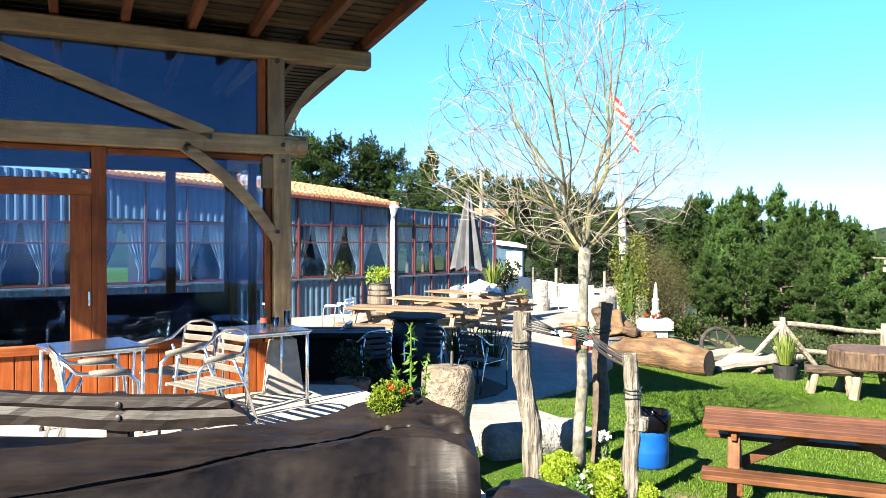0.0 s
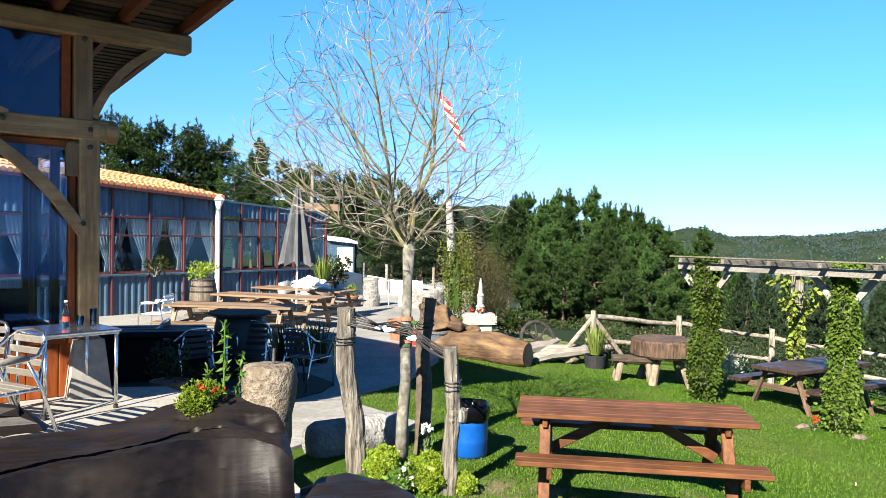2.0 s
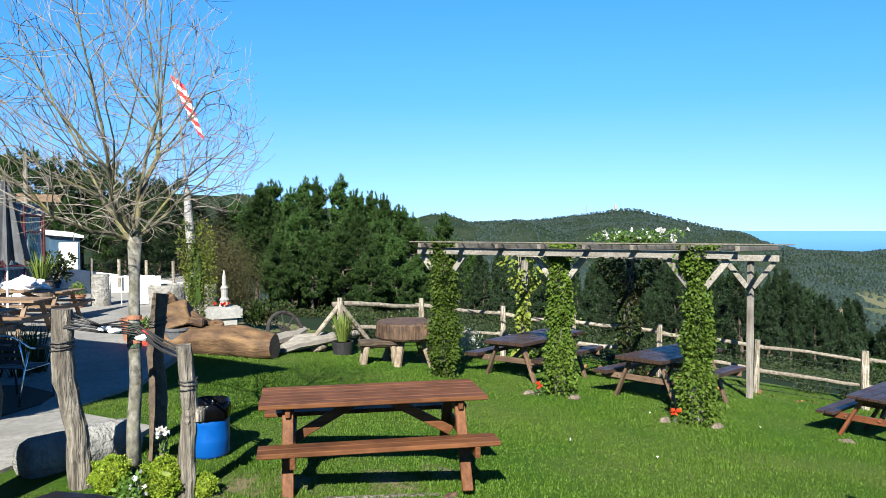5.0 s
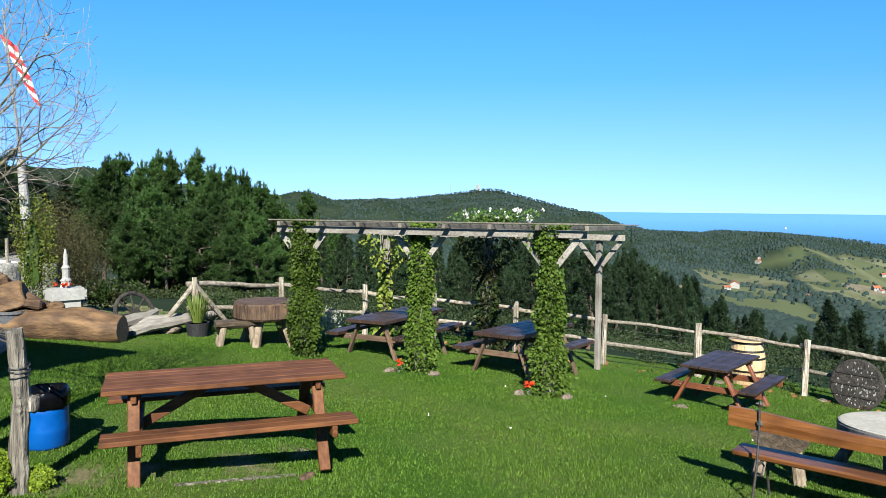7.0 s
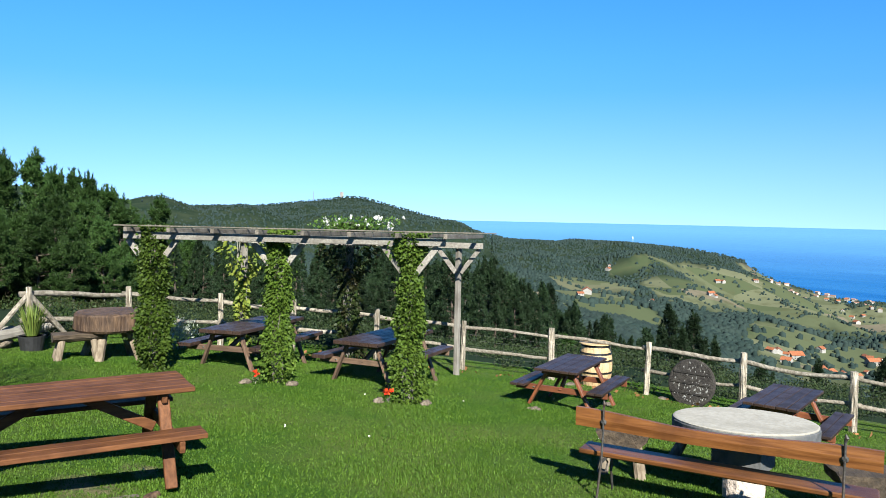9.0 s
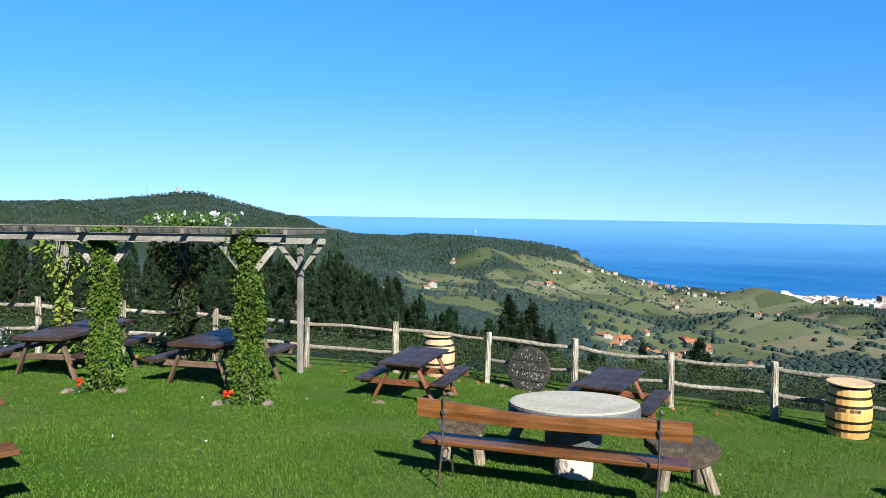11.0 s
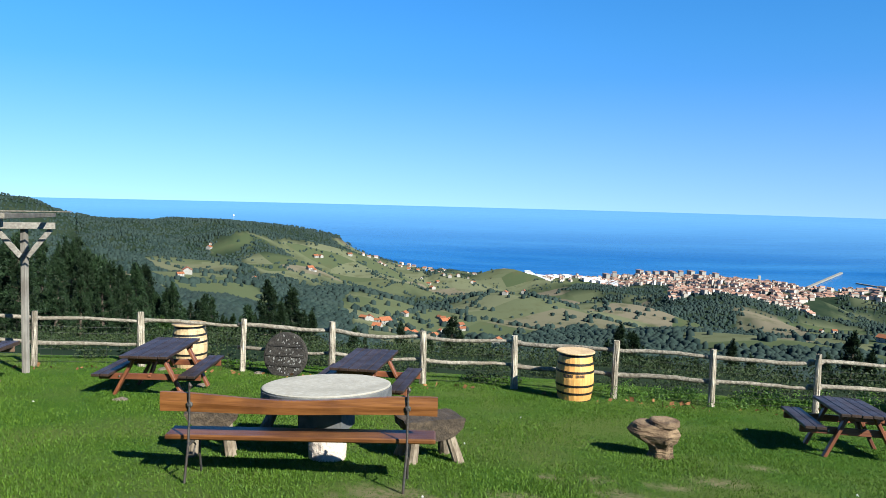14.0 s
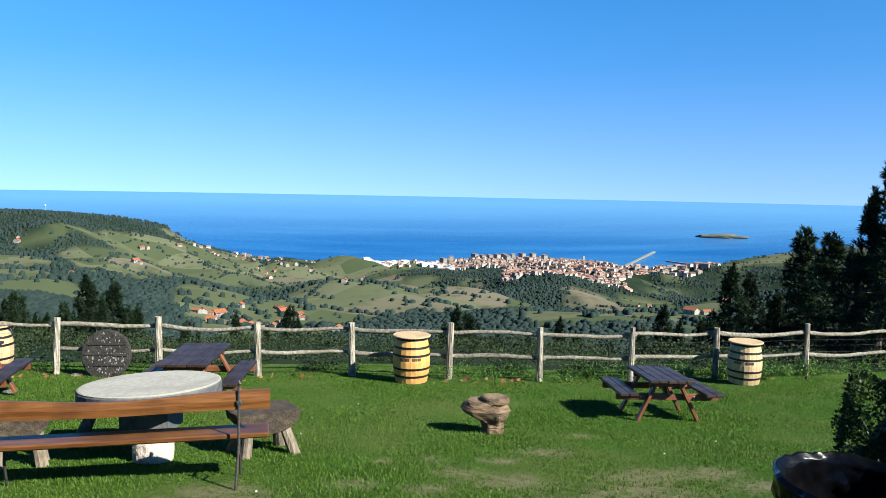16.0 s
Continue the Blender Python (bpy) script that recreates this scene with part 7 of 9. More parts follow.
# ---- barrels ----
def barrel(x, y, z, staves_mat, label, r=0.29, R=0.35, h=0.9, lid=True, letters=False, face=0, plant_args=None, squash=1.0):
    t = thing("barrel", pose(x, y, z, 0, 0, face), label, "barrel", "wooden barrels")
    prof = lambda u: r + (R - r) * math.sin(math.pi * u)
    n = 22
    for k in range(n):
        bm = B()
        rows = []
        for u in np.linspace(0, 1, 7):
            row = []
            for g, o in ((2 * math.pi * (k + 0.008) / n, 0), (2 * math.pi * (k + 0.5) / n, 0.004), (2 * math.pi * (k + 0.992) / n, 0)):
                rr = (prof(u) + o)
                row.append(bm.verts.new((rr * math.cos(g), rr * math.sin(g), u * h)))
            for g in (2 * math.pi * (k + 0.992) / n, 2 * math.pi * (k + 0.008) / n):
                rr = prof(u) - 0.025
                row.append(bm.verts.new((rr * math.cos(g), rr * math.sin(g), u * h)))
            rows.append(row)
        for a, c in zip(rows, rows[1:]):
            for q in range(5):
                bm.faces.new((a[q], a[(q + 1) % 5], c[(q + 1) % 5], c[q]))
        bm.faces.new(rows[0][::-1])
        bm.faces.new(rows[-1])
        part("stave", bm, staves_mat, t)
    for u in (0.03, 0.2, 0.36, 0.64, 0.8, 0.97):
        du = 0.022
        part("hoop", lathe(B(), [(prof(u - du) + 0.003, (u - du) * h), (prof(u - du) + 0.008, (u - du) * h), (prof(u + du) + 0.008, (u + du) * h), (prof(u + du) + 0.003, (u + du) * h)], 32), HOOP, t)
    if lid:
        part("lid", lathe(B(), [(R * 0.98, h + 0.002), (R * 1.02, h + 0.008), (R * 1.02, h + 0.024), (R * 0.99, h + 0.03)], 36), PALE_BARREL, t, "round pale wooden lid")
    else:
        part("soil", lathe(B(), [(r * 0.93, h * 0.93), (r * 0.9, h * 0.95)], 20), SOIL, t)
    if letters:
        # two rows of dark stencil marks, too worn to read
        for lo, hi, n in ((-0.62, -0.06, 6), (0.08, 0.56, 5)):
            for k in range(n):
                g0 = lo + (hi - lo) * k / n
                g1 = g0 + (hi - lo) / n * 0.72
                bm = B()
                rows = []
                for z in (0.545 * h, 0.60 * h):
                    rr = prof(z / h) + 0.007
                    rows.append([bm.verts.new(((rr + o) * math.sin(g), -(rr + o) * math.cos(g), z)) for g, o in ((g0, 0), (g1, 0), (g1, -0.006), (g0, -0.006))])
                for i in range(4):
                    bm.faces.new((rows[0][i], rows[0][(i + 1) % 4], rows[1][(i + 1) % 4], rows[1][i]))
                bm.faces.new(rows[0][::-1])
                bm.faces.new(rows[1])
                part("stencil_mark", bm, CHUNK_WOOD, t)
    return t


for (x, y), mat, label in (((14.75, 6.95), PALE_BARREL, "pale oak barrel with black hoops and wooden lid"), ((14.35, -0.86), OAK_BARREL, "honey-coloured oak barrel with black hoops and lettering"), ((14.45, -7.45), PALE_BARREL, "pale oak barrel with black hoops and lettering")):
    barrel(x, y, ground(x, y) - 0.01, mat, label, r=0.29 if y > -5 else 0.268, R=0.35 if y > -5 else 0.323, h=0.9 if y > -5 else 0.84, letters=y < 5, face=-90 + math.degrees(math.atan2(-y, -x)) + 180)
t = barrel(-1.75, 20.9, 0.012, OLD_BARREL, "old grey barrel planter with yellow-green shrub", lid=False)
plant("shrub", -1.75, 20.9, 0.82, 380, BUSH_LEAF, "yellow-green shrub growing in the barrel", 0.55, 0.42, 101, 0.08, low=0.0)
t = barrel(1.5, 22.6, 0.012, OLD_BARREL, "old grey barrel planter under a spiky plant", lid=False, h=0.75)
reeds(1.5, 22.6, 0.72, 90, 0.8, 0.4, 102, REED_LEAF, "tall spiky green plant in the barrel")
plant("shrub", 1.95, 23.4, 0.7, 300, DARK_LEAF, "dark glossy shrub beside the hall", 0.8, 0.5, 103, 0.14)
plant("shrub", -2.9, 20.3, 1.0, 200, DARK_LEAF, "dark shrub on the hall's window sill", 0.5, 0.4, 104, 0.1)


def leaning_disc():
    """A round wooden lid or shield, studded and flaking, propped on the fence."""
    x, y = 14.55, 4.82
    t = thing("wooden_disc", pose(x, y, ground(x, y) + 0.41, 80, 0, -94), "dark studded wooden disc with flaking pale paint leaning on the fence", "wooden disc")
    part("disc", lathe(B(), [(0.5, -0.04), (0.52, -0.02), (0.52, 0.02), (0.5, 0.04)], 44), DISC_WOOD, t)
    bm = B()
    limb(bm, [(0.5 * math.cos(a), 0.5 * math.sin(a), 0.0) for a in np.linspace(0, 2 * math.pi, 45)], 0.035, 8, cap=False)
    part("rim", bm, DISC_WOOD, t)
    for k in (-1, 0, 1):
        part("batten", box(B(), (0, k * 0.22, 0.048), (2 * math.sqrt(0.5**2 - (k * 0.22) ** 2) - 0.06, 0.05, 0.02), bev=0.006), DISC_WOOD, t)
    t.scale = (0.88, 0.88, 0.88)
    rnd = random.Random(31)
    for k in range(130):
        a, d = rnd.uniform(0, 6.28), 0.46 * math.sqrt(rnd.random())
        x0, y0 = d * math.cos(a), d * math.sin(a)
        if x0 < -0.1 and rnd.random() < 0.6:
            continue
        n = rnd.randint(5, 8)
        pts = [(x0 + rnd.uniform(0.3, 1) * 0.018 * math.cos(6.28 * i / n), y0 + rnd.uniform(0.2, 1) * 0.034 * math.sin(6.28 * i / n)) for i in range(n)]
        part("paint_flake", slab(B(), pts, 0.041, 0.045), FLAKE, t)


leaning_disc()

# hedge bush and bagged bin near the terrace's end
ball_bush(4.22, -3.5, 0.62, 1.5, 40000, 111, HEDGE_LEAF, 0.024, "hedge_bush", "dense dark green rounded bush", "")
x, y = 3.42, -2.49
t = thing("bagged_bin", pose(x, y, ground(x, y)), "bin lined with a shiny black bag", "bin")
t.scale = (1, 1, 1.17)
part("drum", lathe(B(), [(0.26, 0), (0.3, 0.03), (0.3, 0.45)], 28), BLUE_PLASTIC, t)
side = [(0.32, 0.25), (0.33, 0.5), (0.345, 0.72), (0.365, 0.86), (0.37, 0.915), (0.35, 0.93), (0.325, 0.905), (0.31, 0.8), (0.29, 0.65), (0.05, 0.58)]
bm = lathe(B(), [(p[0] + (q[0] - p[0]) * j / 5, p[1] + (q[1] - p[1]) * j / 5) for p, q in zip(side, side[1:]) for j in range(5)], 110)
for v in bm.verts:
    a = math.atan2(v.co.y, v.co.x)
    crease = 0.5 - abs(noise.noise(v.co * 6)) - 0.5 * abs(noise.noise(v.co * 15 + Vector((3, 1, 7))))
    v.co += Vector((v.co.x, v.co.y, 0)).normalized() * 0.05 * crease + Vector((0, 0, 0.025 * crease + 0.02 * noise.noise(Vector((math.cos(a) * 2, math.sin(a) * 2, 3)))))
part("bag", bm, BLACK_BAG, t, "crumpled shiny black bag", smooth=True)


# ---- yard: parasol, white wall, columns, pots, flagpole ----
def parasol():
    t = thing("parasol", pose(0.62, 18.35, 0.012), "closed grey canvas parasol on a pale pole", "parasol")
    part("pole", limb(B(), [(0, 0, 0), (0, 0, 3.35)], 0.024, 10), WHITE_PAINT, t)
    part("base", lathe(B(), [(0.32, 0), (0.33, 0.06), (0.1, 0.1), (0.05, 0.3)], 24), CONCRETE, t)
    for k in range(8):
        a0 = 2 * math.pi * k / 8
        bm, rows = B(), []
        for u in np.linspace(0, 1, 9):
            row = []
            for i in range(7):
                v = i / 6
                a = a0 + 2 * math.pi / 8 * v
                r = (0.03 + 0.42 * u ** 0.95) * (1 - 0.55 * math.sin(math.pi * v)) + 0.015 * noise.noise(Vector((k, u * 4, v * 3)))
                row.append(bm.verts.new((r * math.cos(a), r * math.sin(a), 3.36 - 1.95 * u + 0.12 * u * math.sin(math.pi * v) + 0.1 * u * noise.noise(Vector((k * 3.1, 0, 0))))))
            rows.append(row)
        for a, c in zip(rows, rows[1:]):
            for i in range(6):
                bm.faces.new((a[i], c[i], c[i + 1], a[i + 1]))
        part("canopy_panel", bm, CANVAS, t, smooth=True)
    part("crown", lathe(B(), [(0.05, 3.28), (0.035, 3.34), (0.01, 3.4)], 12), CANVAS, t)


parasol()

b = slab(B(), [(2.4, 27.2), (5.9, 26.0), (6.0, 26.25), (2.5, 27.45)], -0.1, 0.85)
for v in b.verts:
    if v.co.z > 0.5:
        v.co.z -= 0.16 * (v.co.x - 2.4)
tagged(part("white_wall", b, WHITE_PAINT), "low white rendered wall behind the yard", "wall", kind="structure")
for k in range(5):
    x = 3.2 + 0.8 * k
    ob = part("wall_post", limb(B(), [(x, 27.0 - 0.32 * (x - 2.4), 0.2), (x, 27.0 - 0.32 * (x - 2.4), 1.15 - 0.04 * k)], 0.05, 8), RAIL_WOOD)
    tagged(ob, "short pale wooden post on the white wall", "post", "wall posts")
ob = part("stone_column", lathe(B(), [(0.26, -0.1), (0.255, 0.3), (0.245, 0.8), (0.21, 0.86)], 26), STONE)
ob.matrix_world = pose(2.95, 22.5, 0.012)
tagged(ob, "thick pale round stone column in the yard", "column")
for x, y, r, h in ((4.6, 22.0, 0.5, 0.55), (5.2, 20.6, 0.4, 0.6)):
    ob = part("stone_trough", lathe(B(), [(r, -0.1), (r * 1.02, h * 0.9), (r * 0.95, h), (r * 0.8, h), (r * 0.78, h * 0.6)], 26), STONE)
    ob.matrix_world = pose(x, y, 0.0)
    tagged(ob, "round grey stone trough at the yard's edge", "trough", "stone troughs")


def railing():
    t = thing("metal_railing", pose(3.6, 22.3, 0.012, 0, 0, -8), "low white tubular railing in the yard", "railing")
    part("top_rail", limb(B(), [(-0.75, 0, 0.0), (-0.75, 0, 0.72), (-0.7, 0, 0.78), (0.7, 0, 0.78), (0.75, 0, 0.72), (0.75, 0, 0)], 0.022, 8), WHITE_PAINT, t)
    for k in range(4):
        part("bar", limb(B(), [(-0.45 + 0.3 * k, 0, 0), (-0.45 + 0.3 * k, 0, 0.77)], 0.012, 6), WHITE_PAINT, t)


railing()
b = thing("white_board", pose(4.1, 22.1, 0.012, 0, 0, -8), "white panel leaning in the yard", "panel")
part("panel", box(B(), (0, 0, 0.4), (0.7, 0.03, 0.78), (-8, 0, 0), bev=0.008), WHITE_PAINT, b)
pot(2.35, 22.3, 0.012, 0.2, 0.34, TERRACOTTA, "terracotta pot with a yellow-green plant in the yard", BUSH_LEAF, 0.35, 0.22, 121, 260)
pot(2.62, 15.3, 0.012, 0.24, 0.42, TERRACOTTA, "faded pink plastic pot at the yard's edge", None)
pot(2.75, 14.6, 0.0, 0.2, 0.3, RED_RUBBER, "red plastic pot with small flowers at the yard's edge", HERB_LEAF, 0.22, 0.2, 122, 160)
pot(3.2, 14.2, 0.0, 0.24, 0.34, STONE_DARK, "dark round pot beside the log", None)


def white_chairs():
    for x, y, rz in ((0.3, 21.6, 30), (1.0, 21.9, -50)):
        t = thing("garden_chair", pose(x, y, 0.012, 0, 0, rz), "white plastic garden chair by the yard tables", "chair", "white garden chairs")
        part("seat", slab(B(), [(-0.24, -0.22), (0.24, -0.22), (0.24, 0.24), (-0.24, 0.24)], 0.42, 0.45, bev=0.01), WHITE_PLASTIC, t)
        bm, prev = B(), None
        for i in range(9):
            a = -0.9 + 1.8 * i / 8
            col = [bm.verts.new((0.27 * math.sin(a), -0.24 * math.cos(a) + 0.02 - o, z)) for z, o in ((0.44, 0), (0.7, 0.03), (0.84 - 0.08 * abs(a), 0.06))]
            if prev:
                for k in range(2):
                    bm.faces.new((prev[k], col[k], col[k + 1], prev[k + 1]))
            prev = col
        bmesh.ops.solidify(bm, geom=bm.faces[:], thickness=0.015)
        part("backrest", bm, WHITE_PLASTIC, t)
        for sx in (-1, 1):
            for sy in (-1, 1):
                part("leg", limb(B(), [(sx * 0.24, sy * 0.24, 0), (sx * 0.2, sy * 0.19, 0.43)], 0.018, 6), WHITE_PLASTIC, t)


white_chairs()


def shed():
    t = thing("blue_shed", pose(2.5, 29.2, 0, 0, 0, 8), "small pale blue shed with a white roof edge", "shed")
    part("wall", box(B(), (0, 0, 0.95), (0.95, 1.4, 1.9), bev=0.01), BLUE_TIN, t)
    part("roof", box(B(), (0, 0, 1.95), (1.15, 1.7, 0.09), (4, 6, 0), bev=0.01), WHITE_PAINT, t)
    part("door", box(B(), (0.1, -0.71, 0.85), (0.6, 0.04, 1.6), bev=0.01), WHITE_PAINT, t)


shed()
t = thing("utility_pole", pose(1.55, 30.5, 0), "wooden utility pole with a pale crossarm", "utility pole")
part("pole", limb(B(), [(0, 0, 0), (0, 0, 4.85)], [0.09, 0.07], 9), RAIL_WOOD, t)
part("crossarm", beam(B(), (-0.3, 0, 3.25), (1.1, 0, 3.2), 0.06, 0.28, 0.01), LIGHT_WOOD["x"], t)
for k, (dz, off) in enumerate(((4.0, 0.0), (3.75, 0.12))):
    pts = [Vector((-14, 24 + off, dz + 1.0)).lerp(Vector((1.55, 30.5, dz)), u) - Vector((0, 0, 0.5 * 4 * u * (1 - u))) for u in np.linspace(0, 1, 13)]
    ob = part("overhead_wire", limb(B(), pts, 0.012, 5), CABLE)
    tagged(ob, "thin overhead wire to the utility pole", "wire", "overhead wires")


def flagpole():
    t = thing("flagpole", pose(4.36, 18.35, -0.1), "leaning pale grey flagpole with a hanging red and white flag", "flagpole")
    part("pole", limb(B(), [(0.08, 0, 0), (0.02, 0, 2.8), (-0.28, 0, 6.4)], [0.045, 0.034, 0.016], 10), FLAKE, t)
    part("sleeve", limb(B(), [(0.06, 0, 1.9), (-0.02, 0, 3.2)], [0.11, 0.08], 10), FLAKE, t)
    n = 9
    for k in range(n):
        bm, rows = B(), []
        for i in range(9):
            u = (k + i / 8) / n
            row = []
            for j in range(7):
                v = j / 6
                fold = 0.07 * math.sin(v * 9 + u * 5) * v
                row.append(bm.verts.new((-0.36 + 0.62 * u ** 1.1 + v * (0.34 - 0.12 * u), fold, 5.85 - 1.35 * u - v * 0.22)))
            rows.append(row)
        for a, c in zip(rows, rows[1:]):
            for j in range(6):
                bm.faces.new((a[j], a[j + 1], c[j + 1], c[j]))
        part("flag_stripe", bm, CLOTH_RED if k % 2 == 0 else CLOTH_WHITE, t, "red stripe" if k % 2 == 0 else "white stripe")


flagpole()
plant("climbing_shrub", 4.5, 18.2, -0.1, 4600, VINE_LEAF, "tall climbing shrub round the flagpole's foot", 2.4, 0.5, 131, 0.065, up=0.2)
plant("leafy_shrub", 5.8, 17.6, -0.2, 1100, DARK_LEAF, "dark leafy shrub behind the white basin", 0.62, 0.5, 132, 0.1)
plant("leafy_shrub", 7.0, 14.9, -0.4, 700, DARK_LEAF, "leafy shrub behind the fence's end", 0.6, 0.6, 133, 0.08)

# roses on the pergola's top, flowers at its feet
t = plant("climbing_rose", *(FRONT[1] + PV * 2.6 + PU * 0.5).xy, 1.75, 1300, HERB_LEAF, "white climbing rose over the pergola top", 0.34, 0.85, 141, 0.055)
blooms(t, 34, 0.95, 0.34, 0.048, WHITE_PETAL, 142, low=0.3)
for k, p in enumerate((FRONT[1], FRONT[2])):
    q = p - PV * 0.4 - PU * 0.22
    t = plant("red_flower", q.x, q.y, ground(q.x, q.y), 60, HERB_LEAF, "small red-orange flower at the pergola post", 0.16, 0.1, 151 + k, 0.05, group="flowers at the posts")
    blooms(t, 3, 0.05, 0.18, 0.06, RED_PETAL, 153 + k, low=0.8)
    for j, (a, c) in enumerate(((-0.45, -0.35), (-0.15, 0.3))):
        q = p + PV * a + PU * c
        rough_stone("edging_stone", q.x, q.y, ground(q.x, q.y) - 0.02, (0.11, 0.07, 0.05), TAN_STONE, "pale edging stone at the pergola post", 160 + 2 * k + j)
# pads under table legs
for x, y in ((10.55, 5.95), (12.5, 5.6), (14.6, 5.4), (14.1, 7.2)):
    rough_stone("paving_stone", x, y, ground(x, y) - 0.04, (0.15, 0.1, 0.04), TAN_STONE, "flat pale paving stone sunk in the turf", int(x * 7))
ob = part("edging_board", beam(B(), (2.55, 5.72, ground(2.55, 5.72) + 0.005), (3.5, 5.45, ground(3.5, 5.45) + 0.005), 0.04, 0.022), STAKE_WOOD)
tagged(ob, "grey edging board sunk in the grass", "board")


def folded_cloth():
    """A crumpled white cloth left on a yard table."""
    bm = boulder(B(), (0, 0, 0.1), (0.52, 0.26, 0.14), random.Random(44), 4, 0.7)
    for v in bm.verts:
        v.co.z = max(0.0, v.co.z + 0.05 * noise.noise(v.co * 6))
    ob = part("folded_cloth", bm, CLOTH_WHITE, None, smooth=True)
    ob.matrix_world = pose(1.05, 19.95, ground(0.85, 19.9) + 0.012 + 0.745, 0, 0, -40)
    tagged(ob, "crumpled white cloth on a yard table", "cloth")


folded_cloth()


# ---- woods ----
def tuft_mesh(name, centres, dirs, L, mat, rng, blades=13, width=0.085, flare=0.85):
    """Needle tufts: narrow blades that spread from each twig's end."""
    n = len(centres)
    c = np.repeat(centres, blades, 0)
    d = np.repeat(dirs, blades, 0) + rng.normal(size=(n * blades, 3)) * flare
    d /= np.linalg.norm(d, axis=1)[:, None] + 1e-9
    s = np.cross(d, rng.normal(size=d.shape))
    s /= np.linalg.norm(s, axis=1)[:, None] + 1e-9
    ln = (L * rng.uniform(0.6, 1.2, n * blades))[:, None]
    v = np.stack([c - s * ln * width, c + s * ln * width, c + d * ln], 1).reshape(-1, 3)
    return soup(name, v, np.arange(len(v)).reshape(-1, 3), mat)


def pine(name, h, spread, seed, mat, label, bare=0.25, whorls=13, taper=0.9, clumps=6, L=0.24, tufts=9, droop=0.0, lump=0.3):
    """A pine: tapered trunk, rising limbs with side twigs, each twig ending in a rounded clump of needle tufts."""
    rng, rnd = np.random.default_rng(seed), random.Random(seed)
    t = thing(name, pose(0, 0, -500), label, "tree", "pine wood")
    lean = (rnd.uniform(-0.3, 0.3), rnd.uniform(-0.3, 0.3))
    axis = lambda u: Vector((lean[0] * u + 0.12 * math.sin(u * 5 + seed), lean[1] * u + 0.12 * math.cos(u * 4), h * u))
    part("trunk", limb(B(), [axis(u) for u in np.linspace(0, 1, 9)], [0.018 * h * (1.05 - u) + 0.02 for u in np.linspace(0, 1, 9)], 8), PINE_BARK, t)
    bm, cs, ds = B(), [], []

    def clump(c, r, way, n):
        for i in range(n):
            o = Vector((rnd.gauss(0, 1), rnd.gauss(0, 1), rnd.gauss(0.25, 0.7))).normalized()
            cs.append(c + Vector((o.x * r, o.y * r, o.z * r * 0.6)))
            ds.append(o * 0.9 + way * 0.5 + Vector((0, 0, 0.55)))

    for w in range(whorls):
        f = w / whorls
        u = bare + (1 - bare) * f**0.92
        reach = spread * ((1 - f) ** taper + 0.05) * (0.6 + 0.4 * min(1, w / 3))
        for k in range(rnd.randint(4, 6)):
            a = rnd.uniform(0, 6.28)
            R = reach * rnd.uniform(0.5, 1.3)
            p = axis(u + rnd.uniform(-0.02, 0.02))
            up = rnd.uniform(0.0, 0.4) + 0.6 * f**2 - droop
            way = Vector((math.cos(a), math.sin(a), 0))
            q = p + way * R + Vector((0, 0, R * up))
            m = p.lerp(q, 0.5) - Vector((0, 0, R * 0.08))
            limb(bm, [p, m, q], [0.012 + 0.02 * R, 0.01 + 0.012 * R, 0.008], 4, cap=False)
            n = max(2, round(clumps * (0.35 + 0.65 * R / spread)))
            for i in range(n):
                v = 0.4 + 0.6 * (i + 0.7) / n
                s = p.lerp(m, v * 2) if v < 0.5 else m.lerp(q, min(1, v * 2 - 1))
                sway = Vector((-way.y, way.x, 0)) * rnd.uniform(-1, 1) * R * 0.34 * (1.3 - v) + Vector((0, 0, rnd.uniform(-0.08, 0.16)))
                limb(bm, [s, s + sway], [0.01, 0.005], 3, cap=False)
                clump(s + sway, lump * rnd.uniform(0.6, 1.25) * (0.3 + 0.7 * min(1, 1.3 * R / spread)), way, tufts)
            for i in range(5):
                cs.append(q + Vector((rnd.gauss(0, 0.03), rnd.gauss(0, 0.03), 0.12 * i)))
                ds.append(Vector((rnd.gauss(0, 0.2), rnd.gauss(0, 0.2), 2.4)))
    for k in range(34):
        cs.append(axis(1.05 - 0.006 * k) + Vector((rnd.gauss(0, 0.03), rnd.gauss(0, 0.03), 0)))
        ds.append(Vector((rnd.gauss(0, 0.3), rnd.gauss(0, 0.3), 2.0)))
    tagged(part("limb", bm, PINE_BARK, t), "bare rising limbs", kind="stuff")
    tagged(child("crown", tuft_mesh("crown", np.array([tuple(c) for c in cs]), np.array([tuple(d) for d in ds]), L, mat, rng, 9, 0.11), t), "uneven crown of green needle tufts", kind="stuff")
    return t


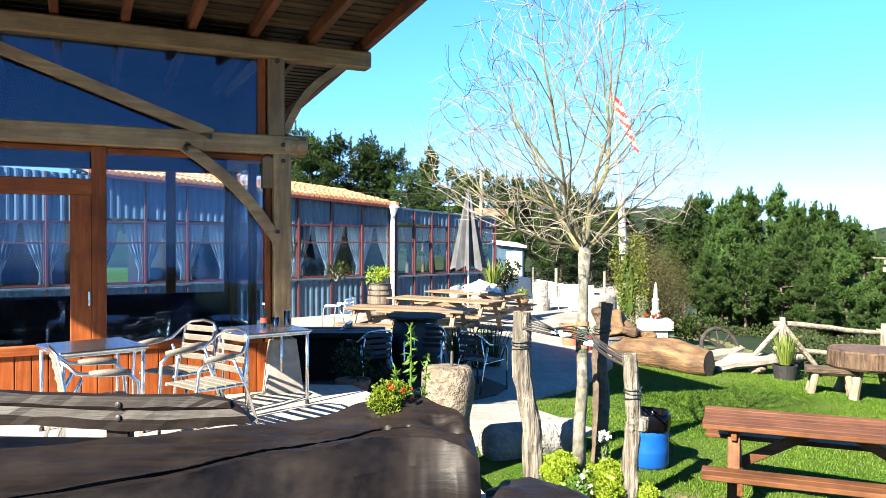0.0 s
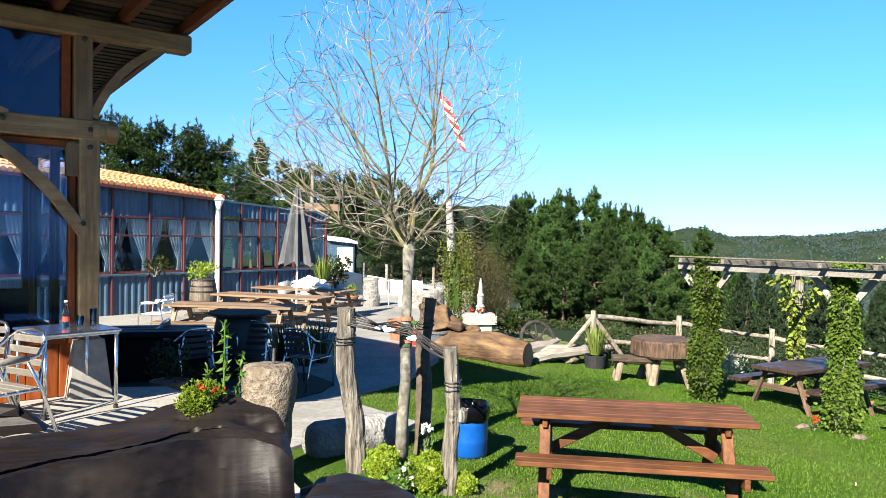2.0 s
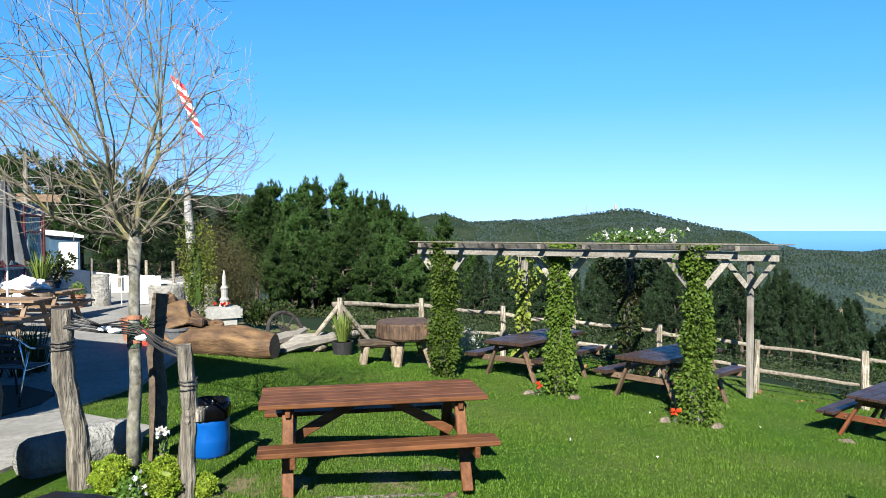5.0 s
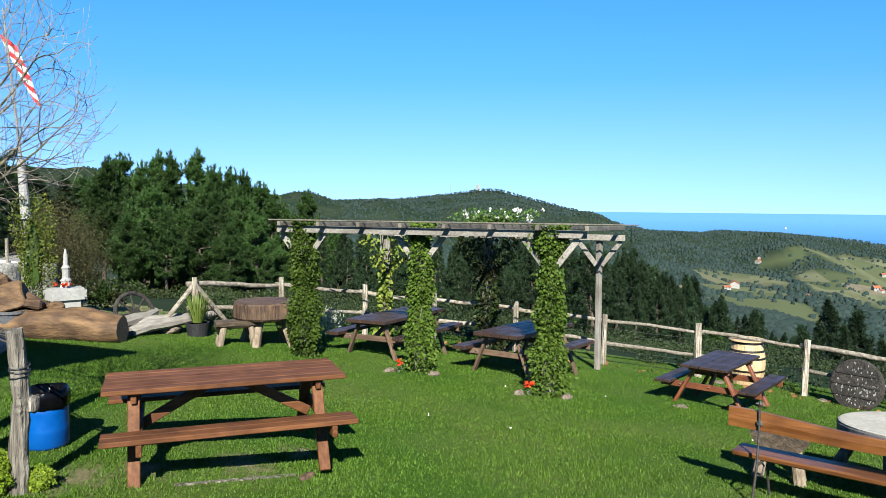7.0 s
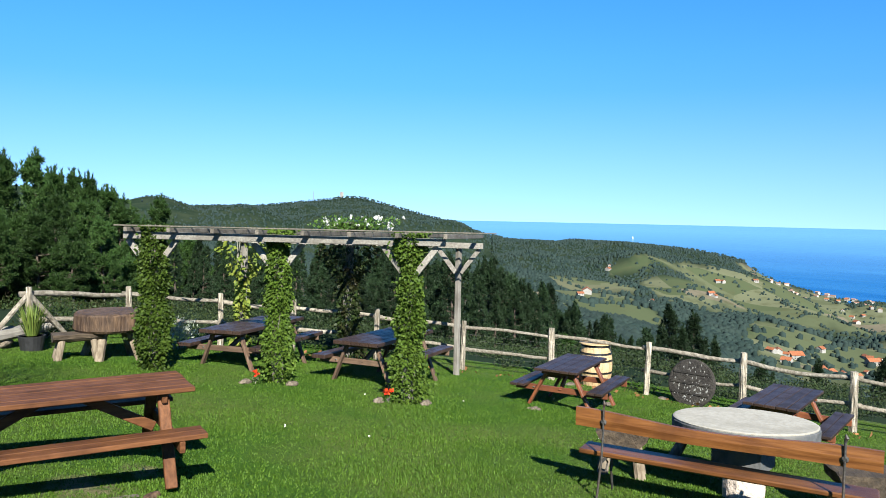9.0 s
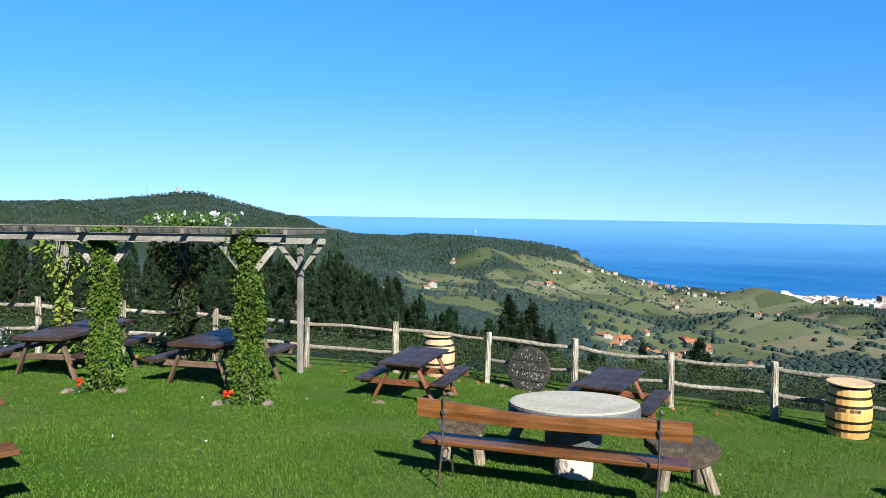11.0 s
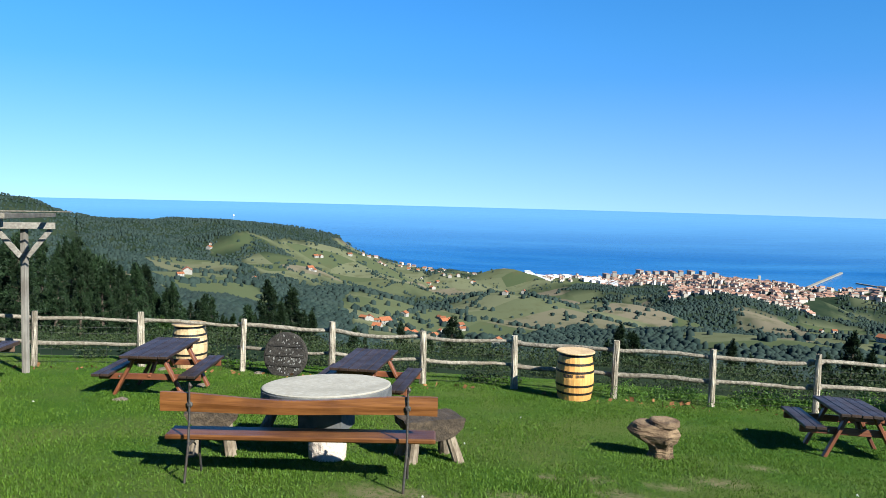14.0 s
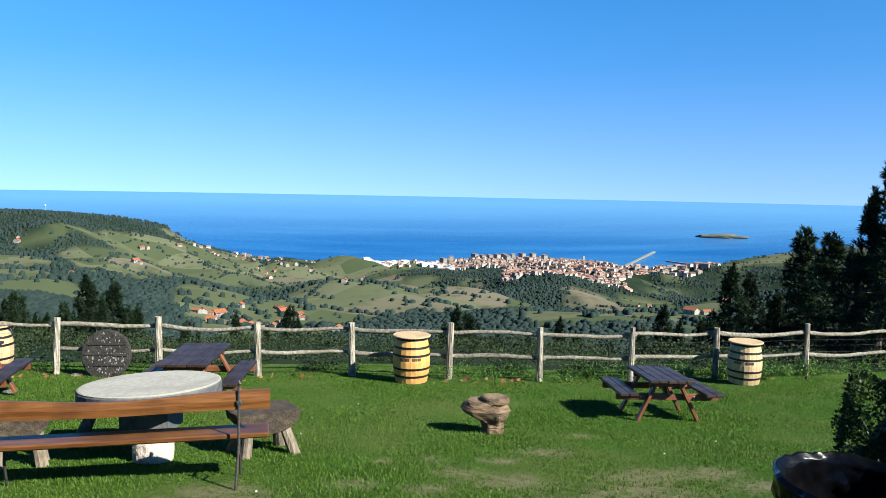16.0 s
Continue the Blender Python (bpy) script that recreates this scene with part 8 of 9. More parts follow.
PINES = [pine("pine", 10.0, 2.5, 201, PINE_NEEDLE, "tall green pine with an uneven crown", bare=0.36, whorls=14, taper=0.9, clumps=9, tufts=12, L=0.27),
         pine("pine", 10.0, 3.0, 202, PINE_NEEDLE, "broad green pine with rising limbs", bare=0.33, taper=0.75, whorls=14, clumps=10, tufts=13, L=0.28, lump=0.38),
         pine("pine", 10.0, 2.1, 203, PINE_NEEDLE, "slim green pine with a pointed top", bare=0.2, whorls=16, taper=0.95, clumps=8, tufts=12, L=0.27),
         pine("conifer", 10.0, 2.0, 204, CONIFER_NEEDLE, "dark pointed conifer on the slope", bare=0.05, whorls=21, taper=1.0, clumps=4, tufts=7, L=0.26, droop=0.25),
         pine("conifer", 10.0, 1.7, 205, CONIFER_NEEDLE, "slender dark conifer on the slope", bare=0.05, whorls=23, taper=1.05, clumps=4, tufts=6, L=0.26, droop=0.25),
         pine("pine", 10.0, 3.4, 206, PINE_NEEDLE, "tall spreading pine with layered open limbs", bare=0.34, whorls=9, taper=0.55, clumps=9, tufts=11, lump=0.42)]


def leafy_tree(seed):
    """A round-headed broadleaf tree: trunk, forked limbs, lobes of leaves."""
    rng, rnd = np.random.default_rng(seed), random.Random(seed)
    t = thing("broadleaf_tree", pose(0, 0, -500), "round-headed leafy tree on the valley side", "tree", "valley trees")
    part("trunk", limb(B(), [(0, 0, 0), (0.1, 0.05, 2.0), (0, 0, 4.0)], [0.28, 0.2, 0.15], 7), PINE_BARK, t)
    bm, cs, ds = B(), [], []
    for k in range(30):
        a, u = rnd.uniform(0, 6.28), rnd.uniform(0.15, 1.0)
        R = 3.0 * math.sqrt(max(0.05, 1 - (u - 0.35) ** 2 / 0.5)) * rnd.uniform(0.35, 1.0)
        c = Vector((R * math.cos(a), R * math.sin(a), 2.2 + 7.0 * u))
        limb(bm, [(0, 0, 2.5 + 1.5 * u), c * 0.5 + Vector((0, 0, 1.8)), c], [0.1, 0.06, 0.02], 4, cap=False)
        o = rng.normal(size=(150, 3))
        o /= np.linalg.norm(o, axis=1)[:, None]
        cs.append(np.array(c) + o * rng.uniform(0.6, 1.0, (150, 1)) * [1.15, 1.15, 0.8])
        ds.append(o)
    tagged(part("limb", bm, PINE_BARK, t), "forked limbs", kind="stuff")
    tagged(child("crown", leaf_mesh("crown", np.concatenate(cs), 0.42, VALLEY_LEAF, rng, up=0.4, narrow=0.7, dirs=np.concatenate(ds) * 0.9), t), "lobed crown of dull green leaves", kind="stuff")
    return t


PINES += [leafy_tree(211), leafy_tree(212)]


def set_tree(kind, x, y, h, rz, sink=0.2, wide=1.0):
    ob = copy_thing(PINES[kind], pose(x, y, ground(x, y) - sink, 0, 0, rz))
    k = h / 10.0
    ob.scale = (k * wide, k * wide, k)
    return ob


def top_at(az, r, el):
    """The height of a tree at that bearing and distance whose top stands at that angle."""
    x, y = spot(az, r)
    return x, y, 2.2 + r * math.tan(radians(el)) - ground(x, y)


rnd = random.Random(77)
# stand of pines beyond the log: bearing, distance, angle of the top
for az, r, el, k in ((17.9, 40, 2.7, 0), (18.9, 44, 2.9, 1), (20.2, 42, 2.6, 2), (21.2, 47, 3.2, 2), (22.5, 44, 3.7, 2), (23.8, 48, 3.2, 2), (24.9, 43, 2.7, 0), (26.2, 46, 2.1, 0), (27.5, 45, 2.4, 2), (28.6, 50, 1.3, 1),
                     (29.6, 47, 0.6, 0), (16.6, 50, 1.6, 0), (19.5, 34, -0.3, 1), (22.0, 33, -0.6, 0), (24.3, 34, -0.2, 1), (26.4, 33, -1.0, 1), (28.3, 36, -0.9, 0), (30.5, 38, -1.6, 1), (31.9, 52, 0.8, 2),
                     (32.6, 44, -2.0, 1), (33.9, 48, -1.8, 0), (21.0, 37, 0.6, 1), (25.5, 37, 0.6, 0), (27.3, 40, 0.6, 1), (30.9, 30, -3.6, 1), (29.2, 28, -3.8, 0)):
    x, y, h = top_at(az, r, el + rnd.uniform(-0.6, 0.25))
    set_tree(k, x, y, h, rnd.uniform(0, 360), wide=rnd.uniform(0.85, 1.1))
# pines behind the hall and yard
for az, r, el, k in ((-11.5, 44, 7.6, 1), (-9.8, 46, 7.5, 0), (-8.2, 43, 7.0, 1), (-6.8, 45, 7.3, 1), (-5.2, 44, 6.6, 0), (-3.8, 46, 6.3, 1), (-2.6, 42, 4.8, 1), (-0.8, 52, 6.6, 2), (0.6, 46, 5.0, 1), (1.9, 44, 4.5, 0),
                     (3.2, 45, 4.9, 1), (4.6, 43, 4.2, 1), (6.0, 46, 4.6, 0), (7.4, 44, 4.3, 1), (8.7, 47, 4.0, 1), (10.1, 45, 3.6, 0), (11.6, 46, 3.2, 1), (13.0, 48, 2.4, 0), (-13.5, 45, 7.4, 0), (-16, 46, 7.5, 1), (-19, 46, 7.2, 0),
                     (2.5, 37, 2.6, 1), (5.2, 36, 2.2, 0), (8.0, 37, 2.0, 1), (10.6, 38, 1.6, 1), (13.2, 40, 0.8, 0), (-1.6, 39, 3.4, 1), (-22, 48, 7, 1), (-25, 46, 7, 0)):
    x, y, h = top_at(az, r, el)
    set_tree(5 if k == 1 else k, x, y, h, rnd.uniform(0, 360), wide=1.1)
# dark trees behind the flagpole
for az, r, el, k in ((8.6, 40, 2.2, 3), (9.6, 42, 2.6, 4), (10.6, 39, 1.8, 3), (11.5, 43, 2.4, 3), (12.3, 40, 1.6, 4), (13.0, 44, 2.0, 3), (14.2, 46, 1.4, 3), (15.4, 48, 1.6, 4), (9.0, 34, 0.2, 3), (10.2, 35, 0.4, 3), (11.2, 34, -0.2, 3), (12.6, 36, 0.0, 3)):
    x, y, h = top_at(az, r, el)
    set_tree(k, x, y, h, rnd.uniform(0, 360), wide=1.7)
# dark conifers on the slope below the pergola and fence
for k in range(210):
    az, r = rnd.uniform(31, 61), 34 + 110 * rnd.random() ** 1.3
    el = np.interp(az, (31, 40, 50, 56, 60), (-1.6, -2.4, -3.0, -3.6, -5.4)) - 3.0 * rnd.random() ** 1.6
    x, y, h = top_at(az, r, el)
    if h > 3:
        set_tree(rnd.choice((3, 4, 3)), x, y, min(h, 19), rnd.uniform(0, 360), wide=rnd.uniform(0.9, 1.2))
for k in range(70):
    az, r = rnd.uniform(56, 77), 60 + 170 * rnd.random()
    el = np.interp(az, (56, 62, 70, 77), (-4.6, -7.0, -8.6, -10.5)) - rnd.uniform(0.0, 2.2)
    x, y, h = top_at(az, r, el)
    if h > 3:
        set_tree(rnd.choice((3, 4, 3)), x, y, min(h, 16), rnd.uniform(0, 360), wide=1.2)
# single trees that rise above the fence
for az, r, el, k in ((69.7, 40, -6.6, 0), (71.2, 41, -6.9, 1), (70.4, 38, -7.8, 1), (62.6, 60, -6.7, 4), (68.0, 46, -8.4, 1), (72.6, 44, -8.6, 1), (83.0, 45, -9.0, 0), (81.6, 43, -10.4, 1), (84.0, 44, -10.0, 1), (79.2, 50, -9.6, 4), (75.8, 48, -9.9, 1),
                     (96.0, 42, -8.9, 1), (97.2, 44, -9.5, 0), (95.0, 45, -10.2, 1), (103.8, 44, -9.5, 1), (105.0, 45, -10.4, 1), (111.2, 42, -8.2, 0), (112.4, 44, -9.3, 1), (109.8, 46, -9.8, 1), (115.9, 34, -5.0, 1), (116.9, 36, -5.6, 0),
                     (119.9, 38, -2.6, 2), (121.6, 34, -3.6, 1), (122.6, 31, -2.6, 0), (124.4, 27, 0.4, 1), (123.2, 29, -3.4, 1), (126.0, 27, 2.0, 0), (120.6, 33, -5.6, 1), (118.9, 35, -6.6, 1), (125.2, 24, -1.4, 1), (128.0, 26, 3.0, 1), (131, 26, 4, 0),
                     (86.9, 60, -11.2, 4), (89.4, 64, -11.4, 3), (99.5, 60, -11.6, 3), (101.5, 58, -11.0, 4), (107.5, 56, -11.0, 3), (113.8, 50, -9.0, 3), (117.8, 48, -7.8, 3)):
    x, y, h = top_at(az, r, el)
    set_tree(3 + k % 2 if az > 60 else k, x, y, max(h, 1.5), rnd.uniform(0, 360), wide=rnd.uniform(1.2, 1.6) if k < 3 else 1.1)
# mixed trees on the valley side below the fence
for k in range(230):
    az, r = rnd.uniform(56, 127), 40 + 95 * rnd.random()
    el = np.interp(az, (56, 66, 76, 90, 110, 118, 127), (-7.5, -9.5, -12.0, -13.4, -13.2, -11.5, -9.0)) - rnd.uniform(0.0, 2.6)
    x, y, h = top_at(az, r, el)
    if h > 2.5:
        set_tree(rnd.choice((6, 7, 6, 7, 1, 3)), x, y, min(h, 13), rnd.uniform(0, 360), wide=rnd.uniform(0.9, 1.3))
for ob in PINES:
    for o in (*ob.children_recursive, ob):
        bpy.data.objects.remove(o)


def thicket(name, label, places, mat, seed, leaf=0.12, per=260):
    """Scrub and brambles on the slope: one mass of leaves on thin stems."""
    rng = np.random.default_rng(seed)
    cs = []
    for x, y, r, h in places:
        d = rng.normal(size=(per, 3))
        d /= np.linalg.norm(d, axis=1)[:, None]
        c = d * rng.uniform(0.45, 1.0, (per, 1)) * [r, r, h * 0.55] + [x, y, ground(x, y) + h * 0.42]
        cs.append(c[c[:, 2] > ground(x, y) - 0.3])
    c = np.concatenate(cs)
    ob = child(name, leaf_mesh(name, c, leaf, mat, rng, up=0.5, narrow=0.6))
    return tagged(ob, label, "scrub", kind="stuff")


scrub = []
for k in range(len(FENCE) - 1):
    (x0, y0), (x1, y1) = FENCE[k], FENCE[k + 1]
    for i in range(9):
        u = rnd.random()
        x, y = x0 + (x1 - x0) * u, y0 + (y1 - y0) * u
        far = rnd.uniform(0.5, 6.5)
        s = 1 + far / math.hypot(x, y)
        scrub.append((x * s, y * s, rnd.uniform(0.3, 0.6) + 0.05 * far, rnd.uniform(0.15, 0.42)))
thicket("fence_scrub", "low green weeds and brambles behind the fence", scrub, VALLEY_LEAF, 301, 0.055, 300)
thicket("slope_scrub", "green bushes on the slope below the fence", [(*spot(rnd.uniform(30, 128), rnd.uniform(21, 38)), rnd.uniform(0.6, 1.3), rnd.uniform(0.2, 0.55)) for k in range(240)], VALLEY_LEAF, 302, 0.09, 300)
thicket("autumn_scrub", "brown and olive scrub at the wood's edge", [(*spot(rnd.uniform(13.4, 17.4), rnd.uniform(26, 36)), rnd.uniform(0.6, 1.2), rnd.uniform(1.2, 3.6)) for k in range(26)], BROAD_LEAF, 303, 0.06, 1700)
thicket("wood_edge_scrub", "green undergrowth at the pine wood's edge", [(*spot(rnd.uniform(18, 34), rnd.uniform(22, 31)), rnd.uniform(0.5, 1.2), rnd.uniform(0.2, 0.5)) for k in range(26)], DARK_LEAF, 304, 0.07, 420)

weeds = []
for k in range(90):
    i, u = rnd.choice((11, 12, 13, 14, 14, 15)), rnd.random()
    (x0, y0), (x1, y1) = FENCE[i], FENCE[i + 1]
    x, y = x0 + (x1 - x0) * u, y0 + (y1 - y0) * u
    s = 1 + rnd.uniform(-0.15, 1.0) / math.hypot(x, y)
    weeds.append((x * s, y * s, rnd.uniform(0.14, 0.3), rnd.uniform(0.15, 0.42)))
thicket("fence_weeds", "tall green weeds along the fence's foot", weeds, HERB_LEAF, 306, 0.045, 130)

# dry leaves along the fence's foot
rng = np.random.default_rng(305)
n = 150
i = rng.integers(3, len(FENCE) - 2, n)
u = rng.uniform(0, 1, n)
f = np.array(FENCE)
p = f[i] * (1 - u[:, None]) + f[i + 1] * u[:, None]
p = p * (1 - rng.uniform(0.01, 0.05, (n, 1)))
c = np.concatenate([p, land_height(p[:, 0], p[:, 1])[:, None] + 0.03], 1)
tagged(child("dry_leaves", leaf_mesh("dry_leaves", c, 0.11, FALLEN, rng, up=0.1, narrow=0.8)), "fallen brown leaves along the fence", "leaves", kind="stuff")
x, y = 3.55, 5.35
rough_stone("clod", x, y, ground(x, y) - 0.02, (0.09, 0.05, 0.035), CHUNK_WOOD, "reddish-brown clod lying in the grass", 12, rz=20)


# ---- far woods, farms and town ----
def far_woods():
    rng = np.random.default_rng(401)
    n = 175000
    az = rng.uniform(16, 127, n)
    u = rng.uniform(0, 1, n)
    r = (110**0.75 + u * (2950**0.75 - 110**0.75)) ** (1 / 0.75)
    x, y = r * np.sin(np.radians(az)), r * np.cos(np.radians(az))
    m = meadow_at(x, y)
    far = np.where((az > 56) & (az < 81), 2400.0, 2900.0)
    town = (az > 86) & (az < 113) & (r > np.where((az > 99) & (az < 110), 1640, 2120))
    # hedges run between fields of uneven shape
    gx, gy = x / 150, y / 120
    near = []
    for i in (-1, 0, 1):
        for j in (-1, 0, 1):
            cx, cy = np.floor(gx) + i, np.floor(gy) + j
            near.append(np.hypot(gx - cx - 0.5 - 0.4 * np.sin(cx * 12.9 + cy * 78.2), gy - cy - 0.5 - 0.4 * np.sin(cx * 39.3 + cy * 11.1)))
    near = np.sort(near, 0)
    hedge = (near[1] - near[0] < 0.04) & (rng.uniform(0, 1, n) < 0.8)
    grove = np.sin(x / 23 + 2 * np.sin(y / 61)) * np.cos(y / 19 + 2 * np.sin(x / 53)) > 0.9
    keep = ((m < 0.28) | hedge | grove | (rng.uniform(0, 1, n) < 0.018)) & (r < far + 20) & ~town
    keep &= ~((az < 34) & (rng.uniform(0, 1, n) < 0.75)) & ~((az < 56) & (rng.uniform(0, 1, n) < 0.35))
    x, y, r, az = x[keep], y[keep], r[keep], az[keep]
    n = len(x)
    z = land_height(x, y)
    h = rng.uniform(3.2, 7.5, n) * np.interp(r, (150, 400, 900, 1800), (0.75, 0.95, 0.9, 0.68))
    h = np.where((r < 640) & (az > 73) & (az < 99), h * 0.5, h)
    w = h * rng.uniform(0.5, 0.9, n)
    seg, lv = 5, ((-0.3, 0.95), (0.66, 0.82))
    a = np.arange(seg) * 2 * np.pi / seg
    v = np.empty((n, len(lv) * seg + 1, 3))
    turn = rng.uniform(0, 6.28, (n, 1))
    for k, (u, q) in enumerate(lv):
        jit = rng.uniform(0.6, 1.3, (n, seg))
        v[:, k * seg:(k + 1) * seg, 0] = x[:, None] + w[:, None] * q * jit * np.cos(a + turn)
        v[:, k * seg:(k + 1) * seg, 1] = y[:, None] + w[:, None] * q * jit * np.sin(a + turn)
        v[:, k * seg:(k + 1) * seg, 2] = z[:, None] + h[:, None] * (u + rng.uniform(-0.08, 0.08, (n, seg)))
    v[:, -1] = np.stack([x, y, z + h * rng.uniform(0.84, 1.1, n)], -1)
    f = []
    for k in range(len(lv) - 1):
        for s in range(seg):
            p, q = k * seg + s, k * seg + (s + 1) % seg
            f += [(p, q, q + seg), (p, q + seg, p + seg)]
    top = (len(lv) - 1) * seg
    f += [(top + s, top + (s + 1) % seg, len(lv) * seg) for s in range(seg)]
    f = np.array(f)
    F = (f[None] + np.arange(n)[:, None, None] * v.shape[1]).reshape(-1, 3)
    me = soup("far_woods", v.reshape(-1, 3), F, HAZED_FOREST_LEAF)
    tagged(child("far_woods", me), "distant woods covering the hills", "woods", kind="stuff")


far_woods()
FARM_WALL = surface("farm_wall_paint", (0.46, 0.43, 0.39), (0.56, 0.54, 0.50), None, scale=0.6, rough=0.9, bump=0, vary=0.15)
FARM_TILE = surface("farm_roof_tile", (0.36, 0.115, 0.045), (0.50, 0.18, 0.08), None, scale=0.6, rough=0.9, bump=0, vary=0.2)
TOWN_WALL = surface("town_wall_paint", (0.40, 0.355, 0.31), (0.52, 0.48, 0.435), None, scale=0.02, rough=0.9, bump=0, vary=0.4, island=True, tone=0.72)
TOWN_ROOF = surface("town_roof_tile", (0.42, 0.215, 0.15), (0.55, 0.32, 0.24), None, scale=0.02, rough=0.9, bump=0, vary=0.4, island=True)
FAR_GLASS = surface("far_window_dark", (0.05, 0.06, 0.08), (0.09, 0.10, 0.12), None, scale=0.6, rough=0.3, bump=0)
BRIGHT_WALL = surface("white_shed_wall", (0.50, 0.51, 0.53), (0.64, 0.64, 0.65), None, scale=0.02, rough=0.8, bump=0, vary=0.2, island=True)


def gable(bm_w, bm_r, w, d, h, ridge, eave=0.6):
    """Walls and a pitched roof, ridge along x."""
    lo = [bm_w.verts.new(p) for p in ((-w / 2, -d / 2, -3), (w / 2, -d / 2, -3), (w / 2, d / 2, -3), (-w / 2, d / 2, -3))]
    hi = [bm_w.verts.new(p) for p in ((-w / 2, -d / 2, h), (w / 2, -d / 2, h), (w / 2, d / 2, h), (-w / 2, d / 2, h))]
    g = [bm_w.verts.new((-w / 2, 0, h + ridge)), bm_w.verts.new((w / 2, 0, h + ridge))]
    for k in range(4):
        bm_w.faces.new((lo[k], lo[(k + 1) % 4], hi[(k + 1) % 4], hi[k]))
    bm_w.faces.new((hi[3], hi[0], g[0]))
    bm_w.faces.new((hi[1], hi[2], g[1]))
    for s in (-1, 1):
        drop = ridge * eave / (d / 2)
        e = [(-w / 2 - eave, s * (d / 2 + eave), h - drop), (w / 2 + eave, s * (d / 2 + eave), h - drop), (w / 2 + eave, 0, h + ridge), (-w / 2 - eave, 0, h + ridge)]
        a = [bm_r.verts.new((p[0], p[1], p[2] + 0.1)) for p in e]
        c = [bm_r.verts.new((p[0], p[1], p[2] + 0.4)) for p in e]
        bm_r.faces.new(c if s < 0 else c[::-1])
        bm_r.faces.new(a[::-1] if s < 0 else a)
        for k in range(4):
            bm_r.faces.new((a[k], a[(k + 1) % 4], c[(k + 1) % 4], c[k]))


def farmhouse(x, y, rz, w=17, d=13, h=4.6, ridge=4.2):
    t = thing("farmhouse", pose(x, y, ground(x, y) + 0.5, 0, 0, rz), "white farmhouse with an orange tiled roof on the hillside", "house", "farmhouses")
    bw, br = B(), B()
    gable(bw, br, w, d, h, ridge)
    bmesh.ops.recalc_face_normals(bw, faces=bw.faces)
    bmesh.ops.recalc_face_normals(br, faces=br.faces)
    part("wall", bw, FARM_WALL, t)
    part("roof", br, FARM_TILE, t)
    for s in (-1, 1):
        for k in range(2):
            for z in (1.3, 3.6):
                part("window", box(B(), (-w * 0.24 + w * 0.48 * k, s * d / 2, z), (1.3, 0.16, 1.3), bev=0), FAR_GLASS, t)
    return t


FARM = farmhouse(782, 395, 30, w=12, d=10, h=4.2, ridge=3.0)
for x, y, k in ((752, 388, 0.7), (1515, 716, 0.9), (1361, 442, 1), (1161, 471, 0.7), (1908, 292, 1.2), (788, 172, 1.0), (770, 190, 0.8), (883, 168, 1.0), (785, 117, 1.0), (770, 126, 0.8), (735, 140, 0.9), (883, 118, 0.9), (860, 95, 0.7), (905, 128, 0.7),
                (1986, 198, 0.9), (1773, 478, 0.9), (1105, 60, 0.8), (1291, -467, 0.9), (849, -359, 1.0), (559, 35, 0.8), (1360, -520, 0.9), (1669, 517, 1.0), (2050, 430, 1.0), (2150, 400, 1.0), (2120, 520, 1.1), (2250, 350, 1.1),
                (2300, 380, 1.0), (2280, 300, 1.0), (2010, 260, 1.0), (2030, 240, 0.9), (1960, 310, 1.0), (2400, 250, 1.0), (2350, 150, 1.0), (1200, -560, 0.9), (890, 380, 0.6)):
    for j in range(rnd.choice((1, 2, 2, 3))):
        dx, dy = (0, 0) if j == 0 else (rnd.uniform(-30, 30), rnd.uniform(-30, 30))
        ob = copy_thing(FARM, pose(x + dx, y + dy, ground(x + dx, y + dy) + 0.4, 0, 0, rnd.uniform(0, 180)))
        q = k * rnd.uniform(0.75, 1.1) * (1 if j == 0 else 0.8)
        ob.scale = (q * rnd.uniform(0.7, 1.3), q, q)


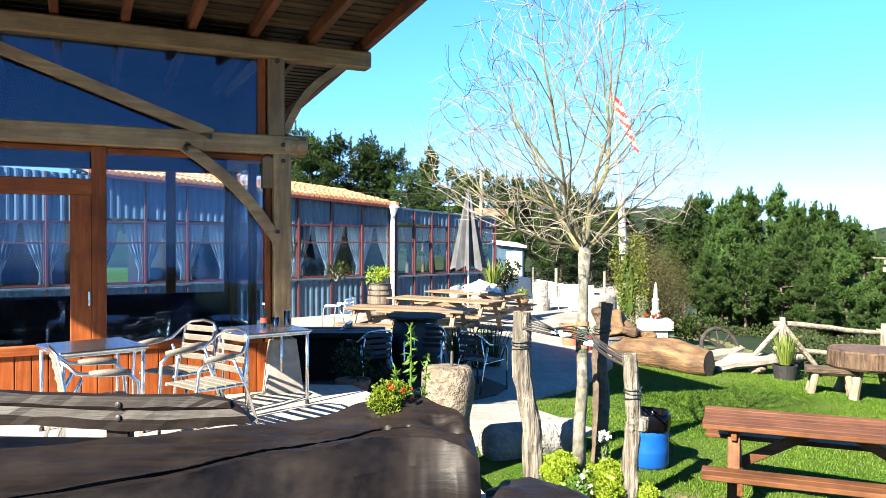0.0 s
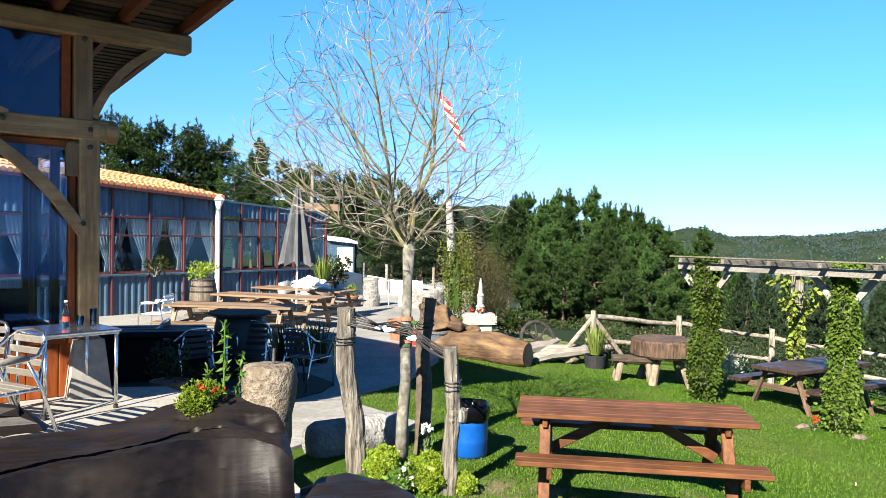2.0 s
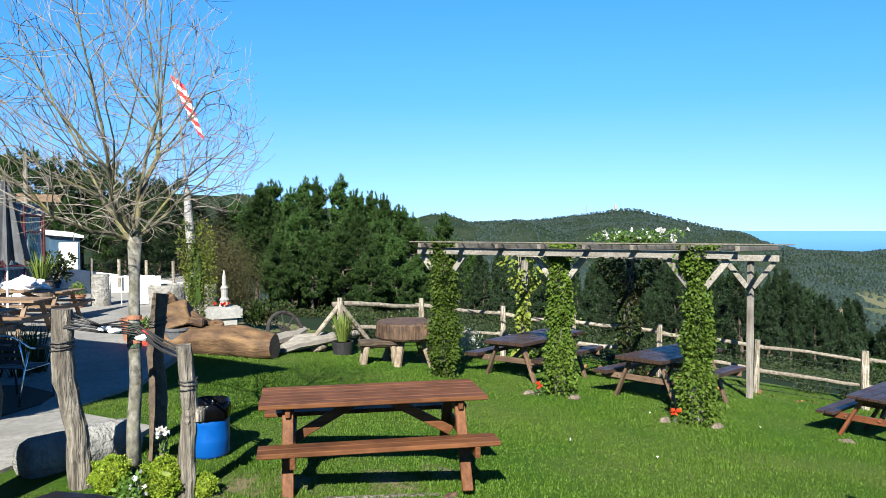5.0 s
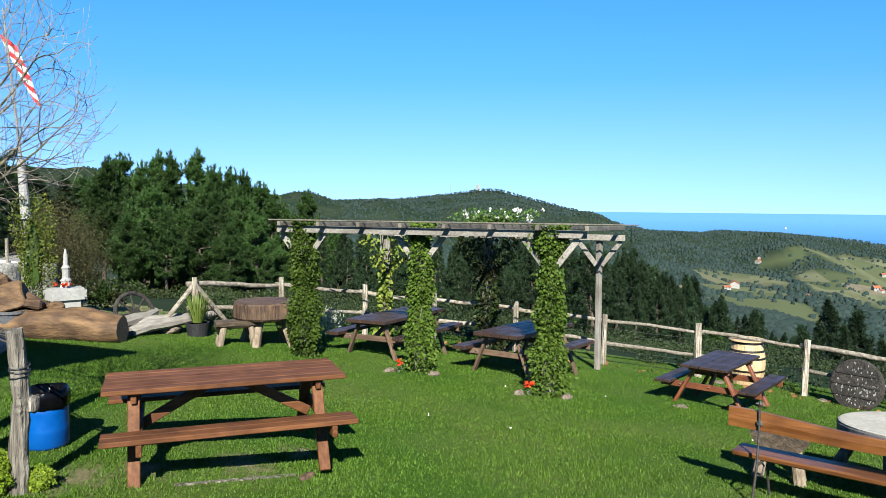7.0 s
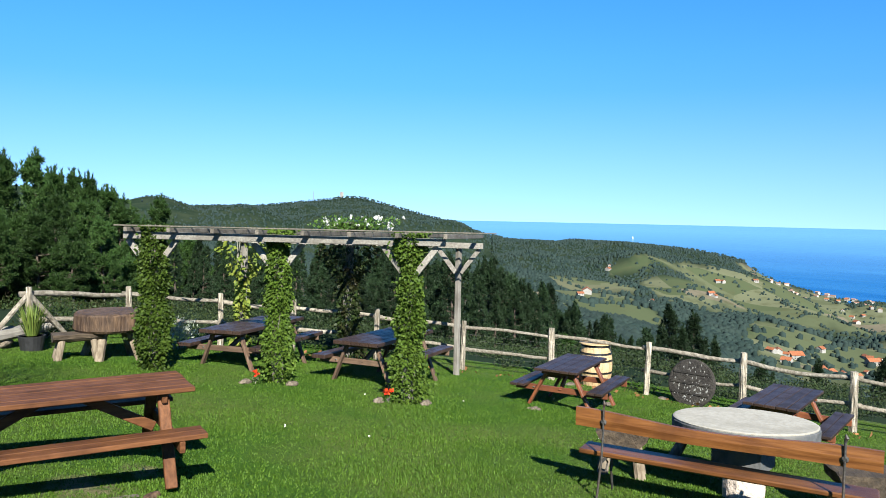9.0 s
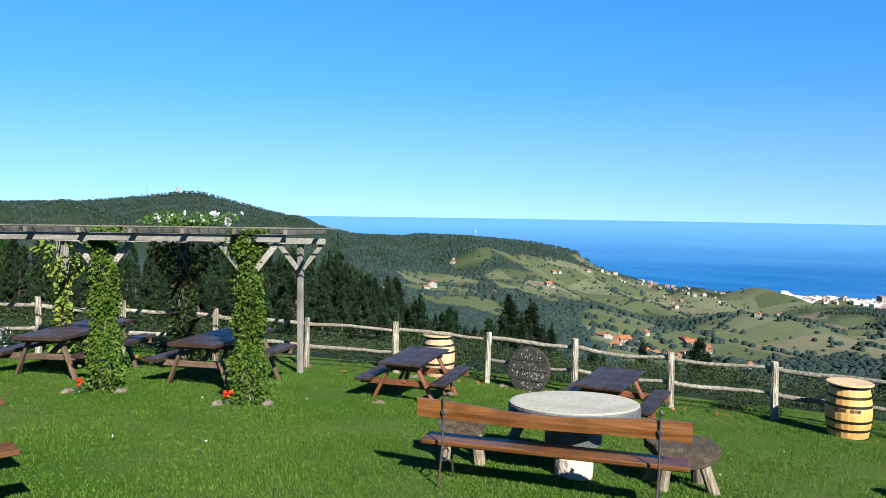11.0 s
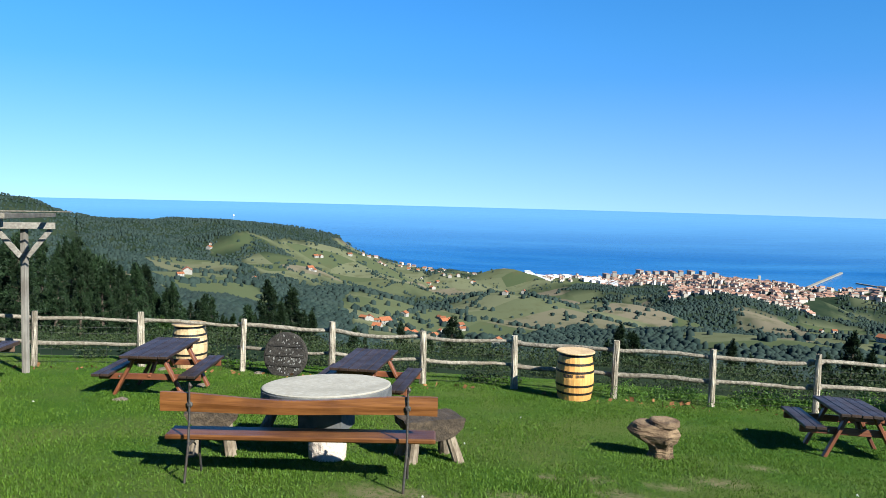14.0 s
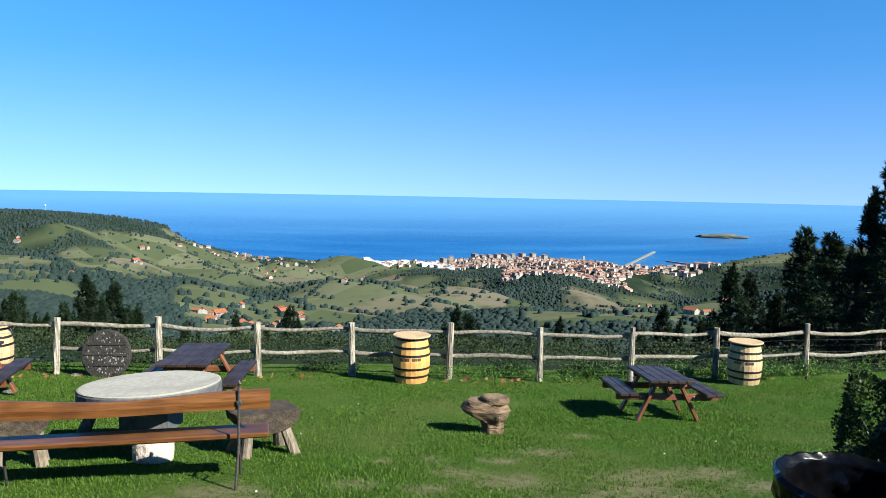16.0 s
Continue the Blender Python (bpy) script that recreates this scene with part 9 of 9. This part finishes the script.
def town():
    """The far town: houses crowded on the shore, too small to pick apart."""
    rng = random.Random(402)
    sets = {"red": (B(), B(), []), "white": (B(), B(), [])}

    def put(key, x, y, w, d, h, ridge, rz):
        bw, br = B(), B()
        gable(bw, br, w, d, h, ridge, 0.8)
        m = pose(x, y, ground(x, y), 0, 0, rz)
        for src, dst in ((bw, sets[key][0]), (br, sets[key][1])):
            vs = {v: dst.verts.new(m @ v.co) for v in src.verts}
            for fc in src.faces:
                dst.faces.new([vs[v] for v in fc.verts])
            src.free()

    for k in range(3300):
        az = rng.gauss(103.3, 3.6) if rng.random() < 0.72 else rng.uniform(88, 110)
        if not 87 < az < 111.5:
            continue
        r = rng.uniform(1620, 2870) if 99 < az < 108.5 else rng.uniform(2150, 2870) if az > 94 else rng.uniform(2300, 2800)
        put("red", *spot(az, r), rng.uniform(6, 14), rng.uniform(5.5, 9), rng.uniform(3, 8.5) * (1 + 0.5 * (rng.random() < 0.12)), rng.uniform(1.2, 2.4), rng.choice((12, 102, 40)) + rng.uniform(-12, 12))
    for k in range(90):
        az = rng.uniform(88.5, 95.5)
        put("white", *spot(az, rng.uniform(2200, 2520)), rng.uniform(18, 40), rng.uniform(12, 20), rng.uniform(4, 7), rng.uniform(0.8, 1.6), 10 + rng.uniform(-8, 8))
    for k in range(70):
        az = rng.uniform(74.5, 88)
        r = rng.uniform(2050, 2380) if az < 79 else rng.uniform(2300, 2800)
        put("red", *spot(az, r), rng.uniform(8, 13), rng.uniform(7, 10), rng.uniform(3.5, 6), 1.8, rng.uniform(0, 180))
    for k in range(70):
        put("red", *spot(rng.uniform(107, 114.5), rng.uniform(2150, 2420)), rng.uniform(11, 26), rng.uniform(10, 14), rng.uniform(6, 12), 2, rng.uniform(0, 180))
    for key, roof in (("red", TOWN_ROOF), ("white", BRIGHT_WALL)):
        for bm, mat, nm in ((sets[key][0], TOWN_WALL if key == "red" else BRIGHT_WALL, "walls"), (sets[key][1], roof, "roofs")):
            bmesh.ops.recalc_face_normals(bm, faces=bm.faces)
            ob = part(f"town_{nm}", bm, mat)
            tagged(ob, "distant seaside town of pale houses with terracotta roofs" if key == "red" else "distant long white industrial sheds", "town", kind="stuff")


town()


def apartment(x, y, rz, w=34, d=14, h=22):
    t = thing("apartment_block", pose(x, y, ground(x, y), 0, 0, rz), "tall pale apartment block with orange roof in the town", "apartment block", "apartment blocks")
    part("wall", box(B(), (0, 0, h / 2 - 3), (w, d, h + 6), bev=0), FARM_WALL, t)
    part("roof", box(B(), (0, 0, h + 0.6), (w + 1.5, d + 1.5, 1.2), bev=0.3), TOWN_ROOF, t)
    for s in (-1, 1):
        for k in range(6):
            for z in range(6):
                part("window", box(B(), (-w * 0.42 + w * 0.168 * k, s * d / 2, 2.5 + 3.3 * z), (2.6, 0.3, 1.7), bev=0), FAR_GLASS, t)
    return t


FLAT = apartment(*spot(97.4, 2790), 10)
for az, r in ((97.95, 2800), (98.5, 2795), (99.05, 2800), (99.7, 2790), (100.4, 2810), (101.2, 2800), (96.8, 2700), (102.1, 2740), (94.4, 2600), (95.0, 2640), (99.3, 2640), (100.9, 2600)):
    x, y = spot(az, r)
    copy_thing(FLAT, pose(x, y, ground(x, y), 0, 0, rnd.uniform(-5, 20)))

tower = part("church_tower", box(B(), (0, 0, 14), (8, 8, 36), bev=0.4), FARM_WALL)
tower.matrix_world = pose(*spot(105.0, 2760), ground(*spot(105.0, 2760)))
tagged(tower, "pale church tower above the town roofs", "tower")


def sea_height(r):
    return SEA_LEVEL + (-46.0 - SEA_LEVEL) * max(0, (r - 2700) / 2150) ** 1.25


def mole(a0, r0, a1, r1, wide, label):
    p, q = Vector((*spot(a0, r0), 0)), Vector((*spot(a1, r1), 0))
    p.z, q.z = sea_height(r0) + 2, sea_height(r1) + 2
    ob = part("harbour_mole", beam(B(), p, q, wide, 5, 0.5), STONE)
    tagged(ob, label, "mole", "harbour moles")


mole(107.6, 2830, 110.1, 3260, 12, "long pale stone harbour mole reaching into the sea")
mole(111.0, 3060, 114.2, 2960, 7, "long pale stone harbour mole reaching into the sea")
island = boulder(B(), (0, 0, 0), (105, 26, 15), random.Random(9), 4, 0.35)
island = part("island", island, ROCK, smooth=True)
island.matrix_world = pose(*spot(114.7, 3700), sea_height(3700) + 2, 0, 0, along(115 + 90))
tagged(island, "low rocky island in the bay", "island")
ship = thing("far_ship", pose(*spot(66.4, 4300), sea_height(4300) + 1, 0, 0, 30), "small white ship far out at sea", "ship")
part("hull", slab(B(), [(-9, -3), (9, -3), (13, 0), (9, 3), (-9, 3)], 0, 4), WHITE_PAINT, ship)
part("cabin", box(B(), (-3, 0, 7), (7, 4, 7), bev=0.3), WHITE_PAINT, ship)
mast = thing("hill_tower", pose(*spot(44.5, 2880), ground(*spot(44.5, 2880))), "pale tower on the far hilltop", "tower")
part("shaft", box(B(), (0, 0, 6), (9, 9, 26), bev=0.3), FARM_WALL, mast)
antenna = part("antenna", limb(B(), [(0, 0, 0), (0, 0, 34)], [0.9, 0.4], 4), RAIL_WOOD)
antenna.matrix_world = pose(*spot(42.4, 2880), ground(*spot(42.4, 2880)))
tagged(antenna, "thin antenna mast on the far ridge", "antenna")


# ---- grass ----
def grass():
    """Tufts of short blades over the lawn."""
    rng = np.random.default_rng(501)
    n = 480000
    az = np.radians(rng.uniform(1, 128, n))
    r = 3.3 + 14.7 * rng.uniform(0, 1, n) ** 0.85
    x, y = r * np.sin(az), r * np.cos(az)
    rim = np.interp(np.degrees(az), *zip(*RIM))
    ok = (r < rim + 0.6) & (y < 17)
    edge = np.interp(y, (7.0, 8.3, 9.8, 10.5, 11.1, 13.2, 16.2, 21), (0.75, 1.75, 1.05, 1.4, 2.1, 3.05, 3.65, 5.45))
    ok &= (x > edge) | (y < 7.0) & (x > np.interp(y, (-6, 2, 4.6, 6.2, 7.0), (0.66, 0.64, 0.4, -0.02, -0.25)))
    patch = np.sin(x * 1.9 + np.sin(y * 1.3)) * np.cos(y * 2.3 + np.sin(x * 0.9))
    ok &= rng.uniform(0, 1, n) < 0.8 + 0.25 * patch
    ok &= rng.uniform(0, 1, n) > worn_at(x, y) * 0.9
    x, y, patch = x[ok], y[ok], patch[ok]
    n = len(x)
    z = land_height(x, y)
    k = 2
    c = np.repeat(np.stack([x, y, z], -1), k, 0) + np.concatenate([rng.normal(size=(n * k, 2)) * 0.012, np.zeros((n * k, 1))], 1)
    a = rng.uniform(0, 6.28, n * k)
    h = rng.uniform(0.010, 0.03, n * k) * np.repeat(1 + 0.4 * patch, k)
    tip = c + np.stack([np.cos(a) * h * 0.6, np.sin(a) * h * 0.6, h], -1)
    w = np.stack([-np.sin(a), np.cos(a), 0 * a], -1) * rng.uniform(0.003, 0.0065, (n * k, 1))
    v = np.stack([c - w, c + w, tip], 1).reshape(-1, 3)
    tagged(child("grass", soup("grass", v, np.arange(len(v)).reshape(-1, 3), GRASS_BLADE)), "short mown lawn grass", "grass", kind="stuff")


grass()
rng = np.random.default_rng(502)
for k in range(16):
    az, r = rng.uniform(30, 118), rng.uniform(6.5, 13)
    x, y = spot(az, r)
    c = np.tile([x, y, ground(x, y) + 0.05], (7, 1))
    ob = child("daisy", leaf_mesh("daisy", c, 0.02, WHITE_PETAL, rng, up=0.4, narrow=0.8))
    tagged(ob, "tiny white daisy in the lawn", "flower", "lawn daisies")
